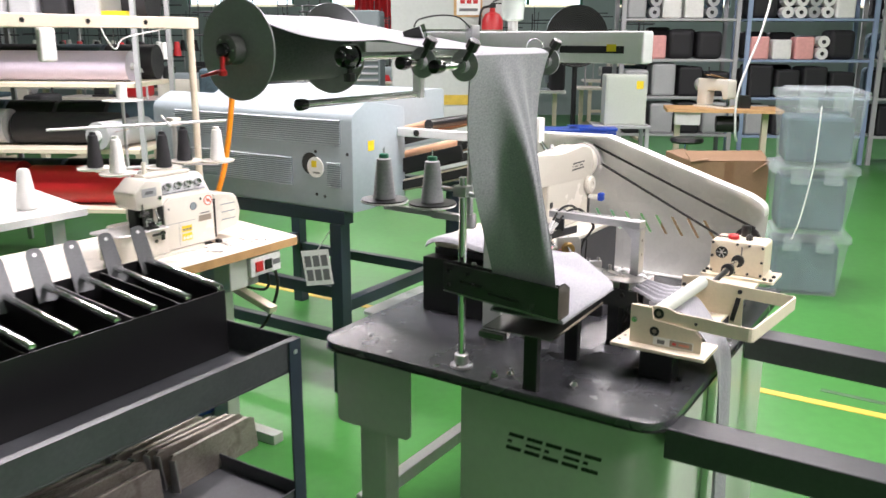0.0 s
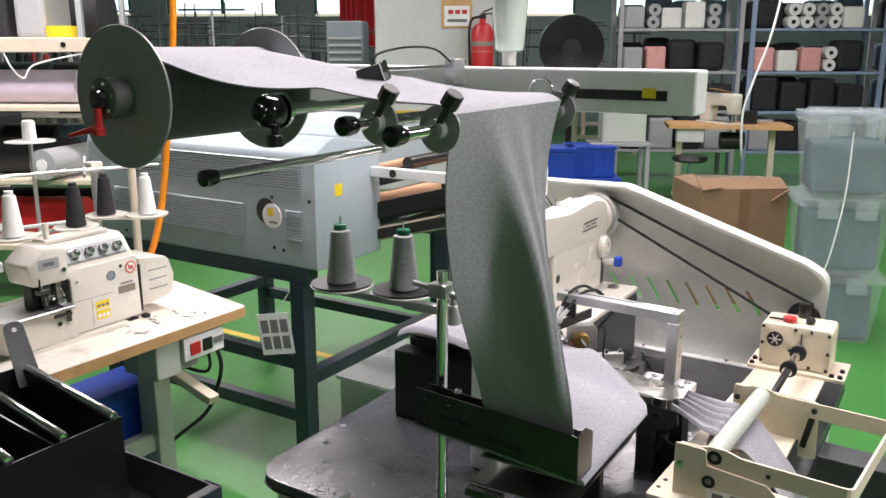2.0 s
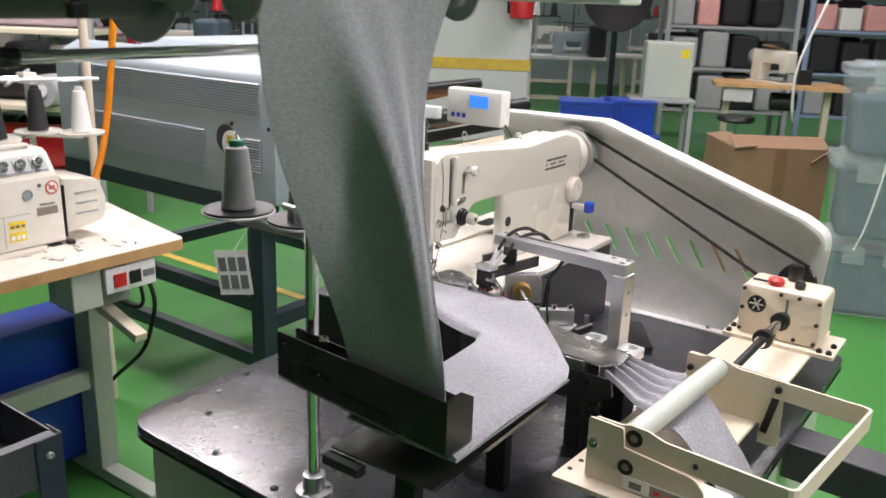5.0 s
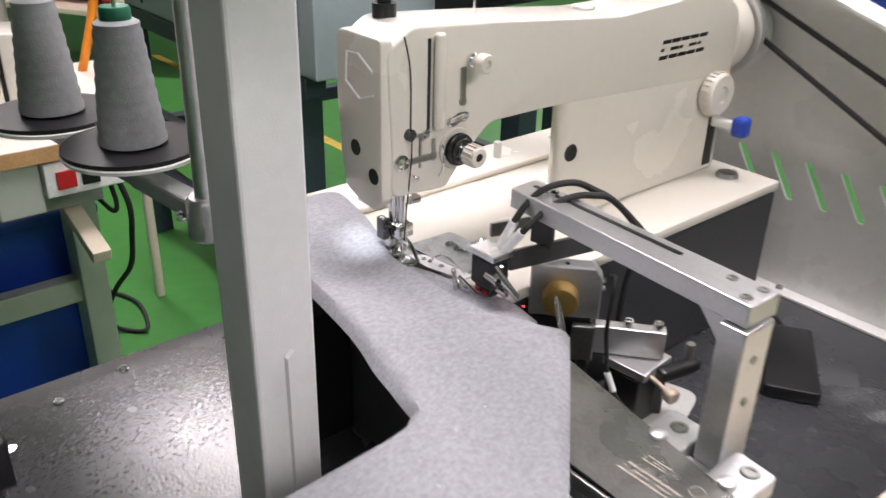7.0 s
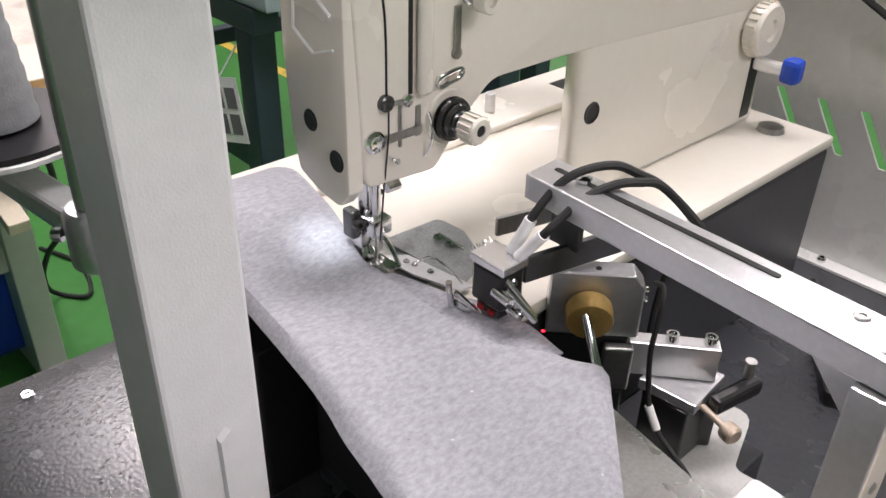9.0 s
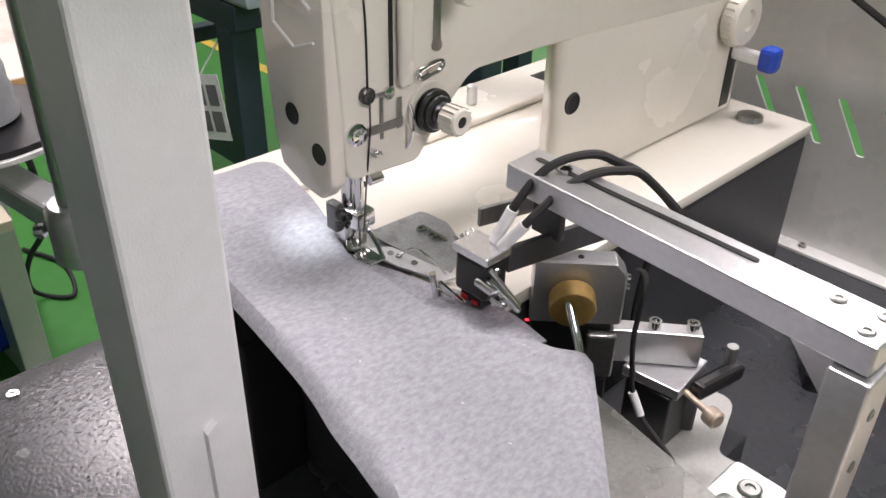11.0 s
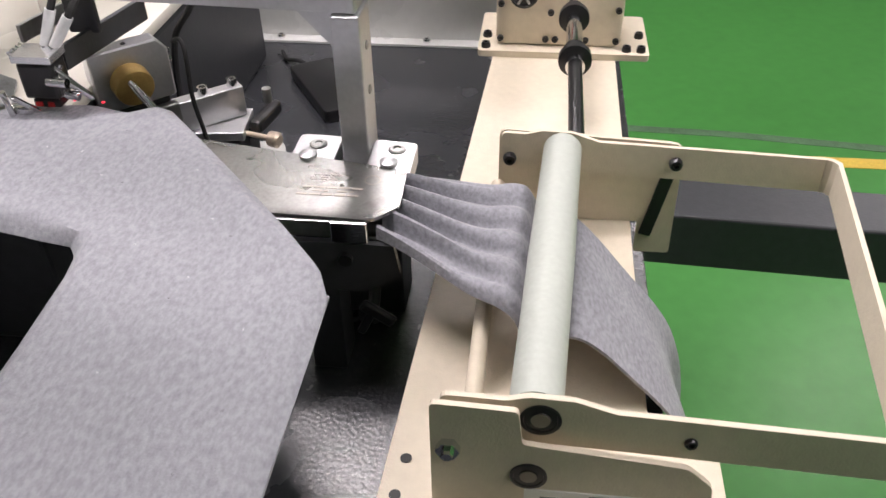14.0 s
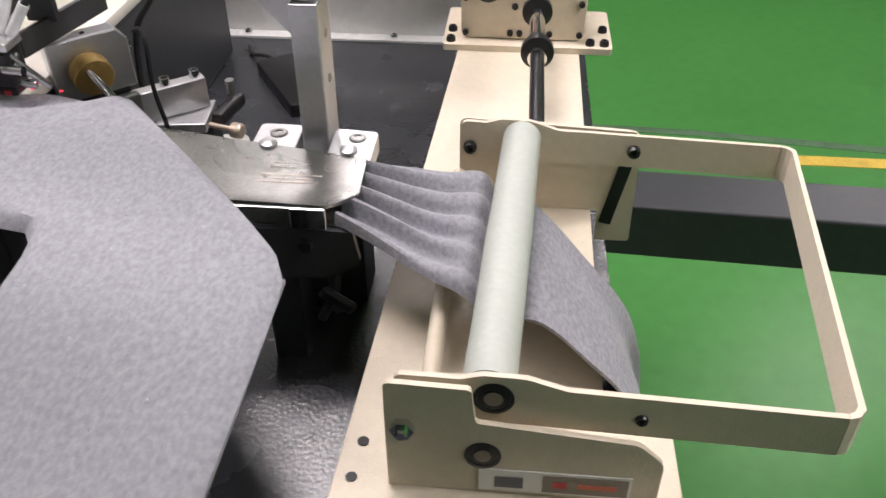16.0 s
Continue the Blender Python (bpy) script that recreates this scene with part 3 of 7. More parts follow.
part("foot_clamp", join(box(0.004, 0.018, -0.006, 0.003, 0.925, 0.950, 0.002), screw(0.018, -0.002, 0.940, 0.005, 0.006, (1, 0, 0)), screw(0.010, 0.024, 0.955, 0.0035, 0.006, (0, 1, 0))), M_GUIDE, sm)
part("cutter_link", join(cyl((0.035, 0.022, 0.972), (0.020, 0.030, 0.985), 0.0035), cyl((0.034, 0.016, 0.972), (0.034, 0.028, 0.972), 0.0045)), M_CHROME, sm, smooth=True)
part("finger_guard", join(box(0.0, 0.018, -0.026, -0.0235, 0.972, 0.992, 0.0008), box(0.018, 0.030, -0.026, -0.0235, 0.972, 0.977, 0.0008)), M_CHROME, sm)
part("needle_plate", box(-0.02, 0.07, -0.03, 0.05, 0.8952, 0.8972, 0.0005), M_STEEL, sm)
part("slide_plate", plate(rounded([(-0.001, 0.040), (0.002, 0.102), (0.034, 0.104), (0.078, 0.084), (0.094, 0.046)], [0.002, 0.008, 0.012, 0.01, 0.004], 4), "z", 0.8976, 0.8996), M_SLIDE, sm, "tarnished steel slide plate")
railp = part("edge_rail", plate(rounded([(0.020, 0.018), (0.034, 0.038), (0.104, 0.048), (0.100, 0.034), (0.060, 0.022)], 0.002, 2), "z", 0.8998, 0.9022, 0.0005), M_ALU, sm, "bright steel edge rail")
for x, y in ((0.042, 0.026), (0.050, 0.028), (0.066, 0.031)):
    part("rail_screw", screw(x, y + 0.004, 0.9022, 0.0028, 0.0016), M_STEEL, railp)
part("rail_wire", tube([(0.052, 0.030, 0.9045), (0.060, 0.040, 0.911), (0.078, 0.044, 0.907), (0.098, 0.040, 0.9045)], 0.0011, 6), M_CHROME, railp)
part("plate_clip", join(box(0.024, 0.056, 0.080, 0.083, 0.8998, 0.902, 0.0005), screw(0.028, 0.077, 0.8996, 0.0042, 0.003), screw(0.043, 0.077, 0.8996, 0.0042, 0.003)), M_CHROME, sm)
part("needle_lamp", box(0.0, 0.012, -0.022, -0.010, 0.9835, 0.9895, 0.001), M_LED, sm, "small lit white lamp")
dial = part("stitch_dial", lathe([(0.020, 0), (0.029, 0.003), (0.029, 0.016), (0.026, 0.020), (0.012, 0.021), (0.010, 0.017)], (0.0576, 0.508, 1.012), (1, 0, 0), 36), M_MACH, sm, smooth=True)
for k in range(24):
    a = 2 * math.pi * k / 24
    part("dial_rib", box(0.062, 0.073, 0.508 + 0.0292 * math.cos(a) - 0.0012, 0.508 + 0.0292 * math.cos(a) + 0.0012, 1.012 + 0.0292 * math.sin(a) - 0.0012, 1.012 + 0.0292 * math.sin(a) + 0.0012), M_MACH, dial)
part("lever_slot", box(0.0579, 0.0587, 0.517, 0.535, 0.905, 1.0), M_BLACK, sm)
lev = part("reverse_lever", box(0.058, 0.1, 0.519, 0.533, 0.962, 0.976, 0.004), M_WHITE, sm)
part("lever_tip", box(0.092, 0.113, 0.515, 0.537, 0.957, 0.985, 0.006), M_BLUE, lev, "blue lever tip")
part("orange_dot", cyl((0.0578, 0.54, 1.03), (0.06, 0.54, 1.03), 0.006), M_ORANGE, sm)
logo_bars(sm, 0.383, 0.478, 1.072, 1.096, 0.0581, M_BLACK, "x")
wheel = part("wheel_cover", lathe([(0.050, 0), (0.058, 0.006), (0.060, 0.03), (0.056, 0.044), (0.046, 0.046)], (0.0, 0.552, 1.075), (0, 1, 0), 40), M_MACH, sm, smooth=True)
hand_wheel = part("hand_wheel", lathe([(0.040, 0), (0.064, 0.002), (0.066, 0.008), (0.060, 0.014), (0.060, 0.020), (0.066, 0.026), (0.064, 0.032), (0.03, 0.034)], (0.0, 0.6, 1.075), (0, 1, 0), 40), M_ALU, wheel, "polished pulley wheel", smooth=True)
wheel_pose = pose(0.0 - 0.0, 0.6 - 0.25, 1.075 - 0.88)
for y, x, h in ((0.37, -0.01, 0.016), (0.45, 0.0, 0.012)):
    part("oil_cap", lathe([(0.011, 0), (0.011, 0.003), (0.006, 0.004), (0.006, h), (0.003, h + 0.002)], (x, y, 1.136), (0, 0, 1), 16), M_CHROME, sm, smooth=True)
for y in (0.20, 0.29):
    part("top_plug", lathe([(0.014, 0), (0.013, 0.003), (0.006, 0.004)], (0.01, y, 1.138), (0, 0, 1), 18), M_WHITE, sm)
part("thread_post", join(cyl((0.0, 0.01, 1.155), (0.0, 0.01, 1.17), 0.012), cyl((0.0, 0.01, 1.17), (0.0, 0.01, 1.215), 0.007), lathe([(0.008, 0), (0.012, 0.006), (0.004, 0.02)], (0.0, 0.01, 1.195))), M_BLACK, sm, smooth=True)
part("thread_pin", tube([(0.02, 0.11, 1.148), (0.02, 0.11, 1.178), (0.022, 0.118, 1.182), (0.024, 0.12, 1.172)], 0.0015, 6), M_CHROME, sm)
part("column_foot", lathe([(0.016, 0), (0.014, 0.006), (0.006, 0.008)], (0.09, 0.535, 0.895), (0, 0, 1), 16), M_STEEL, sm)

cp = thing("control_panel", (-0.12, 0.40, 1.14), "white operator panel with a blue display above the machine", "control panel")
part("housing", box(-0.20, -0.05, 0.36, 0.40, 1.155, 1.235, 0.006), M_WHITE, cp, smooth=True)
part("display", box(-0.135, -0.085, 0.3582, 0.3595, 1.195, 1.222), M_LCD, cp, "lit blue display")
for i in range(3):
    part("key", box(-0.185 + i * 0.015, -0.175 + i * 0.015, 0.3582, 0.3595, 1.17, 1.18), M_BLUE, cp)
part("stalk", cyl((-0.03, 0.38, 1.13), (-0.06, 0.38, 1.165), 0.006), M_CHROME, cp)

# ---- belt guard ----
gd = thing("belt_guard", (0.2, 0.66, 0.7), "white sheet-metal belt guard with a sloping top and slanted slots", "guard")
prof = rounded([(-0.22, 0.7), (0.6, 0.7), (0.615, 0.98), (0.56, 1.01), (0.08, 1.165), (-0.22, 1.16)], [0.005, 0.01, 0.06, 0.05, 0.05, 0.02], 6)
bm = bmesh.new()
vs = [bm.verts.new((x, 0.652, z)) for x, z in prof]
hole_loops = []
loop_edges = [bm.edges.new((vs[i], vs[(i + 1) % len(vs)])) for i in range(len(vs))]
for i in range(8):
    x0 = 0.03 + i * 0.054
    hp = rounded([(x0, 0.905), (x0 + 0.012, 0.905), (x0 + 0.052, 0.842), (x0 + 0.040, 0.842)], 0.004, 3)
    hv = [bm.verts.new((x, 0.652, z)) for x, z in hp]
    loop_edges += [bm.edges.new((hv[k], hv[(k + 1) % len(hv)])) for k in range(len(hv))]
bmesh.ops.triangle_fill(bm, use_beauty=True, edges=loop_edges)
ext = bmesh.ops.extrude_face_region(bm, geom=bm.faces[:])
bmesh.ops.translate(bm, verts=[v for v in ext["geom"] if isinstance(v, bmesh.types.BMVert)], vec=(0, 0.004, 0))
part("sheet", bm, M_WHITE, gd)
rim = [(x, z) for x, z in prof if z > 0.71]
inner = [(x * 0.985 + 0.003, z - 0.006) for x, z in rim]
part("rim", plate(rim + inner[::-1], "y", 0.60, 0.6515), M_WHITE, gd, "folded rim")
part("foot_flange", box(-0.22, 0.46, 0.628, 0.6515, 0.7005, 0.704), M_WHITE, gd)
for x in (-0.1, 0.15, 0.38):
    part("flange_screw", screw(x, 0.64, 0.704, 0.006, 0.006), M_CHROME, gd)
bl = thing("drive_belt", (0.3, 0.616, 0.9), "black round drive belt between two pulleys", "belt")
part("upper_strand", cyl((0.03, 0.616, 1.130), (0.585, 0.616, 0.905), 0.0042, n=8), M_RUB, bl)
part("lower_strand", cyl((0.02, 0.616, 1.088), (0.545, 0.616, 0.835), 0.0042, n=8), M_RUB, bl)

# ---- puller: gearbox, shaft, roller and frame ----
pb = thing("deck_stand", (0.576, 0.16, 0.7), "cream steel base plate standing on black blocks", "base plate")
part("deck", plate(rounded([(0.464, -0.278), (0.690, -0.278), (0.690, -0.164), (0.645, -0.158), (0.650, 0.60), (0.502, 0.60)], 0.004, 2), "z", 0.774, 0.782, 0.001), M_CREAM, pb)
for x, y in ((0.480, -0.215), (0.477, -0.245)):
    part("deck_hole", cyl((x, y, 0.7815), (x, y, 0.7828), 0.004, n=12), M_BLACK, pb)
part("foot_block", box(0.53, 0.61, -0.25, -0.20, 0.7, 0.7735, 0.002), M_BLACK, pb)
part("foot_block", box(0.53, 0.61, 0.40, 0.47, 0.7, 0.7735, 0.002), M_BLACK, pb)
for x, y in ((0.52, -0.21), (0.517, -0.235), (0.522, -0.16)):
    part("deck_screw", screw(x, y, 0.782, 0.003, 0.002), M_BLACK, pb)
for sx in (-1, 1):
    part("foot_bolt", screw(0.57 + sx * 0.055, -0.225, 0.7, 0.005, 0.006), M_BLACK, pb)

gbx = thing("gearbox", (0.575, 0.49, 0.782), "cream cast gearbox with black bolts on a flanged plate", "gearbox")
part("flange", plate(rounded([(0.475, 0.425), (0.69, 0.425), (0.69, 0.55), (0.475, 0.55)], 0.006, 3), "z", 0.7825, 0.7905), M_CREAM, gbx)
part("body", bevelled(plate(rounded([(0.497, 0.791), (0.655, 0.791), (0.655, 0.895), (0.497, 0.895)], 0.012, 4), "y", 0.445, 0.545), 0.004, 2), M_CREAM, gbx, smooth=True)
ring = part("indexer_ring", lathe([(0.018, 0), (0.018, 0.003), (0.015, 0.004), (0.012, 0.001)], (0.531, 0.4448, 0.858), (0, -1, 0), 28), M_BLACK, gbx)
for k in range(6):
    a = k * math.pi / 3
    part("spoke", cyl((0.531, 0.442, 0.858), (0.531 + 0.014 * math.cos(a), 0.442, 0.858 + 0.014 * math.sin(a)), 0.0015, n=6), M_ALU, ring)
for x, z in ((0.503, 0.886), (0.503, 0.845), (0.503, 0.80), (0.56, 0.80), (0.572, 0.80), (0.61, 0.80), (0.648, 0.80), (0.648, 0.84), (0.648, 0.884), (0.575, 0.887), (0.61, 0.887), (0.565, 0.835)):
    part("bolt", screw(x, 0.445, z, 0.0042, 0.005, (0, -1, 0)), M_BLACK, gbx)
for x, y in ((0.485, 0.437), (0.485, 0.47), (0.662, 0.437), (0.68, 0.437), (0.68, 0.48)):
    part("flange_bolt", screw(x, y, 0.7905, 0.006, 0.007), M_BLACK, gbx)
part("red_knob", join(lathe([(0.014, 0), (0.016, 0.004), (0.016, 0.010), (0.012, 0.013)], (0.555, 0.475, 0.897), (0, 0, 1), 24)), M_RED, gbx, "red adjusting knob", smooth=True)
part("clamp_knob", lathe([(0.010, 0), (0.011, 0.01), (0.007, 0.016)], (0.60, 0.48, 0.897), (0, 0, 1), 8), M_BLACK, gbx)
part("lever", box(0.51, 0.55, 0.468, 0.474, 0.899, 0.903, 0.001), M_BLACK, gbx)
part("logo", box(0.587, 0.591, 0.4435, 0.4448, 0.85, 0.88), M_INK, gbx)
part("rear_pulley", lathe([(0.02, 0), (0.040, 0.004), (0.034, 0.012), (0.040, 0.02), (0.038, 0.026), (0.02, 0.03)], (0.565, 0.60, 0.868), (0, 1, 0), 32), M_BLACK, gbx, smooth=True)
part("pulley_axle", cyl((0.565, 0.545, 0.868), (0.565, 0.605, 0.868), 0.012), M_BLACK, gbx)

part("breather", join(cyl((0.578, 0.53, 0.8955), (0.578, 0.53, 0.93), 0.014, bev=0.002)), M_BLACK, gbx, "black breather cap", smooth=True)

SHZ, SHX = 0.850, 0.592
RZC = SHZ + 0.012
ROLLER_FRAME = S @ Matrix.Translation((0.5715, -0.077, RZC)) @ pose(0, 0, 0, 0, 0, -2.8)
roller = thing("puller_roller", (0, 0, 0), "grey-green rubber-sleeved puller roller", "roller", fr=ROLLER_FRAME)
part("sleeve", lathe([(0.011, 0), (0.0165, 0.0), (0.0168, 0.10), (0.0172, 0.150), (0.0168, 0.20), (0.0165, 0.303), (0.011, 0.303)], (0, -0.1585, 0), (0, 1, 0), 32), M_ROLLER, roller, smooth=True)
part("axle_stub", cyl((0, -0.1605, 0), (0, 0.1475, 0), 0.008), M_BLACK, roller)
shaft = thing("drive_shaft", (SHX, 0.25, SHZ), "black drive shaft with two universal joints", "shaft")
part("shaft", cyl((SHX, 0.0745, SHZ), (SHX, 0.42, SHZ), 0.0075), M_BLACK, shaft, "black steel shaft", smooth=True)
for y in (0.270, 0.385):
    part("joint", join(lathe([(0.012, 0), (0.018, 0.003), (0.018, 0.012), (0.013, 0.016), (0.013, 0.03), (0.009, 0.032)], (SHX, y, SHZ), (0, 1, 0), 24)), M_BLACK, shaft, "black universal joint", smooth=True)
part("sleeve_link", cyl((SHX, 0.30, SHZ), (SHX, 0.39, SHZ), 0.0092), M_CHROME, shaft, smooth=True)
part("chrome_collar", cyl((SHX, 0.258, SHZ), (SHX, 0.272, SHZ), 0.0105), M_CHROME, shaft, smooth=True)

pf = thing("roller_bracket", (0.58, -0.08, 0.782), "cream folded-steel bracket holding two rollers", "bracket")
side = rounded([(0.502, 0.7825), (0.672, 0.7825), (0.672, 0.82), (0.655, 0.836), (0.557, 0.846), (0.554, 0.874), (0.502, 0.876)], [0.002, 0.004, 0.012, 0.012, 0.004, 0.004, 0.004], 4)
part("near_plate", plate(side, "y", -0.2485, -0.2445), M_CREAM, pf)
side2 = rounded([(0.523, 0.7825), (0.653, 0.7825), (0.653, 0.748), (0.686, 0.748), (0.684, 0.866), (0.523, 0.874)], [0.002, 0.002, 0.002, 0.004, 0.012, 0.008], 4)
part("far_plate", plate(side2, "y", 0.078, 0.082), M_CREAM, pf)
XN, XF = 0.772, 0.802
for y0, y1, xe in ((-0.240, -0.236, XN), (0.070, 0.074, XF)):
    x0 = 0.507 if y0 < 0 else 0.525
    bar = rounded([(x0, 0.842), (xe - 0.0005, 0.830), (xe - 0.0005, 0.862), (0.61, 0.869), (0.586, 0.877), (0.560, 0.878), (0.547, 0.874), (x0, 0.875)], [0.004, 0, 0, 0.01, 0.012, 0.012, 0.01, 0.006], 4)
    part("loop_side", plate(bar, "y", y0, y1), M_CREAM, pf)
ring_out = [(XN, -0.240), (XN + 0.006, -0.238), (XN + 0.011, -0.232), (XF + 0.011, 0.066), (XF + 0.006, 0.072), (XF, 0.074)]
ring_in = [(XF, 0.070), (XF + 0.004, 0.068), (XF + 0.007, 0.063), (XN + 0.007, -0.229), (XN + 0.004, -0.234), (XN, -0.236)]
part("loop_end", plate(ring_out + ring_in, "z", 0.830, 0.862), M_CREAM, pf)
part("slot", turned(box(-0.0058, 0.0058, 0.0755, 0.0778, -0.041, 0.041, 0.0005), Matrix.Translation((0.6685, 0, 0.809)) @ pose(0, 0, 0, 0, 11, 0)), M_BLACK, pf)
for x, z, y in ((0.533, 0.850, 0.0698), (0.677, 0.852, 0.0698)):
    part("rivet", screw(x, y, z, 0.006, 0.006, (0, -1, 0)), M_BLACK, pf)
part("lower_rod", cyl((0.523, -0.244, 0.815), (0.523, 0.078, 0.815), 0.0065), M_CREAM, pf, smooth=True)
for x, y, z, r in ((0.567, -0.2402, 0.860, 0.0125), (0.562, -0.2487, 0.818, 0.0115)):
    part("bearing", lathe([(r, 0), (r, 0.0009), (r * 0.82, 0.0010), (r * 0.80, 0.0003), (r * 0.5, 0.0003), (r * 0.48, 0.0009), (r * 0.1, 0.0009)], (x, y, z), (0, -1, 0), 28), M_BLACK, pf)
    part("bearing_pin", cyl((x, y - 0.0012, z), (x, y - 0.0002, z), r * 0.46), M_PLATE, pf)
part("nut", lathe([(0.0075, 0), (0.0075, 0.005), (0.004, 0.005), (0.0035, 0.009)], (0.513, -0.2487, 0.840), (0, -1, 0), 6), M_CHROME, pf)
part("small_screw", screw(0.655, -0.240, 0.850, 0.004, 0.003, (0, -1, 0)), M_BLACK, pf)
plq = part("maker_plate", box(0.56, 0.655, -0.2497, -0.2487, 0.786, 0.806), M_WHITE, pf, "printed maker's plate")
part("print_block", box(0.600, 0.653, -0.2502, -0.2498, 0.788, 0.804), M_PLATE, plq, "dark brown printed block")
part("print_mark", box(0.570, 0.588, -0.2502, -0.2498, 0.790, 0.800), M_INK, plq)
part("print_bar", box(0.606, 0.615, -0.2506, -0.2503, 0.793, 0.799), M_RED, plq)
part("print_bar", box(0.622, 0.646, -0.2506, -0.2503, 0.794, 0.798), M_WARN, plq)

# ---- silver sensor arm, fold plate and adjusting stage ----
sa = thing("sensor_arm", (0.41, 0.05, 0.868), "brushed aluminium bracket arm bolted beside the machine", "bracket")
part("cross_arm", plate([(0.131, 0.067), (0.129, 0.104), (0.410, 0.089), (0.408, 0.049)], "z", 0.986, 1.006, 0.0015), M_ALU, sa)
part("arm_slot", plate(rounded([(0.141, 0.0865), (0.323, 0.0785), (0.323, 0.0835), (0.141, 0.0915)], 0.002, 2), "z", 1.0062, 1.0067), M_BLACK, sa)
part("upright", box(0.388, 0.412, 0.044, 0.084, 0.8462, 0.9855, 0.0015), M_ALU, sa)
part("gusset", plate([(0.356, 0.9855), (0.3875, 0.9855), (0.3875, 0.950)], "y", 0.060, 0.080), M_ALU, sa)
part("foot", join(plate(rounded([(0.344, 0.012), (0.3835, 0.012), (0.3835, 0.073), (0.344, 0.074)], 0.006, 3), "z", 0.846, 0.8625, 0.001), plate(rounded([(0.4125, 0.012), (0.452, 0.012), (0.452, 0.066), (0.4125, 0.070)], 0.006, 3), "z", 0.846, 0.8625, 0.001), box(0.3845, 0.4115, 0.012, 0.0435, 0.846, 0.852)), M_ALU, sa)
part("stand", box(0.36, 0.44, 0.02, 0.070, 0.70, 0.8455, 0.002), M_DARK, sa)
for x, y in ((0.364, 0.056), (0.435, 0.053)):
    part("socket_bolt", screw(x, y, 0.8625, 0.008, 0.002), M_STEEL, sa)
for x, y in ((0.373, 0.079), (0.397, 0.060), (0.399, 0.081)):
    part("top_bolt", screw(x, y, 1.006, 0.005, 0.0015), M_STEEL, sa)
for z in (0.955, 0.915):
    part("side_bolt", screw(0.412, 0.063, z, 0.004, 0.0015, (1, 0, 0)), M_STEEL, sa)
part("slot_screw", lathe([(0.006, 0), (0.006, 0.003), (0.002, 0.005)], (0.168, 0.088, 1.0065), (0, 0, 1), 12), M_CHROME, sa)

fp = thing("fold_plate", (0.34, -0.02, 0.867), "worn steel folding plate over the grey cloth band", "plate")
part("top_plate", plate(rounded([(0.20, -0.052), (0.432, -0.060), (0.452, -0.040), (0.450, 0.013), (0.20, 0.060)], [0.004, 0.016, 0.014, 0.004, 0.006], 4), "z", 0.8642, 0.8670), M_FOLD, fp)
part("front_lip", box(0.20, 0.428, -0.0640, -0.0610, 0.852, 0.8662, 0.0008), M_STEEL, fp)
part("clip", box(0.402, 0.431, -0.0685, -0.0645, 0.850, 0.8690, 0.001), M_CHROME, fp, "bright steel clip")
for x, y in ((0.362, 0.028), (0.433, 0.022)):
    part("bolt", lathe([(0.0075, 0), (0.0078, 0.003), (0.005, 0.0048), (0.002, 0.005)], (x, y, 0.867), (0, 0, 1), 16), M_ALU, fp, smooth=True)
logo_bars(fp, 0.366, 0.418, -0.030, -0.017, 0.8671, M_MARK, "z", 5, 0.0003)
logo_bars(fp, 0.372, 0.396, -0.007, 0.001, 0.8671, M_MARK, "z", 3, 0.0003)
part("ring_mark", tube([(0.424 + 0.0064 * math.cos(a * 0.3142), -0.004 + 0.0064 * math.sin(a * 0.3142), 0.8668) for a in range(21)], 0.0006, 5, False), M_MARK, fp)
part("lower_plate", box(0.20, 0.44, -0.060, 0.011, 0.848, 0.851, 0.0005), M_STEEL, fp)
part("support", plate(rounded([(0.33, 0.800), (0.425, 0.800), (0.455, 0.818), (0.450, 0.8475), (0.33, 0.8475)], [0.004, 0.004, 0.006, 0.002, 0.002], 4), "y", -0.066, -0.060), M_DARK, fp, "dark support bracket")
part("support_post", box(0.37, 0.40, -0.058, -0.02, 0.70, 0.8475, 0.002), M_DARK, fp)
part("support_stud", cyl((0.412, -0.071, 0.834), (0.412, -0.0662, 0.834), 0.0055), M_BLACK, fp)
part("wing_nut", join(cyl((0.432, -0.074, 0.785), (0.432, -0.060, 0.800), 0.005), turned(box(-0.016, 0.016, -0.003, 0.003, -0.006, 0.006, 0.003), pose(0.436, -0.076, 0.786, 0, 35, 0)), turned(box(-0.004, 0.004, -0.003, 0.003, -0.016, 0.016, 0.003), pose(0.427, -0.076, 0.778, 0, 25, 0))), M_BLACK, fp)
part("paper_tag", box(0.34, 0.365, -0.0675, -0.0665, 0.822, 0.846), M_PAPER, fp)

st = thing("adjusting_stage", (0.22, 0.15, 0.7), "aluminium adjusting stage with a brass fitting and knurled screw", "adjusting stage")
part("base", box(0.165, 0.29, 0.11, 0.24, 0.70, 0.735, 0.003), M_DARK, st)
part("riser", box(0.203, 0.248, 0.160, 0.21, 0.7390, 0.797, 0.002), M_BLACK, st)
part("base_plate", plate(rounded([(0.19, 0.25), (0.258, 0.272), (0.275, 0.222), (0.284, 0.196), (0.318, 0.200), (0.326, 0.150), (0.25, 0.12), (0.20, 0.14)], [0.01, 0.02, 0.01, 0.01, 0.02, 0.02, 0.01, 0.01], 4), "z", 0.7352, 0.7385), M_PLATEG, st, "pale grey steel foot plate")
part("stage_top", turned(box(-0.0265, 0.0265, -0.0275, 0.0275, 0.798, 0.808, 0.001), Matrix.Translation((0.2235, 0.187, 0)) @ pose(0, 0, 0, 0, 0, 6)), M_ALU, st)
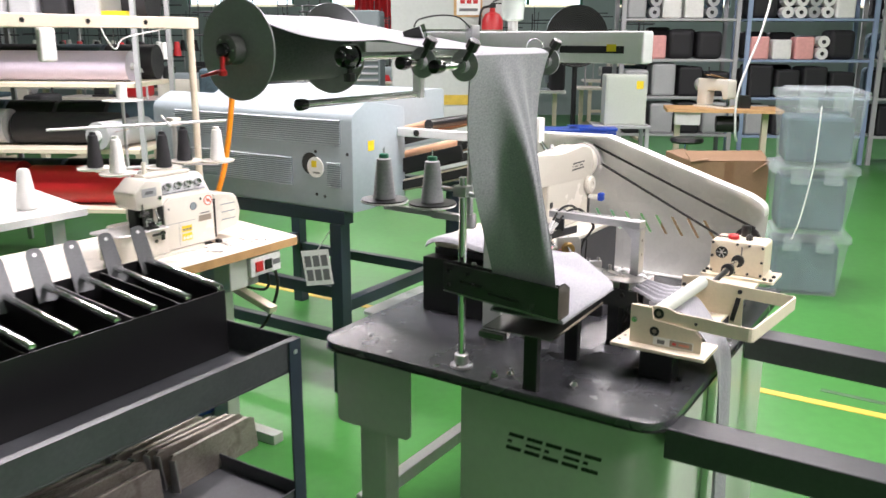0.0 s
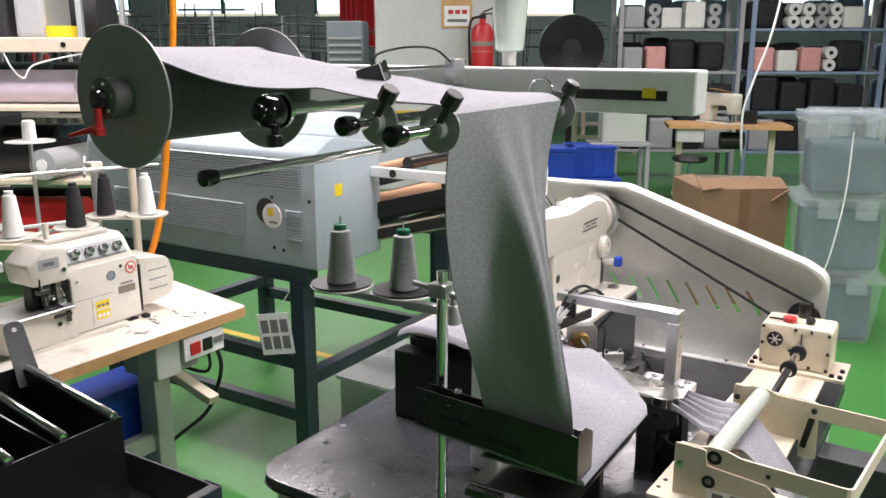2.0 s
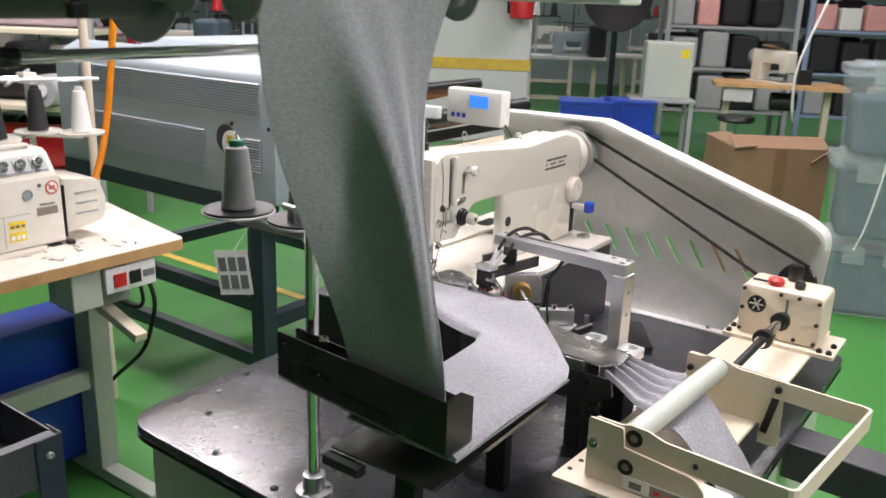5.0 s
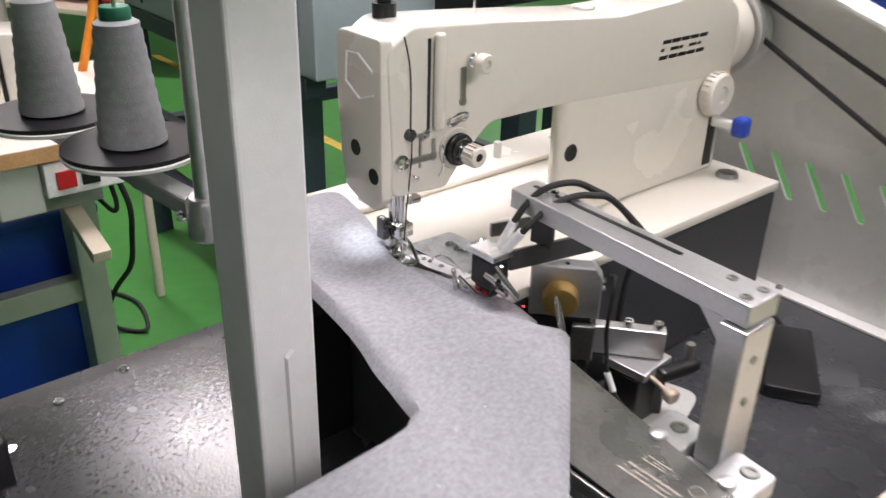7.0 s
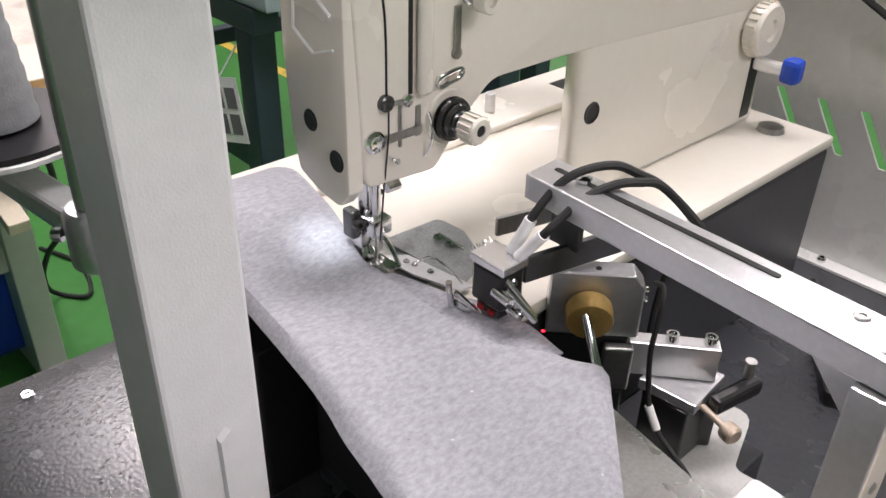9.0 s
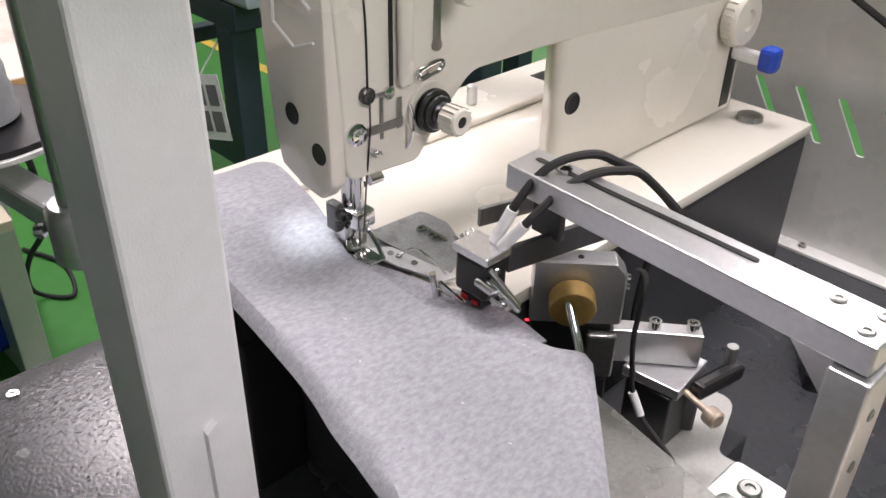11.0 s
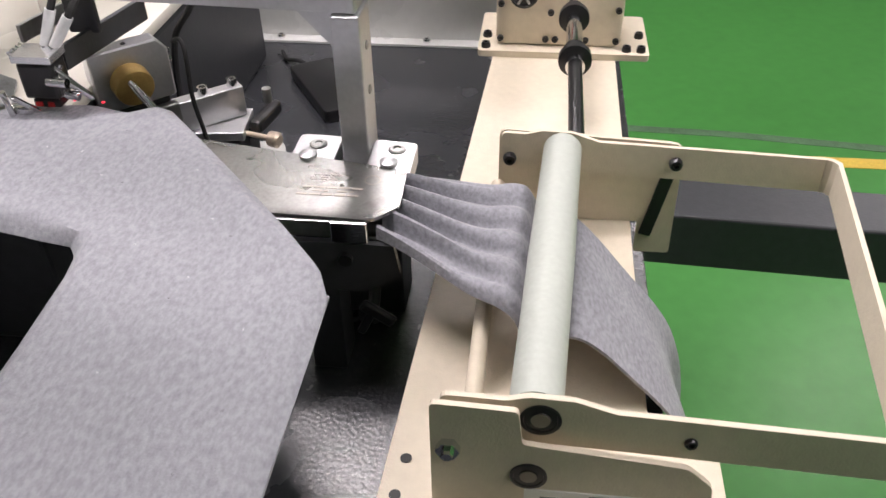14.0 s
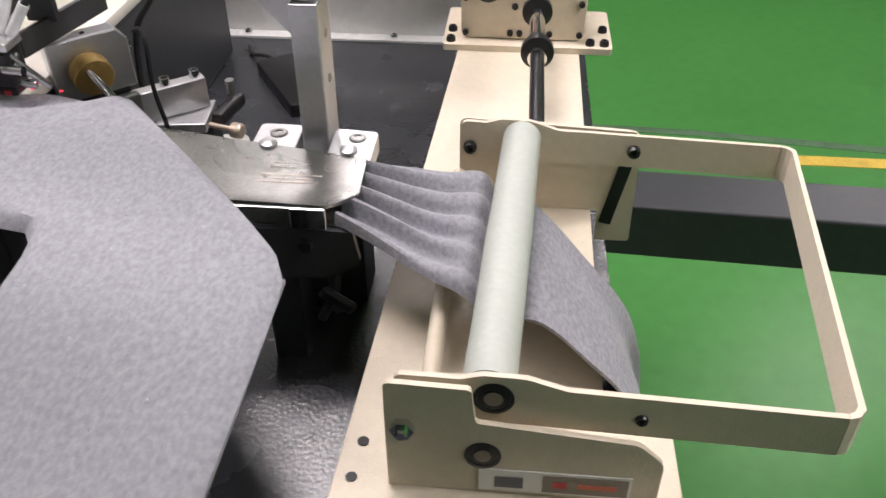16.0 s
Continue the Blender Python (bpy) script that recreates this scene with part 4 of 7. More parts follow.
part("block", turned(box(-0.038, 0.038, -0.008, 0.008, 0.8085, 0.842, 0.001), Matrix.Translation((0.212, 0.183, 0)) @ pose(0, 0, 0, 0, 0, 40)), M_ALU, st)
for x, y in ((0.210, 0.181), (0.234, 0.202)):
    part("cap_screw", lathe([(0.0055, 0), (0.0055, 0.008), (0.0035, 0.008), (0.003, 0.004)], (x, y, 0.842), (0, 0, 1), 14), M_CHROME, st, smooth=True)
BACK = Matrix.Translation((0.172, 0.115, 0)) @ pose(0, 0, 0, 0, 0, 43)
part("back_plate", turned(bevelled(plate(rounded([(-0.037, 0.866), (0.037, 0.866), (0.037, 0.914), (0.028, 0.925), (-0.037, 0.925)], 0.003, 3), "y", -0.010, 0.010), 0.0015, 1), BACK), M_ALU, st)
part("plate_screw", turned(screw(0.0, -0.002, 0.925, 0.0025, 0.001), BACK), M_BLACK, st)
part("brass_fitting", turned(cyl((-0.005, -0.0102, 0.894), (-0.005, -0.028, 0.891), 0.0185, n=28, bev=0.0025), BACK), M_BRASS, st, "round brass fitting", smooth=True)
part("pin", cyl((0.186, 0.087, 0.899), (0.222, 0.060, 0.879), 0.0038), M_CHROME, st, smooth=True)
part("pin_holder", turned(box(0.010, 0.034, -0.020, -0.0105, 0.82, 0.862, 0.002), BACK), M_STEEL, st)
part("pin_post", turned(box(0.018, 0.030, -0.022, -0.012, 0.7352, 0.82, 0.002), BACK), M_BLACK, st)
part("plate_foot", turned(box(-0.035, 0.030, -0.009, 0.009, 0.7352, 0.8655, 0.002), BACK), M_BLACK, st)
part("knurled_screw", join(cyl((0.252, 0.176, 0.800), (0.281, 0.167, 0.800), 0.0030), lathe([(0.0078, 0), (0.0084, 0.002), (0.0084, 0.010), (0.006, 0.012)], (0.279, 0.1675, 0.8), (0.95, -0.3, 0), 18)), M_KNURL, st, "pale knurled screw", smooth=True)
part("stop_block", turned(box(-0.028, 0.028, -0.007, 0.007, 0.796, 0.812, 0.004), Matrix.Translation((0.264, 0.206, 0)) @ pose(0, 0, 0, 0, 0, 80)), M_BLACK, st)
part("stop_screw", cyl((0.262, 0.226, 0.812), (0.262, 0.226, 0.828), 0.005), M_STEEL, st, smooth=True)
part("bracket", turned(box(-0.03, 0.03, -0.012, 0.012, 0.742, 0.797, 0.003), Matrix.Translation((0.226, 0.188, 0)) @ pose(0, 0, 0, 0, 0, 40)), M_BLACK, st)
part("wire", tube([(0.208, 0.142, 0.917), (0.219, 0.135, 0.921), (0.225, 0.127, 0.910), (0.224, 0.125, 0.868), (0.228, 0.125, 0.835), (0.231, 0.125, 0.819), (0.244, 0.125, 0.797), (0.258, 0.125, 0.787), (0.285, 0.122, 0.770), (0.305, 0.110, 0.745)], 0.0022, 8), M_RUB, st, "black sensor wire", smooth=True)
part("wire_sleeve", cyl((0.231, 0.125, 0.817), (0.242, 0.125, 0.799), 0.0036), M_PAPER, st)
for z in (0.900, 0.909):
    part("wire_screw", turned(screw(0.037, -0.003, z, 0.0028, 0.0035, (1, 0, 0)), BACK), M_CHROME, st)

sn = thing("edge_sensor", (0.115, 0.045, 0.94), "small chrome and black edge sensor with two cables", "sensor")
part("holder", join(turned(box(0.0, 0.118, -0.0025, 0.0025, -0.011, 0.011, 0.001), Matrix.Translation((0.150, 0.052, 0.938)) @ pose(0, 0, 0, 0, 0, 78)), box(0.140, 0.168, 0.090, 0.096, 0.945, 0.9855, 0.001)), M_DARK, sn, "dark flat holder strip")
part("stay", turned(box(0.0, 0.085, -0.002, 0.002, -0.008, 0.008, 0.001), Matrix.Translation((0.112, 0.060, 0.955)) @ pose(0, 0, 0, 0, 0, 76)), M_STEEL, sn)
part("head", join(box(0.122, 0.154, 0.025, 0.049, 0.912, 0.9445, 0.003), box(0.126, 0.150, 0.028, 0.046, 0.903, 0.9115, 0.002)), M_BLACK, sn)
part("cap", box(0.1205, 0.1555, 0.0235, 0.0505, 0.945, 0.952, 0.001), M_CAP, sn)
part("fork", join(cyl((0.152, 0.030, 0.94), (0.166, 0.050, 0.905), 0.0026), cyl((0.156, 0.026, 0.935), (0.170, 0.046, 0.905), 0.0026), cyl((0.148, 0.024, 0.93), (0.166, 0.022, 0.93), 0.004), cyl((0.150, 0.034, 0.915), (0.166, 0.034, 0.912), 0.004)), M_CHROME, sn, smooth=True)
part("side_spring", tube([(0.1185 + 0.003 * math.cos(t * 1.3), 0.028 + 0.0012 * t, 0.95 + 0.003 * math.sin(t * 1.3)) for t in range(18)], 0.0009, 5, False), M_CHROME, sn)
for z in (0.925, 0.937):
    part("head_screw", screw(0.154, 0.036, z, 0.003, 0.0025, (1, 0, 0)), M_CHROME, sn)
part("contact", box(0.129, 0.135, 0.0262, 0.0278, 0.905, 0.909), M_RED, sn)
part("contact", box(0.140, 0.145, 0.0262, 0.0278, 0.905, 0.909), M_RED, sn)
part("fork_tip", join(cyl((0.120, 0.012, 0.920), (0.130, 0.028, 0.8985), 0.0024), cyl((0.112, 0.012, 0.925), (0.112, 0.016, 0.899), 0.0026), box(0.108, 0.128, 0.018, 0.026, 0.900, 0.908, 0.002)), M_CHROME, sn, smooth=True)
CABLES = ([(0.141, 0.047, 0.952), (0.151, 0.055, 0.982), (0.158, 0.07, 1.004), (0.168, 0.084, 1.016), (0.18, 0.105, 1.0185), (0.189, 0.122, 1.010), (0.202, 0.143, 0.995), (0.222, 0.175, 0.955)], [(0.150, 0.045, 0.952), (0.168, 0.050, 0.978), (0.172, 0.056, 0.986), (0.179, 0.073, 1.001), (0.188, 0.092, 1.0095), (0.197, 0.113, 1.009), (0.206, 0.135, 1.0), (0.226, 0.17, 0.955)])
for pts in CABLES:
    part("cable", tube(pts + [(0.205, 0.20, 0.925), (0.172, 0.222, 0.88), (0.158, 0.235, 0.80), (0.156, 0.25, 0.706)], 0.0034, 8), M_RUB, sn, "black cable", smooth=True)
    a, b = Vector(pts[0]), Vector(pts[1])
    part("cable_sleeve", cyl(a, a.lerp(b, 0.95), 0.0046), M_PAPER, sn)
ph = thing("power_adapter", (0.27, 0.46, 0.7), "black box-shaped adapter lying on the worktable", "adapter")
part("case", bevelled(plate(rounded([(0.197, 0.512), (0.252, 0.548), (0.338, 0.415), (0.281, 0.378)], 0.008, 4), "z", 0.7, 0.718), 0.003, 2), M_BLACK, ph, smooth=True)
part("lead", tube([(0.225, 0.528, 0.71), (0.20, 0.55, 0.708), (0.18, 0.56, 0.705), (0.165, 0.59, 0.703)], 0.003, 8), M_RUB, ph)

# ---- front guide on its rod ----
gr = thing("guide_rod", (0.143, -0.43, 0.7), "polished steel rod in a flanged foot on the table", "rod")
part("rod", cyl((0.143, -0.43, 0.705), (0.143, -0.43, 1.17), 0.0095, n=24), M_CHROME, gr, smooth=True)
part("foot", lathe([(0.028, 0), (0.028, 0.006), (0.018, 0.008), (0.017, 0.032), (0.012, 0.034)], (0.143, -0.43, 0.7), (0, 0, 1), 28), M_ALU, gr, smooth=True)
for a in range(3):
    part("foot_bolt", screw(0.143 + 0.022 * math.cos(a * 2.1 + 0.6), -0.43 + 0.022 * math.sin(a * 2.1 + 0.6), 0.706, 0.004, 0.004), M_CHROME, gr)
part("cross_clamp", join(box(0.125, 0.161, -0.447, -0.413, 1.125, 1.15, 0.003), cyl((0.155, -0.43, 1.132), (0.225, -0.428, 1.121), 0.006), cyl((0.08, -0.42, 1.138), (0.126, -0.43, 1.138), 0.005)), M_ALU, gr, smooth=True)
fg = thing("cloth_guide", (0.27, -0.46, 0.89), "dark blued-steel cloth guide channel with slots", "cloth guide")
part("front_plate", plate(rounded([(0.118, 0.905), (0.415, 0.882), (0.415, 0.955), (0.118, 0.972)], 0.003, 2), "y", -0.475, -0.472), M_GUIDE, fg)
part("back_plate", plate(rounded([(0.125, 0.905), (0.41, 0.885), (0.41, 0.952), (0.125, 0.970)], 0.003, 2), "y", -0.446, -0.443), M_GUIDE, fg)
part("end_plate", plate(rounded([(-0.478, 0.880), (-0.42, 0.880), (-0.42, 0.945), (-0.445, 0.96), (-0.478, 0.96)], 0.004, 2), "x", 0.4155, 0.4185), M_GUIDE, fg)
part("bottom_lip", plate([(0.118, 0.901), (0.415, 0.878), (0.415, 0.8815), (0.118, 0.9045)], "y", -0.475, -0.46), M_STEEL, fg)
part("slot", plate(rounded([(0.165, 0.935), (0.225, 0.930), (0.225, 0.924), (0.165, 0.929)], 0.002, 2), "y", -0.4758, -0.4752), M_BLACK, fg)
part("slot", plate(rounded([(0.24, 0.918), (0.32, 0.911), (0.32, 0.905), (0.24, 0.912)], 0.002, 2), "y", -0.4758, -0.4752), M_BLACK, fg)
for x, z in ((0.135, 0.955), (0.185, 0.952), (0.20, 0.928), (0.135, 0.92)):
    part("stud", screw(x, -0.475, z, 0.0042, 0.005, (0, -1, 0)), M_BLACK, fg)
part("top_nut", screw(0.19, -0.455, 0.968, 0.007, 0.008), M_CHROME, fg)
part("rod_clamp", box(0.128, 0.158, -0.442, -0.415, 0.915, 0.955, 0.003), M_BLACK, fg)
ct = thing("cloth_tray", (0.33, -0.35, 0.7), "bent bright steel tray plate on black feet below the cloth", "tray")
part("sheet", join(plate([(-0.49, 0.836), (-0.20, 0.845), (-0.20, 0.8475), (-0.49, 0.8385)], "x", 0.235, 0.412), plate([(-0.49, 0.8388), (-0.20, 0.8478), (-0.20, 0.852), (-0.49, 0.843)], "x", 0.410, 0.412), box(0.235, 0.30, -0.508, -0.4905, 0.82, 0.834, 0.001)), M_TRAY, ct)
part("foot", box(0.335, 0.37, -0.475, -0.455, 0.7, 0.838, 0.002), M_BLACK, ct)
part("foot", box(0.335, 0.37, -0.25, -0.23, 0.7, 0.843, 0.002), M_BLACK, ct)
for x, y in ((0.25, -0.455), (0.275, -0.42), (0.43, -0.40)):
    part("bolt", lathe([(0.010, 0), (0.010, 0.006), (0.005, 0.014), (0.005, 0.02)], (x, y, 0.7), (0, 0, 1), 12), M_CHROME, ct)

# ---- white post, beam, feed rods and cloth roll ----
PY = -0.20
bp = thing("feed_post", (0.14, PY + 0.03, 0.7), "white square steel post carrying the feed beam", "post")
part("post", box(0.083, 0.140, -0.226, -0.168, 0.7, 1.4295, 0.003), M_POST, bp)
part("lug", plate([(-0.199, 0.70), (-0.187, 0.70), (-0.187, 0.915), (-0.192, 0.928), (-0.199, 0.922)], "x", 0.1402, 0.146), M_POST, bp)
bt = thing("feed_beam", (0.07, -0.22, 1.425), "white box-section feed beam with a long slot", "beam")
part("beam", box(-0.37, 0.50, -0.262, -0.1995, 1.430, 1.500, 0.004), M_POST, bt)
part("beam_slot", box(0.30, 0.455, -0.2635, -0.2622, 1.452, 1.468), M_BLACK, bt)
part("slot_block", box(0.415, 0.437, -0.2655, -0.2637, 1.456, 1.472), M_YELLOW, bt)
part("slot_plate", box(0.36, 0.40, -0.265, -0.2637, 1.468, 1.476), M_WHITE, bt)
RODS = [("feed_rod", 0.008, -0.705, 1.446, 0.0085), ("feed_rod", -0.103, -0.712, 1.343, 0.0085), ("feed_rod", 0.184, -0.735, 1.437, 0.0085), ("feed_rod", 0.285, -0.77, 1.433, 0.0085)]
for nm, x, y, z, r in RODS:
    rd = thing(nm, (x, y, z), "chrome feed rod with a black end cap", "rod", group="feed rods")
    zz = z
    part("rod", cyl((x, y, z), (x, -0.2625, zz), r, n=20), M_CHROME, rd, smooth=True)
    part("end_cap", lathe([(0.006, 0), (0.0125, 0.002), (0.0135, 0.012), (0.012, 0.026), (0.009, 0.027)], (x, y - 0.004, z), (0, 1, 0), 20), M_GLOSS, rd, "glossy black end cap", smooth=True)
    if z < 1.4:
        part("hanger", box(x - 0.012, x + 0.012, -0.262, -0.24, z - 0.01, 1.4295, 0.002), M_POST, rd)
cl = thing("stop_collar", (0.008, -0.68, 1.446), "glossy black stop collar with a thumb screw", "collar", group="stop collars")
part("ball", lathe([(0.010, 0), (0.022, 0.006), (0.026, 0.018), (0.023, 0.032), (0.012, 0.036)], (0.008, -0.70, 1.446), (0, 1, 0), 28), M_GLOSS, cl, smooth=True)
part("ring", lathe([(0.012, 0), (0.026, 0.001), (0.026, 0.008), (0.012, 0.009)], (0.008, -0.664, 1.446), (0, 1, 0), 28), M_CHROME, cl, smooth=True)
part("thumb_screw", join(cyl((0.008, -0.672, 1.428), (0.008, -0.672, 1.412), 0.006), cyl((0.008, -0.672, 1.412), (0.008, -0.672, 1.394), 0.013, n=8, bev=0.002)), M_BLACK, cl)
for x, z, ys in ((0.184, 1.437, -0.660), (0.285, 1.433, -0.665), (0.285, 1.433, -0.300)):
    d = thing("edge_disc", (x, ys, z), "brushed grey edge disc with a black thumb screw", "edge disc", group="edge discs")
    part("disc", lathe([(0.010, 0), (0.031, 0.001), (0.031, 0.005), (0.010, 0.006)], (x, ys, z), (0, 1, 0), 32), M_DISC, d, smooth=True)
    part("hub", cyl((x, ys - 0.014, z), (x, ys, z), 0.014), M_DISC, d, smooth=True)
    a = (x + 0.022, ys - 0.012, z + 0.030)
    part("stem", cyl((x, ys - 0.008, z), a, 0.005), M_BLACK, d)
    part("thumb_screw", cyl(a, (x + 0.034, ys - 0.014, z + 0.047), 0.0125, n=8, bev=0.002), M_BLACK, d)
part("wire_ring", tube([(0.25 + 0.022 * math.cos(t * 0.35), -0.29, 1.462 + 0.022 * math.sin(t * 0.35)) for t in range(10)], 0.0018, 6), M_CHROME, bt)
sc = thing("cloth_sensor", (0.045, -0.46, 1.50), "small black sensor head on a chrome rod with a cable", "sensor")
part("head", turned(box(-0.022, 0.022, -0.013, 0.013, -0.014, 0.014, 0.003), pose(0.035, -0.47, 1.492, 8, -16, 15)), M_BLACK, sc)
part("side_plate", turned(box(0.022, 0.025, -0.015, 0.015, -0.016, 0.016, 0.001), pose(0.035, -0.47, 1.492, 8, -16, 15)), M_CHROME, sc)
part("rod", cyl((0.06, -0.462, 1.50), (0.075, -0.285, 1.502), 0.003), M_CHROME, sc)
part("clamp", box(0.066, 0.086, -0.30, -0.262, 1.47, 1.515, 0.002), M_ALU, sc)
part("cable", tube([(0.03, -0.465, 1.507), (0.035, -0.45, 1.525), (0.06, -0.40, 1.535), (0.075, -0.34, 1.53), (0.08, -0.28, 1.50), (0.08, -0.25, 1.51)], 0.002, 6), M_RUB, sc)

RX, RZ = -0.287, 1.457
ROLL = thing("cloth_roll", (RX, -0.54, RZ), "roll of grey felt between two brushed grey discs", "fabric roll")
def spiral_roll():
    return lathe([(0.03, 0), (0.074, 0.0), (0.075, 0.004), (0.075, 0.306), (0.074, 0.31), (0.03, 0.31)], (RX, -0.695, RZ), (0, 1, 0), 48)
# wound felt darkened by colour where the roll lies in shade
part("wound_cloth", spiral_roll(), M_FELTSHADE, ROLL, "felt wound on the roll, coloured darker for shade", smooth=True)
for y in (-0.704, -0.382):
    part("disc", lathe([(0.018, 0), (0.112, 0.0), (0.113, 0.001), (0.113, 0.004), (0.112, 0.005), (0.018, 0.005)], (RX, y, RZ), (0, 1, 0), 64), M_DISC, ROLL, "brushed grey disc", smooth=True)
part("hub", lathe([(0.030, 0), (0.033, 0.002), (0.033, 0.034), (0.030, 0.036)], (RX, -0.741, RZ), (0, 1, 0), 36), M_HUB, ROLL, smooth=True)
part("axle_nut", lathe([(0.008, 0), (0.014, 0.001), (0.016, 0.012), (0.012, 0.014)], (RX, -0.755, RZ), (0, 1, 0), 20), M_GLOSS, ROLL, smooth=True)
for k in range(6):
    a = k * math.pi / 3
    part("hub_screw", screw(RX + 0.105 * 0 + 0.024 * math.cos(a), -0.741, RZ + 0.024 * math.sin(a), 0.0032, 0.002, (0, -1, 0)), M_CHROME, ROLL)
ax = thing("roll_axle", (RX, -0.3, RZ), "black axle of the cloth roll with a red locking lever", "axle")
part("axle", cyl((RX, -0.752, RZ), (RX, -0.2625, RZ), 0.007), M_GLOSS, ax, smooth=True)
part("lever_arm", join(cyl((RX - 0.002, -0.748, RZ - 0.014), (RX - 0.004, -0.748, RZ - 0.045), 0.006), cyl((RX - 0.004, -0.748, RZ - 0.045), (RX - 0.055, -0.765, RZ - 0.058), 0.006, 0.003), lathe([(0.009, 0), (0.010, 0.01), (0.007, 0.014)], (RX - 0.004, -0.748, RZ - 0.056))), M_RED, ax, "red locking lever", smooth=True)

tl = thing("signal_lamp", (0.12, -0.16, 1.50), "frosted white signal lamp on a short post", "lamp")
part("stem", cyl((0.124, -0.165, 1.5005), (0.124, -0.165, 1.525), 0.013), M_WHITE, tl)
part("body", lathe([(0.016, 0), (0.026, 0.004), (0.033, 0.09), (0.034, 0.17), (0.02, 0.18)], (0.124, -0.165, 1.525), (0, 0, 1), 28), M_LAMPLENS, tl, smooth=True)

# ---- thread cones on trays ----
ts = thing("thread_stand", (0.029, -0.205, 0.992), "grey thread stand with two round trays", "thread stand")
part("pole", cyl((0.029, -0.205, 0.995), (0.029, -0.205, 1.455), 0.0085), M_ALU, ts, smooth=True)
part("collar", lathe([(0.014, 0), (0.017, 0.003), (0.017, 0.036), (0.014, 0.040), (0.009, 0.040)], (0.029, -0.205, 0.992), (0, 0, 1), 24), M_ALU, ts, smooth=True)
part("collar_screw", screw(0.015, -0.220, 1.012, 0.005, 0.006, (-0.6, -0.8, 0)), M_CHROME, ts)
part("hanger_rod", cyl((0.029, -0.205, 1.448), (0.074, -0.270, 1.474), 0.005), M_ALU, ts, smooth=True)
for k, (x, y) in enumerate(((-0.219, -0.25), (-0.08, -0.221))):
    part("tray_arm", turned(bevelled(box(-0.011, 0.011, 0.0, math.dist((x, y), (0.029, -0.205)), -0.008 - 0.003 * k, 0.008 - 0.003 * k), 0.003, 2), pose(0.029, -0.205, 1.018, 3.4 - k, 0, math.degrees(math.atan2(y + 0.205, x - 0.029)) - 90)), M_ALU, ts)
    tr = part("tray", lathe([(0.008, 0), (0.064, 0.002), (0.066, 0.006), (0.064, 0.007), (0.03, 0.005)], (x, y, 1.042), (0, 0, 1), 40), M_WHITE, ts, smooth=True)
    part("tray_pad", lathe([(0.004, 0), (0.0645, 0.0), (0.0645, 0.004), (0.004, 0.004)], (x, y, 1.0492), (0, 0, 1), 40), M_BLACK, tr, "black foam pad")
    c = thing("thread_cone", (x, y, 1.0535), "cone of dark grey thread with a green cap", "thread cone", group="thread cones")
    prof = [(0.02, 0)] + [(0.031 - 0.011 * i / 24 + 0.0006 * math.sin(i * 2.1), 0.002 + 0.108 * i / 24) for i in range(25)] + [(0.015, 0.113)]
    part("winding", lathe(prof, (x, y, 1.0535), (0, 0, 1), 32), M_CONE, c, smooth=True)
    part("cap", lathe([(0.0135, 0), (0.0135, 0.010), (0.012, 0.012), (0.006, 0.011)], (x, y, 1.1655), (0, 0, 1), 24), M_GREEN, c, "green cone cap", smooth=True)
    part("spindle", cyl((x, y, 1.176), (x, y, 1.195), 0.0018, n=8), M_CHROME, c)

# ---- cloth ----
def ease(t):
    return t * t * (3 - 2 * t)


def feed_web(u, v):
    """From the roll over the rods to the last rod; the near edge sags."""
    y = -0.68 + 0.03 * ease(u) + v * (0.295 + 0.035 * u)
    x = RX + u * (0.306 - RX)
    z0 = RZ + 0.077
    z1 = 1.463
    z = z0 + (z1 - z0) * ease(min(1, u * 1.15))
    sag = -0.030 * math.sin(math.pi * min(1, u * 1.6)) * (1 - v) ** 1.6 if u < 0.625 else 0
    wob = 0.004 * math.sin(9 * v + 3 * u) * math.sin(math.pi * u)
    if u > 0.93:
        k = (u - 0.93) / 0.07
        x -= 0.006 * k * k
        z -= 0.012 * k * k
    if v > 0.7:
        sag -= 0.036 * ((v - 0.7) / 0.3) ** 1.5 * math.sin(math.pi * min(1, u * 1.9))
    return (x, y, z + sag + wob)


web = solid("feed_cloth", sheet(feed_web, 60, 24), M_FELT, "grey felt running from the roll over chrome rods", "cloth", smooth=True)


def hanging(u, v):
    """From the last rod down to the guide, turning a quarter."""
    top = Vector((0.300, -0.655 + 0.335 * v, 1.452))
    bot = Vector((0.245 + 0.158 * v, -0.459, 0.905))
    k = ease(min(1, u * 1.05)) * 0.85 + 0.15 * u
    p = top.lerp(bot, k)
    fast = 1 - (1 - u) ** 3
    p.y = top.y + (bot.y - top.y) * (k + (fast - k) * v)
    p.z = 1.452 + (0.905 - 1.452) * u
    bulge = math.sin(math.pi * min(1, u * 1.1)) if u < 0.909 else 0
    n = Vector((0.86, -0.5, 0))
    edge = 4 * v * (1 - v)
    def ridge(c, w):
        return math.exp(-((v - c) / w) ** 2)
    fold = (0.042 * ridge(0.30 + 0.62 * u, 0.24) + 0.021 * ridge(0.52 + 0.46 * u, 0.085) + 0.017 * ridge(0.27 + 0.62 * u, 0.08) + 0.006 * ridge(0.74 + 0.3 * u, 0.06) - 0.008 * ridge(0.10 + 0.5 * u, 0.14)) * bulge * (0.2 + 0.8 * edge)
    p += n * fold
    p.x -= 0.030 * bulge * (1 - v) ** 1.5
    p.x -= 0.006 * bulge * v
    return p


solid("hanging_cloth", sheet(hanging, 70, 40), M_FELT, "grey felt band hanging from a rod and twisting into the guide", "cloth", smooth=True)


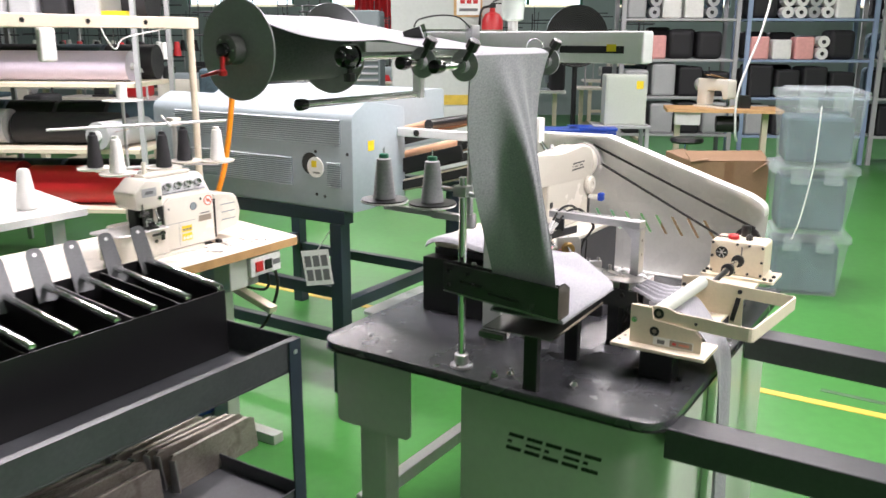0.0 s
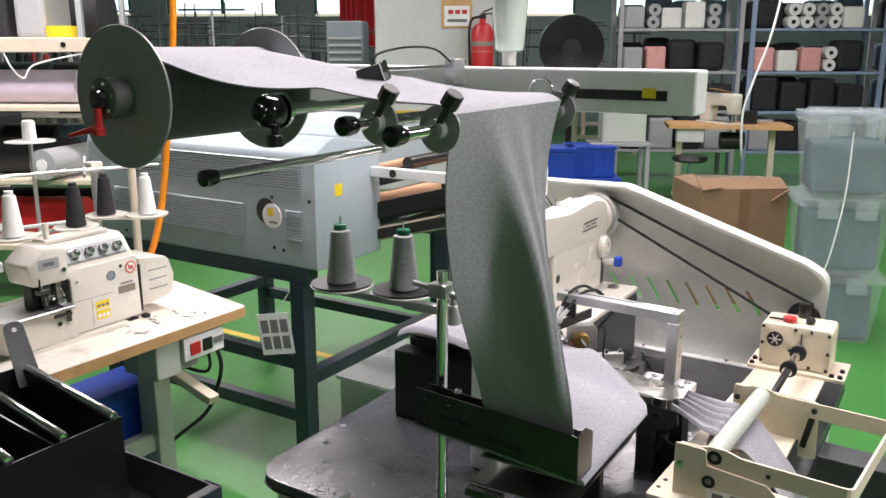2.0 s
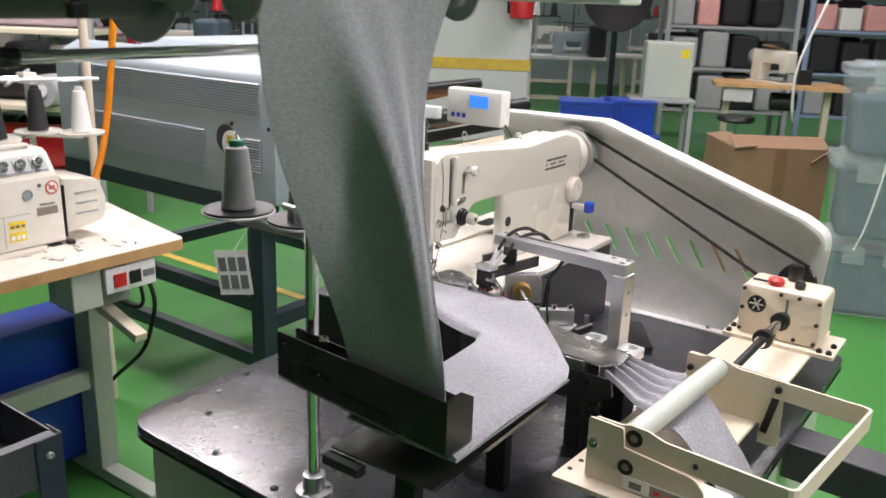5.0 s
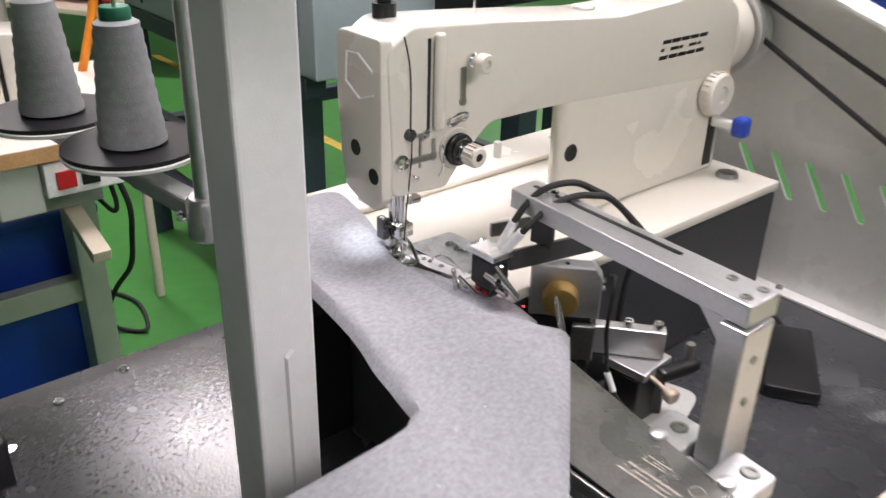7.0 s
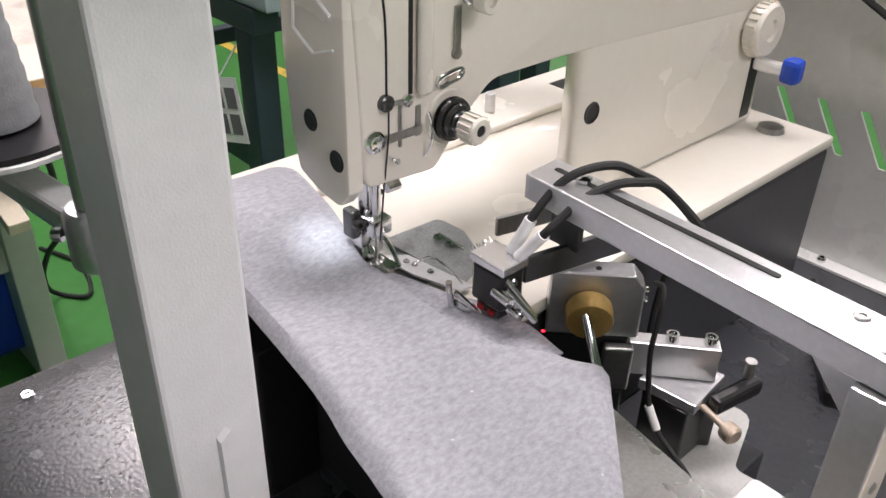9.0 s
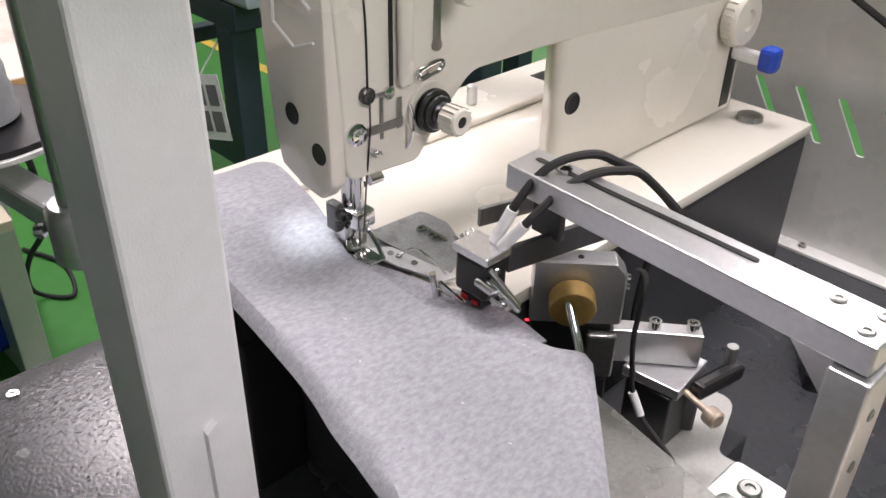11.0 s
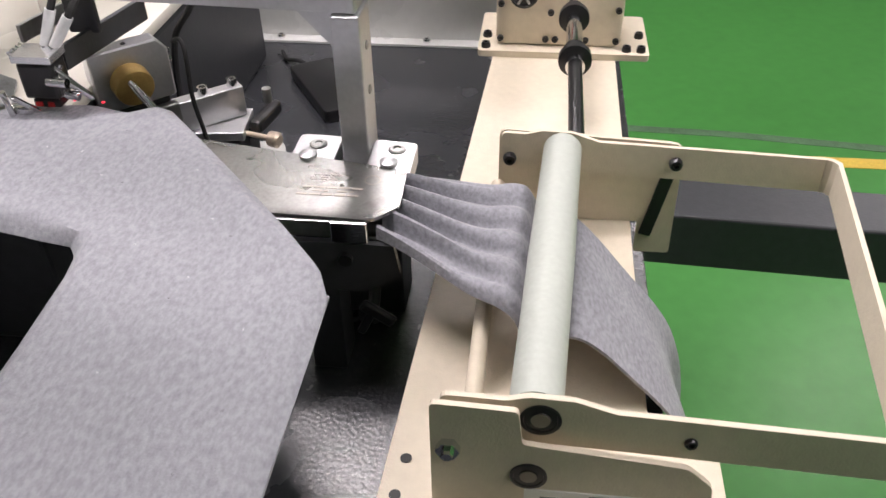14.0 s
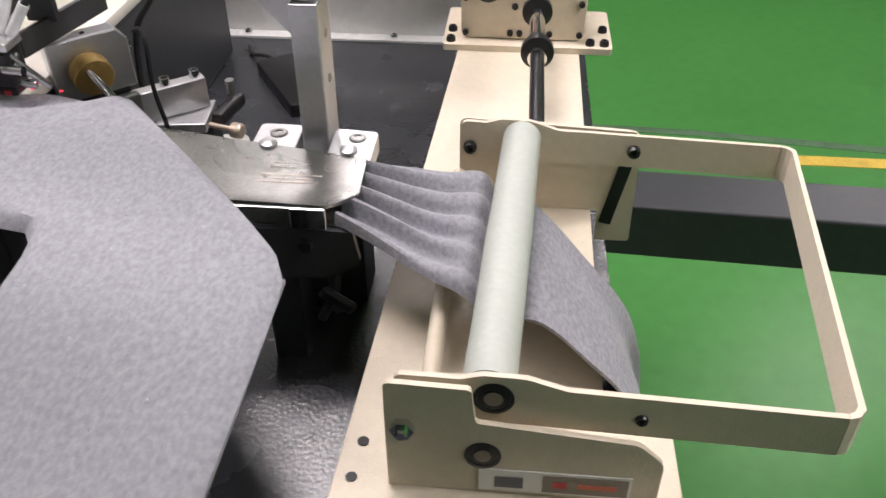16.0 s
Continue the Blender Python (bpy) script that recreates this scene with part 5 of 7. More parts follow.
# stations along the lap: fraction, inner edge, outer edge
LAP = [(0.0, (0.240, -0.462), (0.424, -0.462)), (0.28, (0.242, -0.215), (0.426, -0.215)), (0.33, (0.243, -0.170), (0.425, -0.172)), (0.37, (0.241, -0.146), (0.414, -0.146)), (0.42, (0.234, -0.136), (0.378, -0.104)), (0.55, (0.196, -0.129), (0.230, 0.058)), (0.60, (0.168, -0.125), (0.198, 0.036)), (0.635, (0.145, -0.121), (0.168, 0.005)), (0.67, (0.112, -0.116), (0.130, -0.004)), (0.76, (0.02, -0.104), (0.030, -0.006)), (0.82, (-0.04, -0.102), (-0.016, 0.008)), (0.88, (-0.09, -0.10), (-0.055, 0.017)), (0.94, (-0.14, -0.10), (-0.125, 0.034)), (0.975, (-0.17, -0.10), (-0.160, 0.032)), (1.0, (-0.190, -0.09), (-0.182, 0.012))]


def lap(u, v):
    """Band running back from the guide, folding on the diagonal, and going on to the needle."""
    for i in range(len(LAP) - 1):
        if u <= LAP[i + 1][0]:
            t = (u - LAP[i][0]) / (LAP[i + 1][0] - LAP[i][0])
            a = Vector(LAP[i][1]).lerp(Vector(LAP[i + 1][1]), t)
            b = Vector(LAP[i][2]).lerp(Vector(LAP[i + 1][2]), t)
            break
    p = a.lerp(b, v)
    z = 0.884 + 0.018 * ease(min(1, u / 0.75)) + 0.002 * math.sin(20 * u + 5 * v)
    z += 0.0065 * ease(min(1, max(0, (u - 0.60) / 0.06)))
    if v > 0.9:
        z -= 0.008 * ((v - 0.9) / 0.1) ** 2 * (1 - ease(min(1, max(0, (u - 0.57) / 0.05))))
    if v < 0.08:
        z -= 0.012 * ((0.08 - v) / 0.08) ** 2
    if u > 0.74:
        z += 0.017 * ease(min(1, (u - 0.74) / 0.14))
    if u > 0.90:
        z -= 0.028 * ((u - 0.90) / 0.10) ** 2.5
    return (p.x, p.y, z)


solid("lap_cloth", sheet(lap, 90, 30, 0.003), M_FELT, "grey felt band folded on the diagonal and led under the needle", "cloth", smooth=True)

def hem(u, v):
    """The lower layer showing beyond the lap's edge on the way to the needle."""
    x = 0.036 + 0.160 * u
    y0, y1 = -0.014 + 0.026 * u, 0.012 + 0.038 * ease(min(1, u * 1.25))
    z = 0.9032 - 0.011 * u * u - 0.003 * v * v
    return (x, y0 + (y1 - y0) * v, z + 0.0008 * math.sin(20 * u + 4 * v))


solid("hem_layer", sheet(hem, 30, 8, 0.002), M_KNIT, "darker lower layer of the folded felt beside the needle", "cloth", smooth=True)
solid("under_fold", sheet(lambda u, v: (0.240 + 0.184 * v - 0.0 * u, -0.462 + 0.30 * u, 0.8715 + 0.004 * u), 12, 12, 0.003), M_FELT, "lower layer of the folded grey felt band", "cloth")


def lap_top(x, y):
    """Height of the felt's upper face over a spot of the table."""
    best = min(((lap(i / 160, j / 40), 0) for i in range(161) for j in range(41)), key=lambda q: (q[0][0] - x) ** 2 + (q[0][1] - y) ** 2)
    return best[0][2] + 0.0032


for k, (x, y) in enumerate(((0.155, 0.043), (0.178, 0.047))):
    solid("laser_dot", lathe([(0.0002, 0.0006), (0.0012, 0.0004), (0.0017, 0.0)], (x, y, lap_top(x, y)), (0, 0, 1), 12), M_LASER, "tiny red laser dot on the cloth edge", "light dot", group="laser dots")


def gather(u, v):
    a = Vector((0.436 + 0.012 * v, -0.059 + 0.080 * v, 0.8535))
    b = Vector((0.556 + 0.004 * v, -0.142 + 0.156 * v, 0.850))
    p = a.lerp(b, u)
    p.y = a.y + (b.y - a.y) * (0.75 * u + 0.25 * ease(u))
    amp = 0.0075 * (1 - u) ** 0.7 + 0.001
    p.z += amp * math.sin(v * 27 + 1.2) + 0.003 * (1 - u) * math.sin(v * 57 + 2 * u) + 0.0008 * math.sin(v * 90) * (1 - u)
    hump = math.exp(-((u - 0.84) / 0.14) ** 2)
    p.z += 0.006 * hump
    if u > 0.9:
        p.z -= 0.016 * ((u - 0.9) / 0.1) ** 1.5
    if v < 0.08:
        p.z -= 0.012 * ((0.08 - v) / 0.08) ** 2
    return p


solid("gathered_band", sheet(gather, 40, 90), M_KNIT, "pleated grey knit band pulled out of the fold plate", "cloth", smooth=True)


def drop(u, v):
    line = [(0.558, 0.842), (0.572, 0.8385), (0.588, 0.843), (0.606, 0.832), (0.632, 0.805), (0.660, 0.774), (0.678, 0.742), (0.688, 0.700), (0.693, 0.62), (0.697, 0.48), (0.700, 0.34), (0.702, 0.20), (0.712, 0.05), (0.76, 0.008)]
    k = u * (len(line) - 1)
    i = min(int(k), len(line) - 2)
    t = k - i
    t3 = [line[max(i - 1, 0)], line[i], line[i + 1], line[min(i + 2, len(line) - 1)]]
    x, z = (0.5 * (2 * t3[1][c] + (t3[2][c] - t3[0][c]) * t + (2 * t3[0][c] - 5 * t3[1][c] + 4 * t3[2][c] - t3[3][c]) * t * t + (3 * t3[1][c] - t3[0][c] - 3 * t3[2][c] + t3[3][c]) * t ** 3) for c in (0, 1))
    w = 0.152 - 0.030 * min(1, u * 1.6)
    y0 = -0.148 - 0.006 * min(1, u * 2.8)
    curl = 0.010 * math.cos(v * math.pi * 2) * max(0.0, min(1, u * 2.4 - 0.9))
    return (x + curl + 0.003 * math.sin(v * 9 + u * 12) * min(1, u), y0 + w * v, z - 0.012 * min(1, max(0, u - 0.15) * 5) * (v - 0.5))


solid("drop_band", sheet(drop, 91, 24), M_KNIT, "grey knit band hanging from the puller roller to the floor", "cloth", smooth=True)


# loose fibre flecks carried along by the felt
FLECKS = []
grf = random.Random(21)
for i in range(34):
    w, h = grf.uniform(0.0008, 0.0016), grf.uniform(0.0006, 0.0012)
    bm = bmesh.new()
    bmesh.ops.create_icosphere(bm, subdivisions=1, radius=1, matrix=Matrix.Diagonal((w, h, 0.0004, 1)))
    ob = solid("fibre_fleck", bm, M_FLECKL if i % 2 else M_FLECKD, "tiny loose fibre fleck on the grey felt", "fibre", group="fibre flecks")
    FLECKS.append((ob, i * 0.66 / 34, grf.uniform(0.1, 0.92)))

# ---- neighbouring machines ----
def block_print(parent, x0, x1, y0, y1, z, n, material):
    for i in range(n):
        part("print_bar", box(x0 + (x1 - x0) * i / n, x0 + (x1 - x0) * (i + 0.8) / n, y0, y1, z, z + 0.0006), material, parent)


# fusing press with its conveyor on a navy bench
pr = thing("fusing_press", (-1.5, 0.9, 0.8), "blue-grey fusing press housing with louvred panels on a navy bench", "press")
part("housing", bevelled(plate(rounded([(0.50, 0.80), (0.86, 0.80), (0.86, 1.20), (0.60, 1.24), (0.50, 1.19)], [0.01, 0.01, 0.03, 0.08, 0.05], 5), "x", -2.1, -0.93), 0.006, 2), M_GREYBOX, pr, smooth=True)
part("hood", bevelled(plate(rounded([(0.865, 0.98), (1.5, 0.98), (1.5, 1.24), (0.92, 1.24), (0.865, 1.21)], [0.01, 0.01, 0.03, 0.04, 0.02], 4), "x", -2.1, -1.14), 0.005, 2), M_GREYBOX, pr, smooth=True)
for x0, x1, z0, z1 in ((-1.95, -0.985, 1.065, 1.170), (-1.95, -1.245, 0.885, 1.005), (-1.062, -0.985, 0.895, 1.000)):
    # backing in a darker grey that stands for shade between the louvres
    vp = part("vent_panel", box(x0, x1, 0.4965, 0.4995, z0, z1, 0.001), M_VENT, pr, "recessed louvre panel, its grey darkened for shade")
    n = int((z1 - z0) / 0.0085)
    for k in range(n):
        z = z0 + (k + 0.5) * (z1 - z0) / n
        part("louvre", turned(box(x0 + 0.004, x1 - 0.004, -0.0035, 0.0035, -0.001, 0.001), pose(0, 0.4945, z, 35)), M_GREYBOX, vp)
part("gauge_hole", cyl((-1.148, 0.4985, 0.985), (-1.148, 0.4965, 0.985), 0.045, n=28), M_BLACK, pr)
gc = part("gauge_cover", cyl((-1.117, 0.4955, 0.972), (-1.117, 0.490, 0.972), 0.042, n=28), M_PAPER, pr, "round white cover plate")
part("sticker", box(-1.135, -1.109, 0.4885, 0.4895, 0.972, 0.999), M_YELLOW, gc)
part("print_bar", box(-1.127, -1.092, 0.4885, 0.4895, 0.947, 0.954), M_INK, gc)
part("sticker", box(-0.9295, -0.9285, 0.60, 0.64, 1.04, 1.08), M_YELLOW, pr)
for x, z in ((-1.077, 0.855), (-1.12, 0.86), (-1.9, 0.83), (-1.12, 1.035), (-0.955, 1.035)):
    part("housing_screw", screw(x, 0.4995, z, 0.007, 0.003, (0, -1, 0)), M_BLACK, pr)
cv = thing("press_conveyor", (-0.9, 1.15, 0.82), "tan conveyor belts leaving the fusing press", "conveyor")
TILT = Matrix.Translation((-1.0, 0, 0.96)) @ pose(0, 0, 0, 0, -15, 0)
part("belt", turned(bevelled(box(-0.02, 0.36, -0.12 + 0.98, 1.46, -0.02, 0.035), 0.018, 3), TILT), M_TAN, cv, "stained tan belt", smooth=True)
part("upper_belt", turned(bevelled(box(-0.02, 0.20, 0.90, 1.42, 0.095, 0.140), 0.016, 3), TILT), M_TAN, cv, "stained tan belt", smooth=True)
part("upper_roller", turned(cyl((0.208, 0.89, 0.117), (0.208, 1.43, 0.117), 0.022), TILT), M_BLACK, cv, smooth=True)
part("upper_rail", turned(box(-0.02, 0.22, 0.884, 0.8985, 0.060, 0.110, 0.003), TILT), M_RUB, cv)
part("nose_roller", turned(cyl((0.372, 0.86, 0.008), (0.372, 1.47, 0.008), 0.026), TILT), M_BLACK, cv, smooth=True)
part("side_rail", turned(box(-0.02, 0.37, 0.842, 0.8575, -0.055, 0.004, 0.003), TILT), M_RUB, cv)
part("under_tray", turned(box(-0.02, 0.34, 0.87, 1.46, -0.065, -0.030, 0.003), TILT), M_BLACK, cv)
part("table_deck", turned(box(-0.02, 0.40, 0.845, 1.5, -0.135, -0.085, 0.003), TILT), M_CREAM, cv)
part("deck_edge", turned(box(-0.02, 0.40, 0.838, 0.8445, -0.128, -0.092, 0.001), TILT), M_RUB, cv)
part("cross_bar", box(-0.9295, -0.55, 0.80, 0.825, 1.082, 1.118, 0.003), M_POST, cv, "white cross bar")
part("bar_bolt", lathe([(0.014, 0), (0.014, 0.003), (0.007, 0.003), (0.006, 0.001)], (-0.83, 0.80, 1.10), (0, -1, 0), 18), M_BLACK, cv)
part("leg", box(-0.70, -0.64, 0.86, 0.92, 0.0, 0.885, 0.003), M_NAVY, cv)
part("leg", box(-0.70, -0.64, 1.40, 1.46, 0.0, 0.885, 0.003), M_NAVY, cv)

pbn = thing("press_bench", (-1.4, 0.9, 0), "navy painted square-tube bench under the press", "bench")
for y in (0.53, 1.42):
    part("top_rail", box(-2.1, -0.98, y - 0.03, y + 0.03, 0.745, 0.7995, 0.003), M_NAVY, pbn)
for x in (-2.07, -1.03):
    for y in (0.53, 1.42):
        part("leg", box(x - 0.03, x + 0.03, y - 0.03, y + 0.03, 0.0, 0.7445, 0.003), M_NAVY, pbn)
for x in (-1.03, -2.07):
    part("side_rail", box(x - 0.025, x + 0.025, 0.561, 1.389, 0.36, 0.41, 0.003), M_NAVY, pbn)
for y, z in ((0.53, 0.22), (0.53, 0.42), (1.42, 0.30)):
    part("long_rail", box(-2.039, -1.061, y - 0.02, y + 0.02, z, z + 0.05, 0.003), M_NAVY, pbn)
tg = thing("hanging_card", (-1.08, 0.49, 0.45), "white plastic card with grey printed fields tied to the bench", "card")
card = part("card", turned(box(-0.06, 0.06, -0.001, 0.001, -0.075, 0.075), pose(-1.11, 0.475, 0.555, 0, -8, 20)), M_PAPER, tg)
for i in range(3):
    for k in range(2):
        part("print_bar", turned(box(-0.05 + i * 0.036, -0.022 + i * 0.036, -0.0018, -0.0012, -0.055 + k * 0.06, -0.008 + k * 0.06), pose(-1.11, 0.475, 0.555, 0, -8, 20)), M_INK, card)
part("tie", cyl((-1.11, 0.475, 0.625), (-1.06, 0.510, 0.72), 0.002, n=6), M_PAPER, tg)

# orange air hose from the ceiling
HO = [(-0.60, 4.22, 3.36), (-0.598, 4.22, 2.4), (-0.60, 4.22, 1.7), (-0.645, 4.22, 1.3), (-0.70, 4.22, 0.98), (-0.80, 4.24, 0.75), (-0.95, 4.35, 0.5)]
solid("air_hose", tube(HO, 0.0105, 10), M_ORANGE, "orange air hose hanging from the ceiling", "hose", fr=W, smooth=True)

# overlock workstation
ot = thing("overlock_table", (-1.15, -0.1, 0), "worn cream sewing table with a ply edge and steel legs", "table")
part("tabletop", plate(rounded([(-1.52, -1.05), (-0.90, -1.05), (-0.887, 0.126), (-1.45, 0.23)], 0.02, 4), "z", 0.758, 0.786), M_WOOD, ot, "ply edge")
part("top_sheet", plate(rounded([(-1.519, -1.049), (-0.901, -1.049), (-0.888, 0.125), (-1.449, 0.229)], 0.02, 4), "z", 0.7862, 0.7882), M_WOODTOP, ot, "worn cream laminate")
for y in (-0.95, 0.02):
    part("leg", box(-1.24, -1.16, y - 0.03, y + 0.03, 0.04, 0.757, 0.003), M_PANEL, ot)
    part("foot", box(-1.48, -0.93, y - 0.025, y + 0.025, 0.0, 0.0395, 0.003), M_PANEL, ot)
    part("bracket", turned(box(-0.20, 0.16, -0.018, 0.018, -0.012, 0.012, 0.002), pose(-1.02, y - 0.06, 0.60, 0, 16, 0)), M_CREAM, ot)
part("cross_tie", box(-1.22, -1.18, -0.92, -0.01, 0.30, 0.36, 0.003), M_PANEL, ot)
swb = part("switch_box", box(-0.985, -0.893, -0.11, 0.035, 0.685, 0.752, 0.003), M_PAPER, ot, "white motor switch box")
part("red_switch", box(-0.892, -0.888, -0.09, -0.055, 0.70, 0.735, 0.001), M_RED, swb, "red rocker switch")
part("black_switch", box(-0.892, -0.888, -0.045, -0.012, 0.70, 0.735, 0.001), M_BLACK, swb)
part("print_bar", box(-0.892, -0.8905, -0.005, 0.03, 0.71, 0.728), M_INK, swb)
part("motor_box", box(-1.12, -0.99, -0.14, 0.02, 0.62, 0.755, 0.004), M_RACK, ot)
part("capacitor_box", bevelled(box(-0.985, -0.905, -0.195, -0.113, 0.655, 0.7555), 0.004, 2), M_PANEL, ot, "grey junction box")
part("cable", tube([(-0.92, 0.03, 0.684), (-0.922, 0.045, 0.62), (-0.95, 0.05, 0.545), (-1.02, 0.06, 0.44), (-1.18, 0.07, 0.31), (-1.38, 0.10, 0.14), (-1.49, 0.14, 0.02), (-1.44, 0.21, 0.008), (-1.60, 0.25, 0.008), (-1.75, 0.20, 0.008)], 0.006, 8), M_RUB, ot, "black cable", smooth=True)
part("cable", tube([(-0.95, 0.02, 0.684), (-0.952, 0.03, 0.62), (-0.99, 0.03, 0.592), (-1.10, 0.03, 0.60), (-1.12, 0.02, 0.66), (-1.10, 0.0, 0.70)], 0.005, 8), M_RUB, ot, "black cable", smooth=True)
tank = thing("blue_bin", (-1.25, -0.4, 0), "blue plastic bin under the sewing table", "bin")
part("shell", bevelled(box(-1.42, -1.26, -0.75, 0.07, 0.045, 0.50), 0.02, 2), M_BLUE, tank)
part("rim", bevelled(box(-1.43, -1.25, -0.76, 0.08, 0.4805, 0.505), 0.006, 2), M_BLUE, tank)

OL = S @ pose(-1.09, -0.27, 0.7885)
ol = thing("overlock_machine", (0, 0, 0), "cream industrial overlock machine with dials and warning labels", "overlock machine", fr=OL)
part("base", bevelled(box(-0.13, 0.022, -0.16, 0.16, 0.004, 0.10), 0.010, 3), M_MACH, ol, smooth=True)
part("rubber_foot", box(-0.12, 0.03, 0.12, 0.15, 0.0, 0.0035), M_BLACK, ol)
part("drip_pan", plate(rounded([(-0.1, -0.18), (0.055, -0.19), (0.06, 0.1), (-0.1, 0.12)], 0.03, 4), "z", 0.0005, 0.010), M_MACH, ol)
part("front_cover", bevelled(plate(rounded([(-0.052, 0.012), (0.158, 0.012), (0.155, 0.185), (-0.030, 0.185), (-0.052, 0.165)], [0.004, 0.004, 0.010, 0.006, 0.010], 4), "x", 0.0225, 0.036), 0.003, 2, 60), M_MACH, ol, smooth=True)
part("upper_body", bevelled(plate([(0.0220, 0.10), (0.0220, 0.188), (-0.012, 0.236), (-0.03, 0.246), (-0.12, 0.246), (-0.12, 0.10)], "y", -0.085, 0.157), 0.008, 3, 50), M_MACH, ol, smooth=True)
part("cover_seam", join(box(0.0361, 0.0366, -0.05, 0.07, 0.098, 0.0995), box(0.0361, 0.0366, 0.003, 0.0042, 0.02, 0.098)), M_VENT, ol)
part("table_block", bevelled(plate(rounded([(-0.06, -0.245), (0.052, -0.238), (0.05, -0.0535), (-0.06, -0.0535)], [0.02, 0.03, 0.004, 0.004], 5), "z", 0.011, 0.0945), 0.004, 2, 60), M_MACH, ol, smooth=True)
part("cloth_plate", bevelled(plate(rounded([(-0.08, -0.26), (0.062, -0.252), (0.062, -0.056), (-0.08, -0.056)], [0.02, 0.03, 0.004, 0.004], 5), "z", 0.095, 0.101), 0.002, 1), M_ALU, ol, "polished cloth plate", smooth=True)
part("looper_cavity", join(box(-0.02, 0.019, -0.15, -0.0535, 0.1015, 0.17, 0.003), box(0.019, 0.034, -0.070, -0.0535, 0.1015, 0.165, 0.003)), M_BLACK, ol, "dark looper cavity")
part("plate_latch", join(box(0.0525, 0.060, -0.12, -0.07, 0.078, 0.086, 0.002), cyl((0.052, -0.105, 0.06), (0.056, -0.105, 0.06), 0.006), box(0.0525, 0.057, -0.085, -0.072, 0.06, 0.09, 0.001)), M_GUIDE, ol)
part("needle_head", bevelled(plate(rounded([(-0.16, 0.165), (-0.06, 0.165), (-0.06, 0.25), (-0.12, 0.26), (-0.17, 0.22)], 0.012, 3), "x", -0.06, 0.045), 0.006, 2), M_MACH, ol, smooth=True)
part("head_plate", box(0.0452, 0.0462, -0.14, -0.085, 0.205, 0.232), M_RACK, ol, "grey name plate")
part("head_mark", box(0.0463, 0.0467, -0.128, -0.098, 0.213, 0.223), M_INK, ol)
part("needle_clamp", join(cyl((0.02, -0.105, 0.165), (0.02, -0.105, 0.118), 0.0045), box(0.012, 0.030, -0.116, -0.094, 0.118, 0.132, 0.002), cyl((0.034, -0.13, 0.165), (0.040, -0.125, 0.11), 0.003), cyl((0.03, -0.085, 0.16), (0.044, -0.078, 0.125), 0.0035), box(0.026, 0.048, -0.10, -0.075, 0.108, 0.120, 0.002)), M_CHROME, ol, smooth=True)
part("presser_arm", join(box(0.018, 0.040, -0.135, -0.118, 0.102, 0.160, 0.003), box(0.030, 0.056, -0.135, -0.090, 0.1015, 0.106, 0.001), cyl((0.040, -0.15, 0.15), (0.040, -0.118, 0.15), 0.007), cyl((0.044, -0.142, 0.185), (0.044, -0.142, 0.150), 0.0028)), M_GUIDE, ol, smooth=True)
part("finger_screw", lathe([(0.007, 0), (0.007, 0.004), (0.003, 0.005)], (0.045, -0.075, 0.196), (1, 0, 0), 16), M_CHROME, ol)
part("screw", lathe([(0.005, 0), (0.005, 0.002), (0.002, 0.0025)], (0.036, 0.1, 0.165), (1, 0, 0), 12), M_CHROME, ol)
part("screw", lathe([(0.004, 0), (0.004, 0.002), (0.002, 0.0025)], (0.036, -0.035, 0.15), (1, 0, 0), 12), M_CHROME, ol)
DIAL = pose(0.0053, 0.035, 0.2125, 0, -35.3, 0)
dp = part("dial_panel", turned(box(-0.0002, 0.0028, -0.095, 0.105, -0.0235, 0.0235, 0.001), DIAL), M_RACK, ol, "grey steel dial panel")
part("dial_groove", turned(box(0.0029, 0.0034, -0.09, 0.10, -0.021, -0.019), DIAL), M_BLACK, dp)
for k in range(4):
    dl = part("dial", turned(lathe([(0.013, 0), (0.013, 0.004), (0.0105, 0.006), (0.010, 0.017), (0.008, 0.019), (0.005, 0.019), (0.004, 0.012)], (0.003, -0.05 + k * 0.043, 0.0), (1, 0, 0), 20), DIAL), M_CHROME, dp, smooth=True)
    part("dial_slot", turned(box(0.003, 0.0036, -0.066 + k * 0.043, -0.0645 + k * 0.043, -0.015, 0.015), DIAL), M_BLACK, dp)
part("warning_sign", lathe([(0.0175, 0), (0.0175, 0.001), (0.0135, 0.001)], (0.0362, 0.132, 0.155), (1, 0, 0), 28), M_WARN, ol)
part("warning_disc", cyl((0.0362, 0.132, 0.155), (0.0376, 0.132, 0.155), 0.0134, n=24), M_PAPER, ol)
part("warning_stroke", turned(box(0.0, 0.0006, -0.002, 0.002, -0.013, 0.013), pose(0.0377, 0.132, 0.155, 45, 0, 0)), M_WARN, ol)
part("warning_mark", box(0.0377, 0.0381, 0.124, 0.140, 0.150, 0.160), M_WARN, ol)
part("oil_window", lathe([(0.0135, 0), (0.0135, 0.002), (0.0115, 0.002), (0.011, 0.001), (0.001, 0.001)], (0.0362, 0.068, 0.145), (1, 0, 0), 24), M_VENT, ol, "round oil window")
for z0, z1 in ((0.064, 0.084), (0.034, 0.058)):
    lb = part("label", box(0.0362, 0.0368, 0.014, 0.056, z0, z1), M_YELLOW, ol, "yellow warning label")
    for k in range(3):
        part("print_bar", box(0.0369, 0.0372, 0.018 + k * 0.013, 0.027 + k * 0.013, z0 + 0.004, z1 - 0.009), M_PAPER if z0 < 0.05 else M_INK, lb)
part("name_plate", box(0.0362, 0.0370, 0.088, 0.142, 0.088, 0.108), M_PLATE, ol, "brown printed plate")
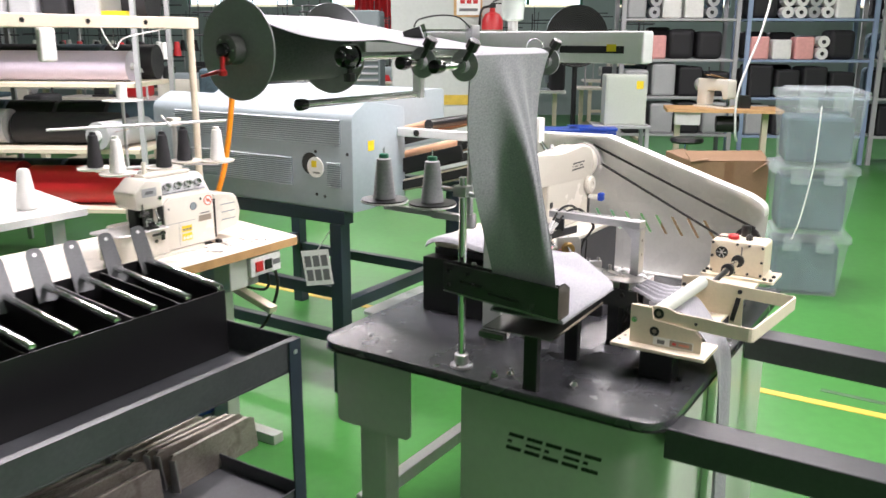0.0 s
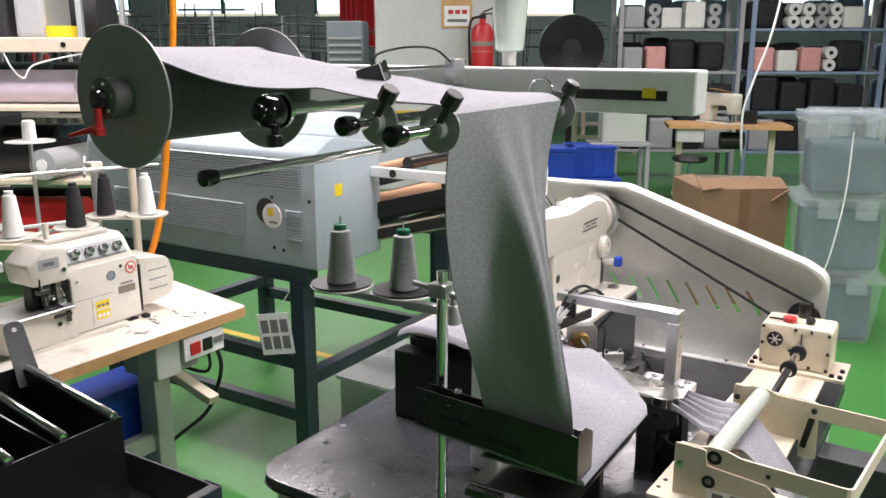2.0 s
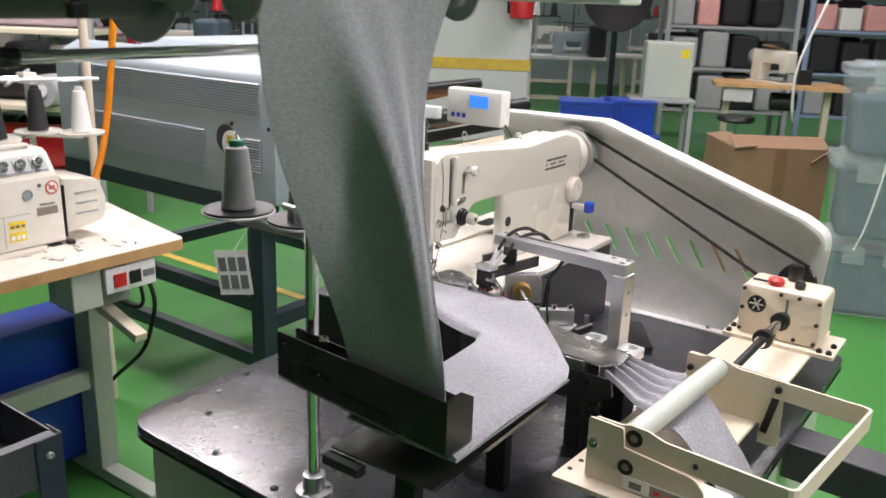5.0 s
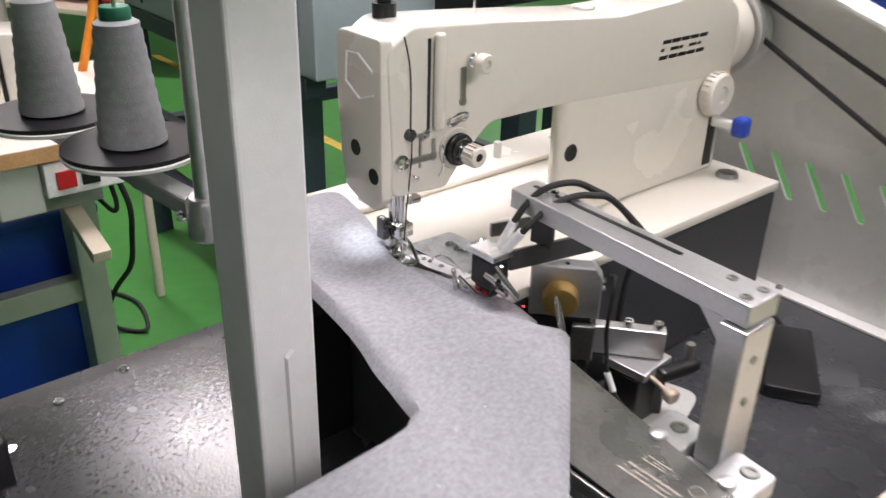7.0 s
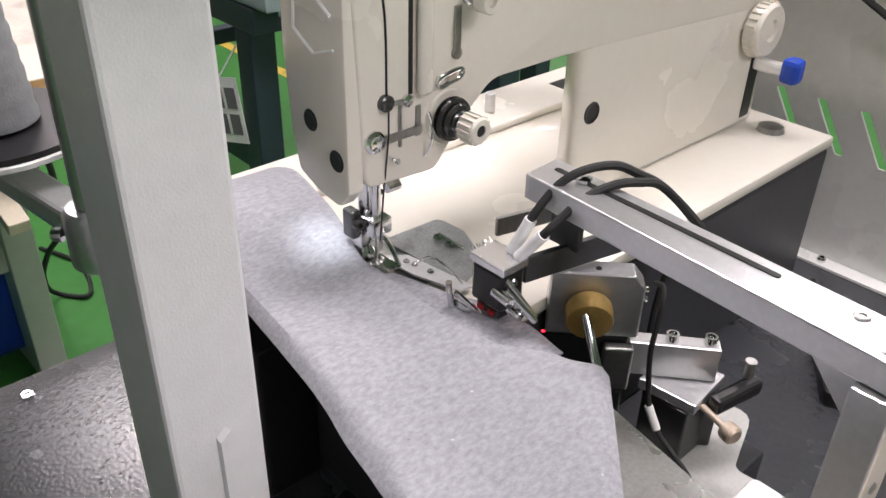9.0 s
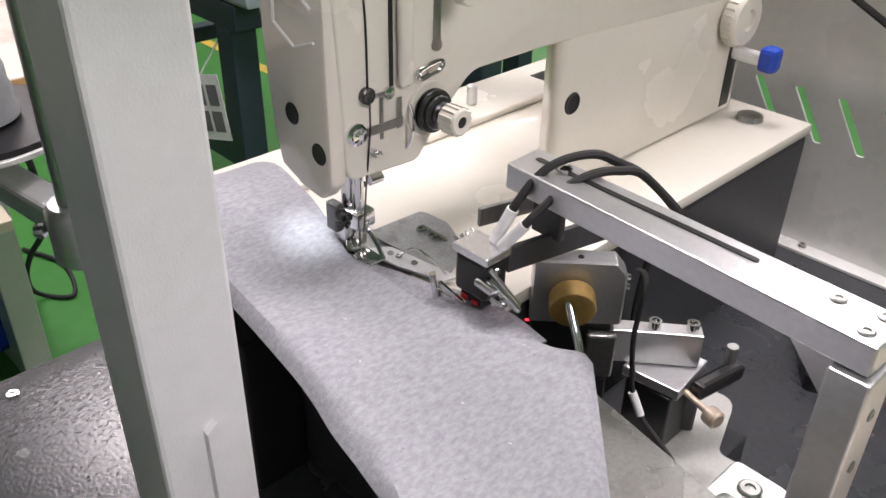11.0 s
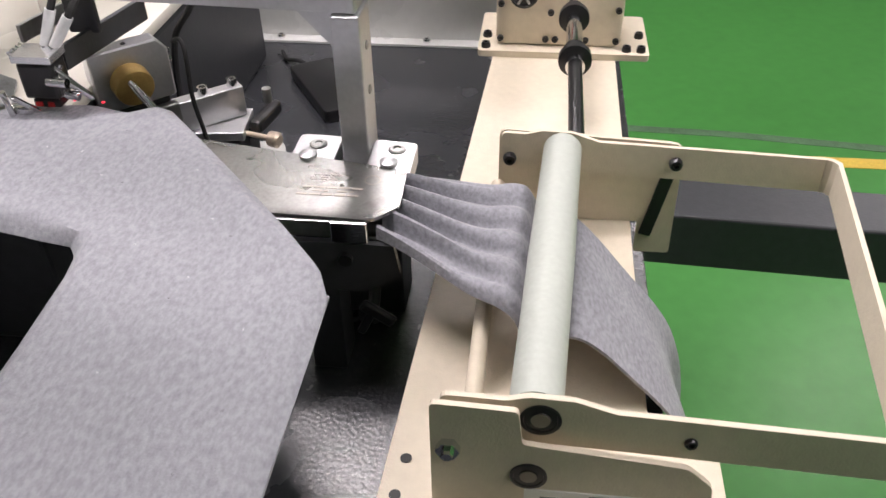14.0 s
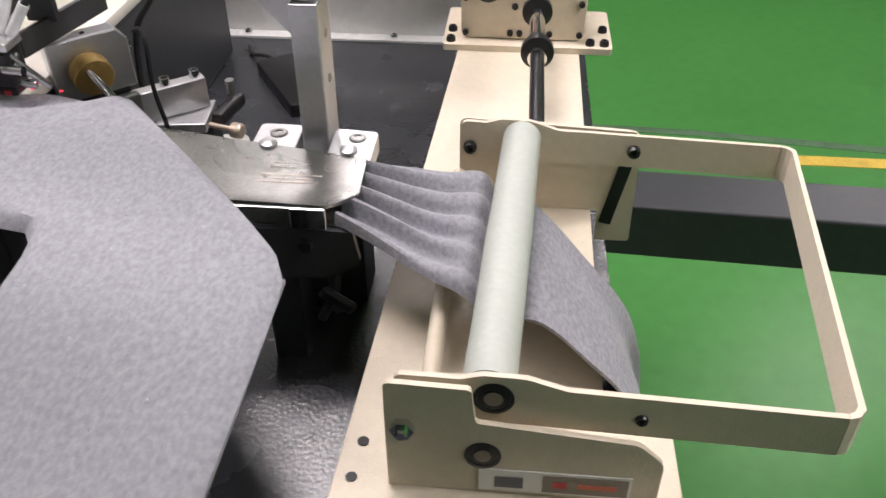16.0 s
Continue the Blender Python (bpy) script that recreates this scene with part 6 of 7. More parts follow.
part("name_bar", box(0.0362, 0.0366, 0.096, 0.136, 0.113, 0.117), M_INK, ol)
part("side_gap", join(box(0.028, 0.035, 0.1595, 0.1655, 0.02, 0.155, 0.001), box(0.03, 0.05, 0.158, 0.175, 0.0005, 0.012, 0.002)), M_BLACK, ol)
mt = part("motor", bevelled(plate(rounded([(0.166, 0.03), (0.275, 0.045), (0.285, 0.10), (0.265, 0.160), (0.166, 0.172)], [0.006, 0.03, 0.03, 0.035, 0.006], 5), "x", -0.10, 0.03), 0.014, 3, 50), M_MACH, ol, smooth=True)
for k in range(3):
    part("motor_fin", box(0.0302, 0.0312, 0.195, 0.258, 0.072 + k * 0.027, 0.0755 + k * 0.027), M_VENT, mt)
part("motor_screw", cyl((0.022, 0.268, 0.135), (0.028, 0.268, 0.135), 0.004, n=12), M_BLACK, mt)
part("top_bar", join(box(-0.085, -0.03, -0.07, 0.12, 0.2465, 0.260, 0.004), cyl((-0.05, -0.05, 0.26), (-0.05, -0.05, 0.30), 0.008)), M_MACH, ol)
rng = random.Random(21)
for k in range(16):
    a, b = rng.uniform(0.02, 0.3), rng.uniform(0.05, 0.17)
    c = rng.uniform(0, 6.28)
    l = rng.uniform(0.006, 0.018)
    solid("thread_scrap", turned(tube([(-l, 0, 0.0012), (-l * 0.3, l * 0.35, 0.0016), (l * 0.4, -l * 0.2, 0.0012), (l, l * 0.2, 0.0016)], 0.0008, 5), pose(-1.09 + b, -0.27 + a, 0.7885, 0, 0, math.degrees(c))), M_RUB if k % 3 else M_INK, "scrap of dark thread on the cream tabletop", "thread scrap", group="thread scraps")

# thread stand behind the overlock
os = thing("overlock_stand", (-1.3, 0.05, 0), "steel thread stand with cream trays behind the overlock", "thread stand")
part("pole", cyl((-1.34, -0.02, 0.789), (-1.34, -0.02, 1.20), 0.009), M_ALU, os, smooth=True)
part("cross_arm", cyl((-1.45, -0.45, 1.185), (-1.22, 0.12, 1.185), 0.005), M_ALU, os)
part("cross_arm", cyl((-1.55, 0.1, 1.185), (-1.2, -0.15, 1.185), 0.005), M_ALU, os)
part("hub", box(-1.36, -1.32, -0.04, 0.0, 1.17, 1.2, 0.004), M_MACH, os)
TR = [(-1.176, 0.03, M_THREADW), (-1.27, -0.04, M_THREADK), (-1.20, -0.19, M_THREADK), (-1.22, -0.36, M_THREADW), (-1.38, -0.33, M_THREADK)]
for x, y, m in TR:
    part("tray_arm", cyl((-1.34, -0.02, 1.03), (x, y, 1.04), 0.006), M_ALU, os)
    part("tray", lathe([(0.01, 0), (0.058, 0.004), (0.06, 0.010), (0.057, 0.011), (0.02, 0.007)], (x, y, 1.042), (0, 0, 1), 32), M_MACH, os, smooth=True)
    c = thing("thread_cone", (x, y, 1.05), "white thread cone" if m == M_THREADW else "black thread cone", "thread cone", group="overlock cones")
    c["label"] = "cone of %s thread on a cream tray" % ("white" if m == M_THREADW else "black")
    part("winding", lathe([(0.02, 0)] + [(0.027 - 0.011 * i / 12, 0.002 + 0.106 * i / 12) for i in range(13)] + [(0.01, 0.112)], (x, y, 1.052), (0, 0, 1), 24), m, c, smooth=True)
    part("cap", lathe([(0.011, 0), (0.011, 0.008), (0.004, 0.009)], (x, y, 1.164), (0, 0, 1), 16), m, c)
    part("wire", tube([(x, y, 1.17), (x, y, 1.185), (-1.34, -0.02, 1.19)], 0.0008, 5, False), M_CHROME, c)
up = thing("upper_tray", (-1.45, -0.1, 1.25), "white round thread tray with a small cone", "tray")
part("tray", lathe([(0.01, 0), (0.07, 0.003), (0.07, 0.006), (0.01, 0.008)], (-1.50, -0.11, 1.255), (0, 0, 1), 32), M_WHITE, up)
part("cone", lathe([(0.02, 0), (0.018, 0.055), (0.012, 0.06)], (-1.50, -0.11, 1.263), (0, 0, 1), 20), M_THREADW, up)
part("post", cyl((-1.50, -0.11, 0.789), (-1.50, -0.11, 1.255), 0.006), M_ALU, up)

# black tool trolley
tr = thing("tool_trolley", (-0.6, -1.0, 0), "black steel tool trolley with a deep tray top", "trolley")
TX0, TX1, TY0, TY1 = -0.85, -0.20, -1.75, -0.64
part("top_shelf", box(TX0, TX1, TY0, TY1, 0.690, 0.696, 0.001), M_TROLLEY, tr)
for a in ((TX1 - 0.004, TX1, TY0, TY1), (TX0, TX0 + 0.004, TY0, TY1), (TX0 + 0.0042, TX1 - 0.0042, TY1 - 0.004, TY1), (TX0 + 0.0042, TX1 - 0.0042, TY0, TY0 + 0.004)):
    part("rim", box(*a, 0.6965, 0.768, 0.001), M_TROLLEY, tr)
    part("lip", box(a[0] - 0.012 * (a[0] > -0.3), a[1] + 0.004, a[2], a[3], 0.7682, 0.7705, 0.0005), M_TROLLEY, tr)
part("lower_shelf", box(TX0, TX1, TY0, TY1, 0.326, 0.332, 0.001), M_TROLLEY, tr)
part("rim", box(TX1 - 0.004, TX1, TY0, TY1, 0.3325, 0.372, 0.001), M_TROLLEY, tr)
part("rim", box(TX0, TX1 - 0.0042, TY1 - 0.004, TY1, 0.3325, 0.372, 0.001), M_TROLLEY, tr)
for x in (TX0 - 0.003, TX1 + 0.003):
    for y in (TY0 - 0.003, TY1 + 0.003):
        sx, sy = (1 if x < -0.5 else -1), (1 if y < -1.2 else -1)
        part("corner_post", join(box(min(x, x + sx * 0.04), max(x, x + sx * 0.04), min(y, y - sy * 0.003), max(y, y - sy * 0.003), 0.0, 0.770), box(min(x, x - sx * 0.003), max(x, x - sx * 0.003), min(y, y + sy * 0.04), max(y, y + sy * 0.04), 0.0, 0.770)), M_NAVY, tr)
        for z in (0.74, 0.32):
            part("rivet", screw(x - sx * 0.003, y + sy * 0.02, z, 0.006, 0.003, (-sx, 0, 0)), M_ALU, tr)
# tool bins standing in the tray
tb = thing("divided_bin", (-0.6, -1.0, 0.6965), "black divided plastic bin in the trolley tray", "bin")
BX0, BX1 = -0.725, -0.412
part("front_wall", box(BX1 - 0.004, BX1, -1.60, -0.67, 0.6965, 0.865, 0.001), M_BLACK, tb)
part("back_wall", box(BX0, BX0 + 0.004, -1.60, -0.67, 0.6965, 0.90, 0.001), M_BLACK, tb)
part("floor_panel", box(BX0 + 0.005, BX1 - 0.005, -1.60, -0.67, 0.697, 0.701), M_BLACK, tb)
for k in range(8):
    y = -1.60 + k * 0.1322
    part("divider", plate([(BX0 + 0.0045, 0.702), (BX1 - 0.0045, 0.702), (BX1 - 0.0045, 0.862), (BX0 + 0.0045, 0.895)], "y", y, y + 0.004), M_BLACK, tb)
for k in range(7):
    y = -0.682 - k * 0.100
    b = thing("folder_blade", (-0.55, y, 0.88), "bright steel rod tool with a dark rounded tongue", "tool", group="rod tools")
    part("bar", turned(cyl((-0.16, 0, 0), (0.155, 0, 0), 0.0085, n=20, bev=0.001), pose(-0.55, y, 0.889, 0, 3.5, -6)), M_CHROME, b, smooth=True)
    part("tongue", turned(plate(rounded([(-0.024, -0.03), (0.024, -0.03), (0.020, 0.105), (-0.020, 0.105)], [0.002, 0.002, 0.019, 0.019], 6), "x", -0.002, 0.002), pose(-0.712, y + 0.016, 0.89, 0, -24, -6)), M_TONGUE, b, "dark grey rounded tongue")
    part("tongue_hole", turned(cyl((0.002, 0, 0.088), (0.003, 0, 0.088), 0.005, n=12), pose(-0.712, y + 0.016, 0.89, 0, -24, -6)), M_PAPER, b)
rng = random.Random(5)
for bank in range(3):
    for k in range(7):
        x, y = -0.50 - k * 0.036, -0.655 - bank * 0.33 + rng.uniform(-0.012, 0.012) - 0.012 * k
        b = thing("steel_former", (x, y, 0.332), "worn steel former blade standing on the trolley shelf", "former", group="formers")
        h = 0.088 + rng.uniform(-0.008, 0.012)
        m = Matrix.Translation((x, y, 0.3335)) @ pose(0, 0, 0, 0, -9 + rng.uniform(-2, 2), rng.uniform(-2, 2))
        part("blade", turned(plate(rounded([(-0.155, 0.0), (0.155, 0.0), (0.155, h * 0.9), (0.14, h), (-0.145, h), (-0.155, h * 0.92)], [0.002, 0.002, 0.006, 0.008, 0.006, 0.004], 3), "x", -0.0015, 0.0015), m), M_FORMER, b)
        part("top_roll", turned(cyl((-0.006, -0.14, h - 0.004), (-0.006, 0.13, h - 0.004), 0.008, n=12), m), M_FORMER, b, smooth=True)
        part("end_flange", turned(box(0.0, 0.026, -0.159, -0.1555, 0.004, h * 0.98, 0.001), m), M_ALU, b, "bright bent end flange")

# clear box under the bench
cb = thing("clear_box", (-1.05, 1.2, 0), "translucent plastic storage box on the floor", "storage box")
part("shell", bevelled(plate(rounded([(-1.25, 0.97), (-0.86, 0.97), (-0.86, 1.47), (-1.25, 1.47)], 0.04, 4), "z", 0.0, 0.19), 0.01, 2), M_CLEARBOX, cb, smooth=True)
part("rim", plate(rounded([(-1.265, 0.955), (-0.845, 0.955), (-0.845, 1.485), (-1.265, 1.485)], 0.04, 4), "z", 0.1905, 0.205), M_CLEARBOX, cb)
part("contents", box(-1.22, -0.89, 1.0, 1.44, 0.012, 0.11, 0.02), M_PAPER, cb)

# ---- the hall beyond ----
def tote(x, y, z, w, d, h, fill, rz):
    fr = W @ pose(x, y, z, 0, 0, rz)
    t = thing("storage_tote", (0, 0, 0), "clear plastic tote filled with dark cloth, stacked", "tote", group="stacked totes", fr=fr)
    bm = bmesh.new()
    lo = rounded([(-w * 0.42, -d * 0.42), (w * 0.42, -d * 0.42), (w * 0.42, d * 0.42), (-w * 0.42, d * 0.42)], 0.03, 3)
    hi = rounded([(-w * 0.5, -d * 0.5), (w * 0.5, -d * 0.5), (w * 0.5, d * 0.5), (-w * 0.5, d * 0.5)], 0.03, 3)
    a = [bm.verts.new((p[0], p[1], 0.002)) for p in lo]
    b = [bm.verts.new((p[0], p[1], h * 0.86)) for p in hi]
    k = len(a)
    bm.faces.new(a)
    for i in range(k):
        bm.faces.new((a[i], a[(i + 1) % k], b[(i + 1) % k], b[i]))
    part("shell", bm, M_TOTE, t)
    part("lid", plate(rounded([(-w * 0.53, -d * 0.53), (w * 0.53, -d * 0.53), (w * 0.53, d * 0.53), (-w * 0.53, d * 0.53)], 0.03, 3), "z", h * 0.862, h * 0.965, 0.006), M_TOTE, t)
    part("lid_ridge", plate(rounded([(-w * 0.42, -d * 0.42), (w * 0.42, -d * 0.42), (w * 0.42, d * 0.42), (-w * 0.42, d * 0.42)], 0.03, 3), "z", h * 0.966, h * 0.998), M_TOTE, t)
    part("contents", bevelled(box(-w * 0.40, w * 0.40, -d * 0.40, d * 0.40, 0.01, h * fill), 0.02, 2), M_TOTEFILL, t, "dark folded cloth")
    for s in (-1, 1):
        part("latch", box(s * w * 0.2 - 0.05, s * w * 0.2 + 0.05, -d * 0.545, -d * 0.532, h * 0.72, h * 0.95, 0.004), M_TOTE, t)


TX, TYW = 2.22, 6.12
for z, h, fill in ((0, 0.38, 0.8), (0.381, 0.40, 0.8), (0.782, 0.43, 0.62)):
    tote(TX + 0.03 + 0.01 * z, TYW, z, 0.45, 0.40, h, fill, -12)
solid("tied_cord", tube([(TX - 0.05, TYW - 0.27, 1.12), (TX - 0.06, TYW - 0.275, 0.8), (TX - 0.10, TYW - 0.27, 0.5), (TX - 0.13, TYW - 0.25, 0.36)], 0.004, 6), M_PAPER, "white cord hanging down the tote stack", "cord", fr=W)

FR = W @ pose(1.89, 6.86, 0, 0, 0, 6)
ca = thing("cardboard_box", (0, 0, 0), "open brown cardboard box on the floor", "box", fr=FR)
for a in ((-0.265, 0.265, -0.25, -0.244), (-0.265, 0.265, 0.244, 0.25), (-0.265, -0.259, -0.2435, 0.2435), (0.259, 0.265, -0.2435, 0.2435)):
    part("wall", box(*a, 0.0, 0.70), M_CART, ca)
part("bottom", box(-0.258, 0.258, -0.243, 0.243, 0.0, 0.005), M_CART, ca)
part("front_flap", turned(box(-0.26, 0.26, 0.0, 0.13, -0.003, 0.003), pose(0, -0.247, 0.703, 24, 0, 0)), M_CART, ca)
part("side_flap", turned(box(0.0, 0.12, -0.265, 0.265, -0.003, 0.003), pose(-0.262, 0, 0.703, 0, -8, 0)), M_CART, ca)
part("side_flap", turned(box(-0.12, 0.0, -0.265, 0.265, -0.003, 0.003), pose(0.262, 0, 0.703, 0, -35, 0)), M_CART, ca)
part("tape", box(-0.03, 0.03, -0.2515, -0.2505, 0.0, 0.70), M_TAPE, ca)


def far_machine(x, y, z, rz, label, material):
    fr = W @ pose(x, y, z, 0, 0, rz)
    m = thing("sewing_machine", (0, 0, 0), label, "sewing machine", group="far sewing machines", fr=fr)
    part("bed", box(-0.24, 0.24, -0.09, 0.09, 0.0, 0.02, 0.004), material, m)
    prof = rounded([(-0.25, 0.30), (-0.25, 0.10), (-0.17, 0.10), (-0.15, 0.18), (0.08, 0.18), (0.09, 0.021), (0.23, 0.021), (0.23, 0.30)], [0.03, 0.02, 0.01, 0.03, 0.03, 0.01, 0.01, 0.04], 4)
    part("arm", bevelled(plate(prof, "y", -0.055, 0.055), 0.01, 2), material, m, smooth=True)
    part("hand_wheel", lathe([(0.03, 0), (0.07, 0.004), (0.07, 0.04), (0.03, 0.05)], (0.232, 0, 0.23), (1, 0, 0), 24), M_ALU, m, smooth=True)
    part("needle_bar", cyl((-0.21, 0, 0.021), (-0.21, 0, 0.10), 0.008), M_CHROME, m)
    part("thread_post", cyl((0.1, 0.03, 0.30), (0.1, 0.03, 0.42), 0.006), M_BLACK, m)


def far_table(x, y, rz, w, d, material, label, skirt=True):
    fr = W @ pose(x, y, 0, 0, 0, rz)
    t = thing("sewing_table", (0, 0, 0), label, "table", group="far sewing tables", fr=fr)
    part("tabletop", plate(rounded([(-w / 2, -d / 2), (w / 2, -d / 2), (w / 2, d / 2), (-w / 2, d / 2)], 0.03, 3), "z", 0.735, 0.77), material, t)
    for s in (-1, 1):
        part("leg", box(s * w * 0.38 - 0.03, s * w * 0.38 + 0.03, -0.04, 0.04, 0.04, 0.7345, 0.003), M_CREAM, t)
        part("foot", box(s * w * 0.38 - 0.025, s * w * 0.38 + 0.025, -d * 0.45, d * 0.45, 0.0, 0.0395, 0.003), M_CREAM, t)
    part("tie", box(-w * 0.35, w * 0.35, -0.02, 0.02, 0.2, 0.25, 0.003), M_CREAM, t)
    if skirt:
        part("motor", cyl((-0.05, 0, 0.6), (0.18, 0, 0.6), 0.085), M_BLACK, t, smooth=True)
        part("drawer", box(-w * 0.42, -w * 0.2, -d * 0.4, -d * 0.1, 0.60, 0.734, 0.004), M_PAPER, t)
        part("treadle", box(-0.2, 0.2, -0.2, 0.05, 0.08, 0.1, 0.003), M_BLACK, t)


far_table(2.83, 10.2, -8, 1.17, 0.55, M_WOOD, "honey-coloured sewing table with a cream frame")
far_machine(2.76, 10.22, 0.7705, 115, "cream sewing machine with a cardboard cover", M_MACH)
solid("card_cover", turned(box(-0.1, 0.1, -0.08, 0.08, 0, 0.005), pose(2.77, 10.22, 1.085, 0, 14, 20)), M_WOOD, "folded tan card lying on the machine", "card", fr=W)
solid("small_box", box(2.98, 3.10, 10.1, 10.22, 0.7705, 0.90, 0.004), M_BLACK, "small black box on the sewing table", "box", fr=W)
stl = thing("stool", (2.38, 9.75, 0), "chrome stool on castors", "stool", fr=W)
part("column", cyl((2.38, 9.75, 0.08), (2.38, 9.75, 0.45), 0.02), M_CHROME, stl)
part("seat", lathe([(0.15, 0), (0.17, 0.02), (0.16, 0.05), (0.10, 0.06)], (2.38, 9.75, 0.45), (0, 0, 1), 28), M_BLACK, stl, smooth=True)
for k in range(5):
    a = k * 1.257
    part("spoke", cyl((2.38, 9.75, 0.1), (2.38 + 0.24 * math.cos(a), 9.75 + 0.24 * math.sin(a), 0.07), 0.012), M_CHROME, stl)
    part("castor", cyl((2.37 + 0.24 * math.cos(a), 9.75 + 0.24 * math.sin(a), 0.03), (2.39 + 0.24 * math.cos(a), 9.75 + 0.24 * math.sin(a), 0.03), 0.03), M_BLACK, stl)
st2 = thing("steel_stand", (1.72, 10.0, 0), "grey steel stand carrying a cream cabinet", "stand", fr=W)
part("top", box(1.44, 2.02, 9.8, 10.2, 0.58, 0.61, 0.003), M_RACK, st2)
for x in (1.47, 1.99):
    for y in (9.83, 10.17):
        part("leg", box(x - 0.02, x + 0.02, y - 0.02, y + 0.02, 0, 0.5795, 0.002), M_RACK, st2)
cbn = thing("cream_cabinet", (1.75, 10.0, 0.6105), "cream metal control cabinet on a steel stand", "cabinet", fr=W)
part("body", box(1.55, 1.97, 9.85, 10.15, 0.6105, 1.12, 0.01), M_PANEL, cbn)
part("door", box(1.57, 1.95, 9.843, 9.8495, 0.63, 1.10, 0.003), M_PANEL, cbn)
part("warning_label", box(1.86, 1.93, 9.841, 9.8425, 0.98, 1.06), M_YELLOW, cbn)
for k, (x, y, z) in enumerate(((0.75, 9.4, 0.0), (1.25, 9.6, 0.0), (0.8, 9.45, 0.301), (0.55, 10.4, 0.0), (1.2, 9.65, 0.301))):
    c = thing("blue_crate", (x, y, z), "blue plastic crate stacked on the floor", "crate", group="blue crates", fr=W)
    part("shell", bevelled(box(x, x + 0.45, y, y + 0.34, z, z + 0.27), 0.012, 2), M_BLUE, c)
    part("rim", box(x - 0.012, x + 0.462, y - 0.012, y + 0.352, z + 0.2705, z + 0.30, 0.004), M_BLUE, c)
    for s in range(4):
        part("rib", box(x + 0.05 + s * 0.1, x + 0.07 + s * 0.1, y - 0.008, y - 0.0005, z + 0.02, z + 0.26), M_BLUE, c)


# storage racks with thread cones
def rack(x0, x1, y, material, label, seed):
    r = thing("storage_rack", (x0, y, 0), label, "rack", group="racks", fr=W)
    for x in (x0, x1):
        for yy in (y, y + 0.55):
            part("upright", box(x - 0.025, x + 0.025, yy - 0.02, yy + 0.02, 0, 2.9, 0.003), material, r)
    for z in (0.35, 0.80, 1.24, 1.71, 2.2):
        part("shelf", box(x0 + 0.026, x1 - 0.026, y - 0.015, y + 0.56, z - 0.03, z, 0.003), material, r)
    g = random.Random(seed)
    for z in (0.35, 0.80, 1.24, 1.71, 2.2):
        for k in range(4):
            a = x0 + 0.06 + k * (x1 - x0 - 0.1) / 4
            solid("wrapped_bale", bevelled(box(a, a + (x1 - x0 - 0.16) / 4, y + 0.46, y + 0.66, z + 0.001, z + g.uniform(0.26, 0.38)), 0.05, 2), g.choice([M_THREADK, M_THREADK, M_TOTEFILL]), "dark film-wrapped bundle at the back of a rack shelf", "bundle", group="rack bundles", fr=W)
        x = x0 + 0.10
        while x < x1 - 0.16:
            kind = g.random()
            if z < 1.0:
                h = g.uniform(0.28, 0.4)
                solid("wrapped_bale", bevelled(box(x - 0.04, x + 0.24, y + 0.02, y + 0.45, z + 0.001, z + h), 0.03, 2), g.choice([M_THREADK, M_THREADK, M_TOTEFILL, M_RACK]), "dark film-wrapped bundle on a rack shelf", "bundle", group="rack bundles", fr=W)
                x += 0.32
            elif kind < 0.5:
                m = g.choice([M_THREADW, M_THREADW, M_THREADW, M_RACK])
                for lay in range(2):
                    rr = 0.068
                    c = thing("thread_reel", (x, y, z), "thread reel lying on its side on a rack shelf", "thread reel", group="rack reels", fr=W)
                    part("winding", lathe([(0.024, 0.0), (rr, 0.0), (rr, 0.16), (0.024, 0.16)], (x + 0.02 * lay, y + 0.02 + 0.03 * lay, z + rr + 0.001 + lay * 0.136), (0, 1, 0), 20), m, c, smooth=True)
                    part("core", cyl((x + 0.02 * lay, y + 0.015 + 0.03 * lay, z + rr + 0.001 + lay * 0.136), (x + 0.02 * lay, y + 0.19 + 0.03 * lay, z + rr + 0.001 + lay * 0.136), 0.0235, n=14), M_THREADK, c)
                x += 0.152
            elif kind < 0.9:
                m = g.choice([M_THREADP, M_THREADP, M_THREADP, M_THREADW, M_RACK])
                solid("thread_pack", bevelled(box(x - 0.06, x + 0.16, y + 0.0, y + 0.22, z + 0.001, z + g.uniform(0.22, 0.3)), 0.025, 3), m, "film-wrapped pack of thread on a rack shelf", "thread pack", group="rack packs", fr=W)
                x += 0.26
            else:
                solid("black_bag", bevelled(box(x - 0.06, x + 0.24, y + 0.05, y + 0.4, z + 0.001, z + g.uniform(0.25, 0.36)), 0.06, 3), M_THREADK, "black plastic bag on a rack shelf", "bag", group="rack bags", fr=W)
                x += 0.34


rack(1.96, 3.30, 11.5, M_RACK, "grey steel storage rack full of thread reels", 3)
rack(3.40, 4.85, 11.4, mat("pale_blue_rack_paint", (0.25, 0.33, 0.48), 0.5), "pale blue steel storage rack full of thread reels", 8)
rack(4.95, 6.4, 11.4, M_RACK, "grey steel storage rack full of bundles", 11)

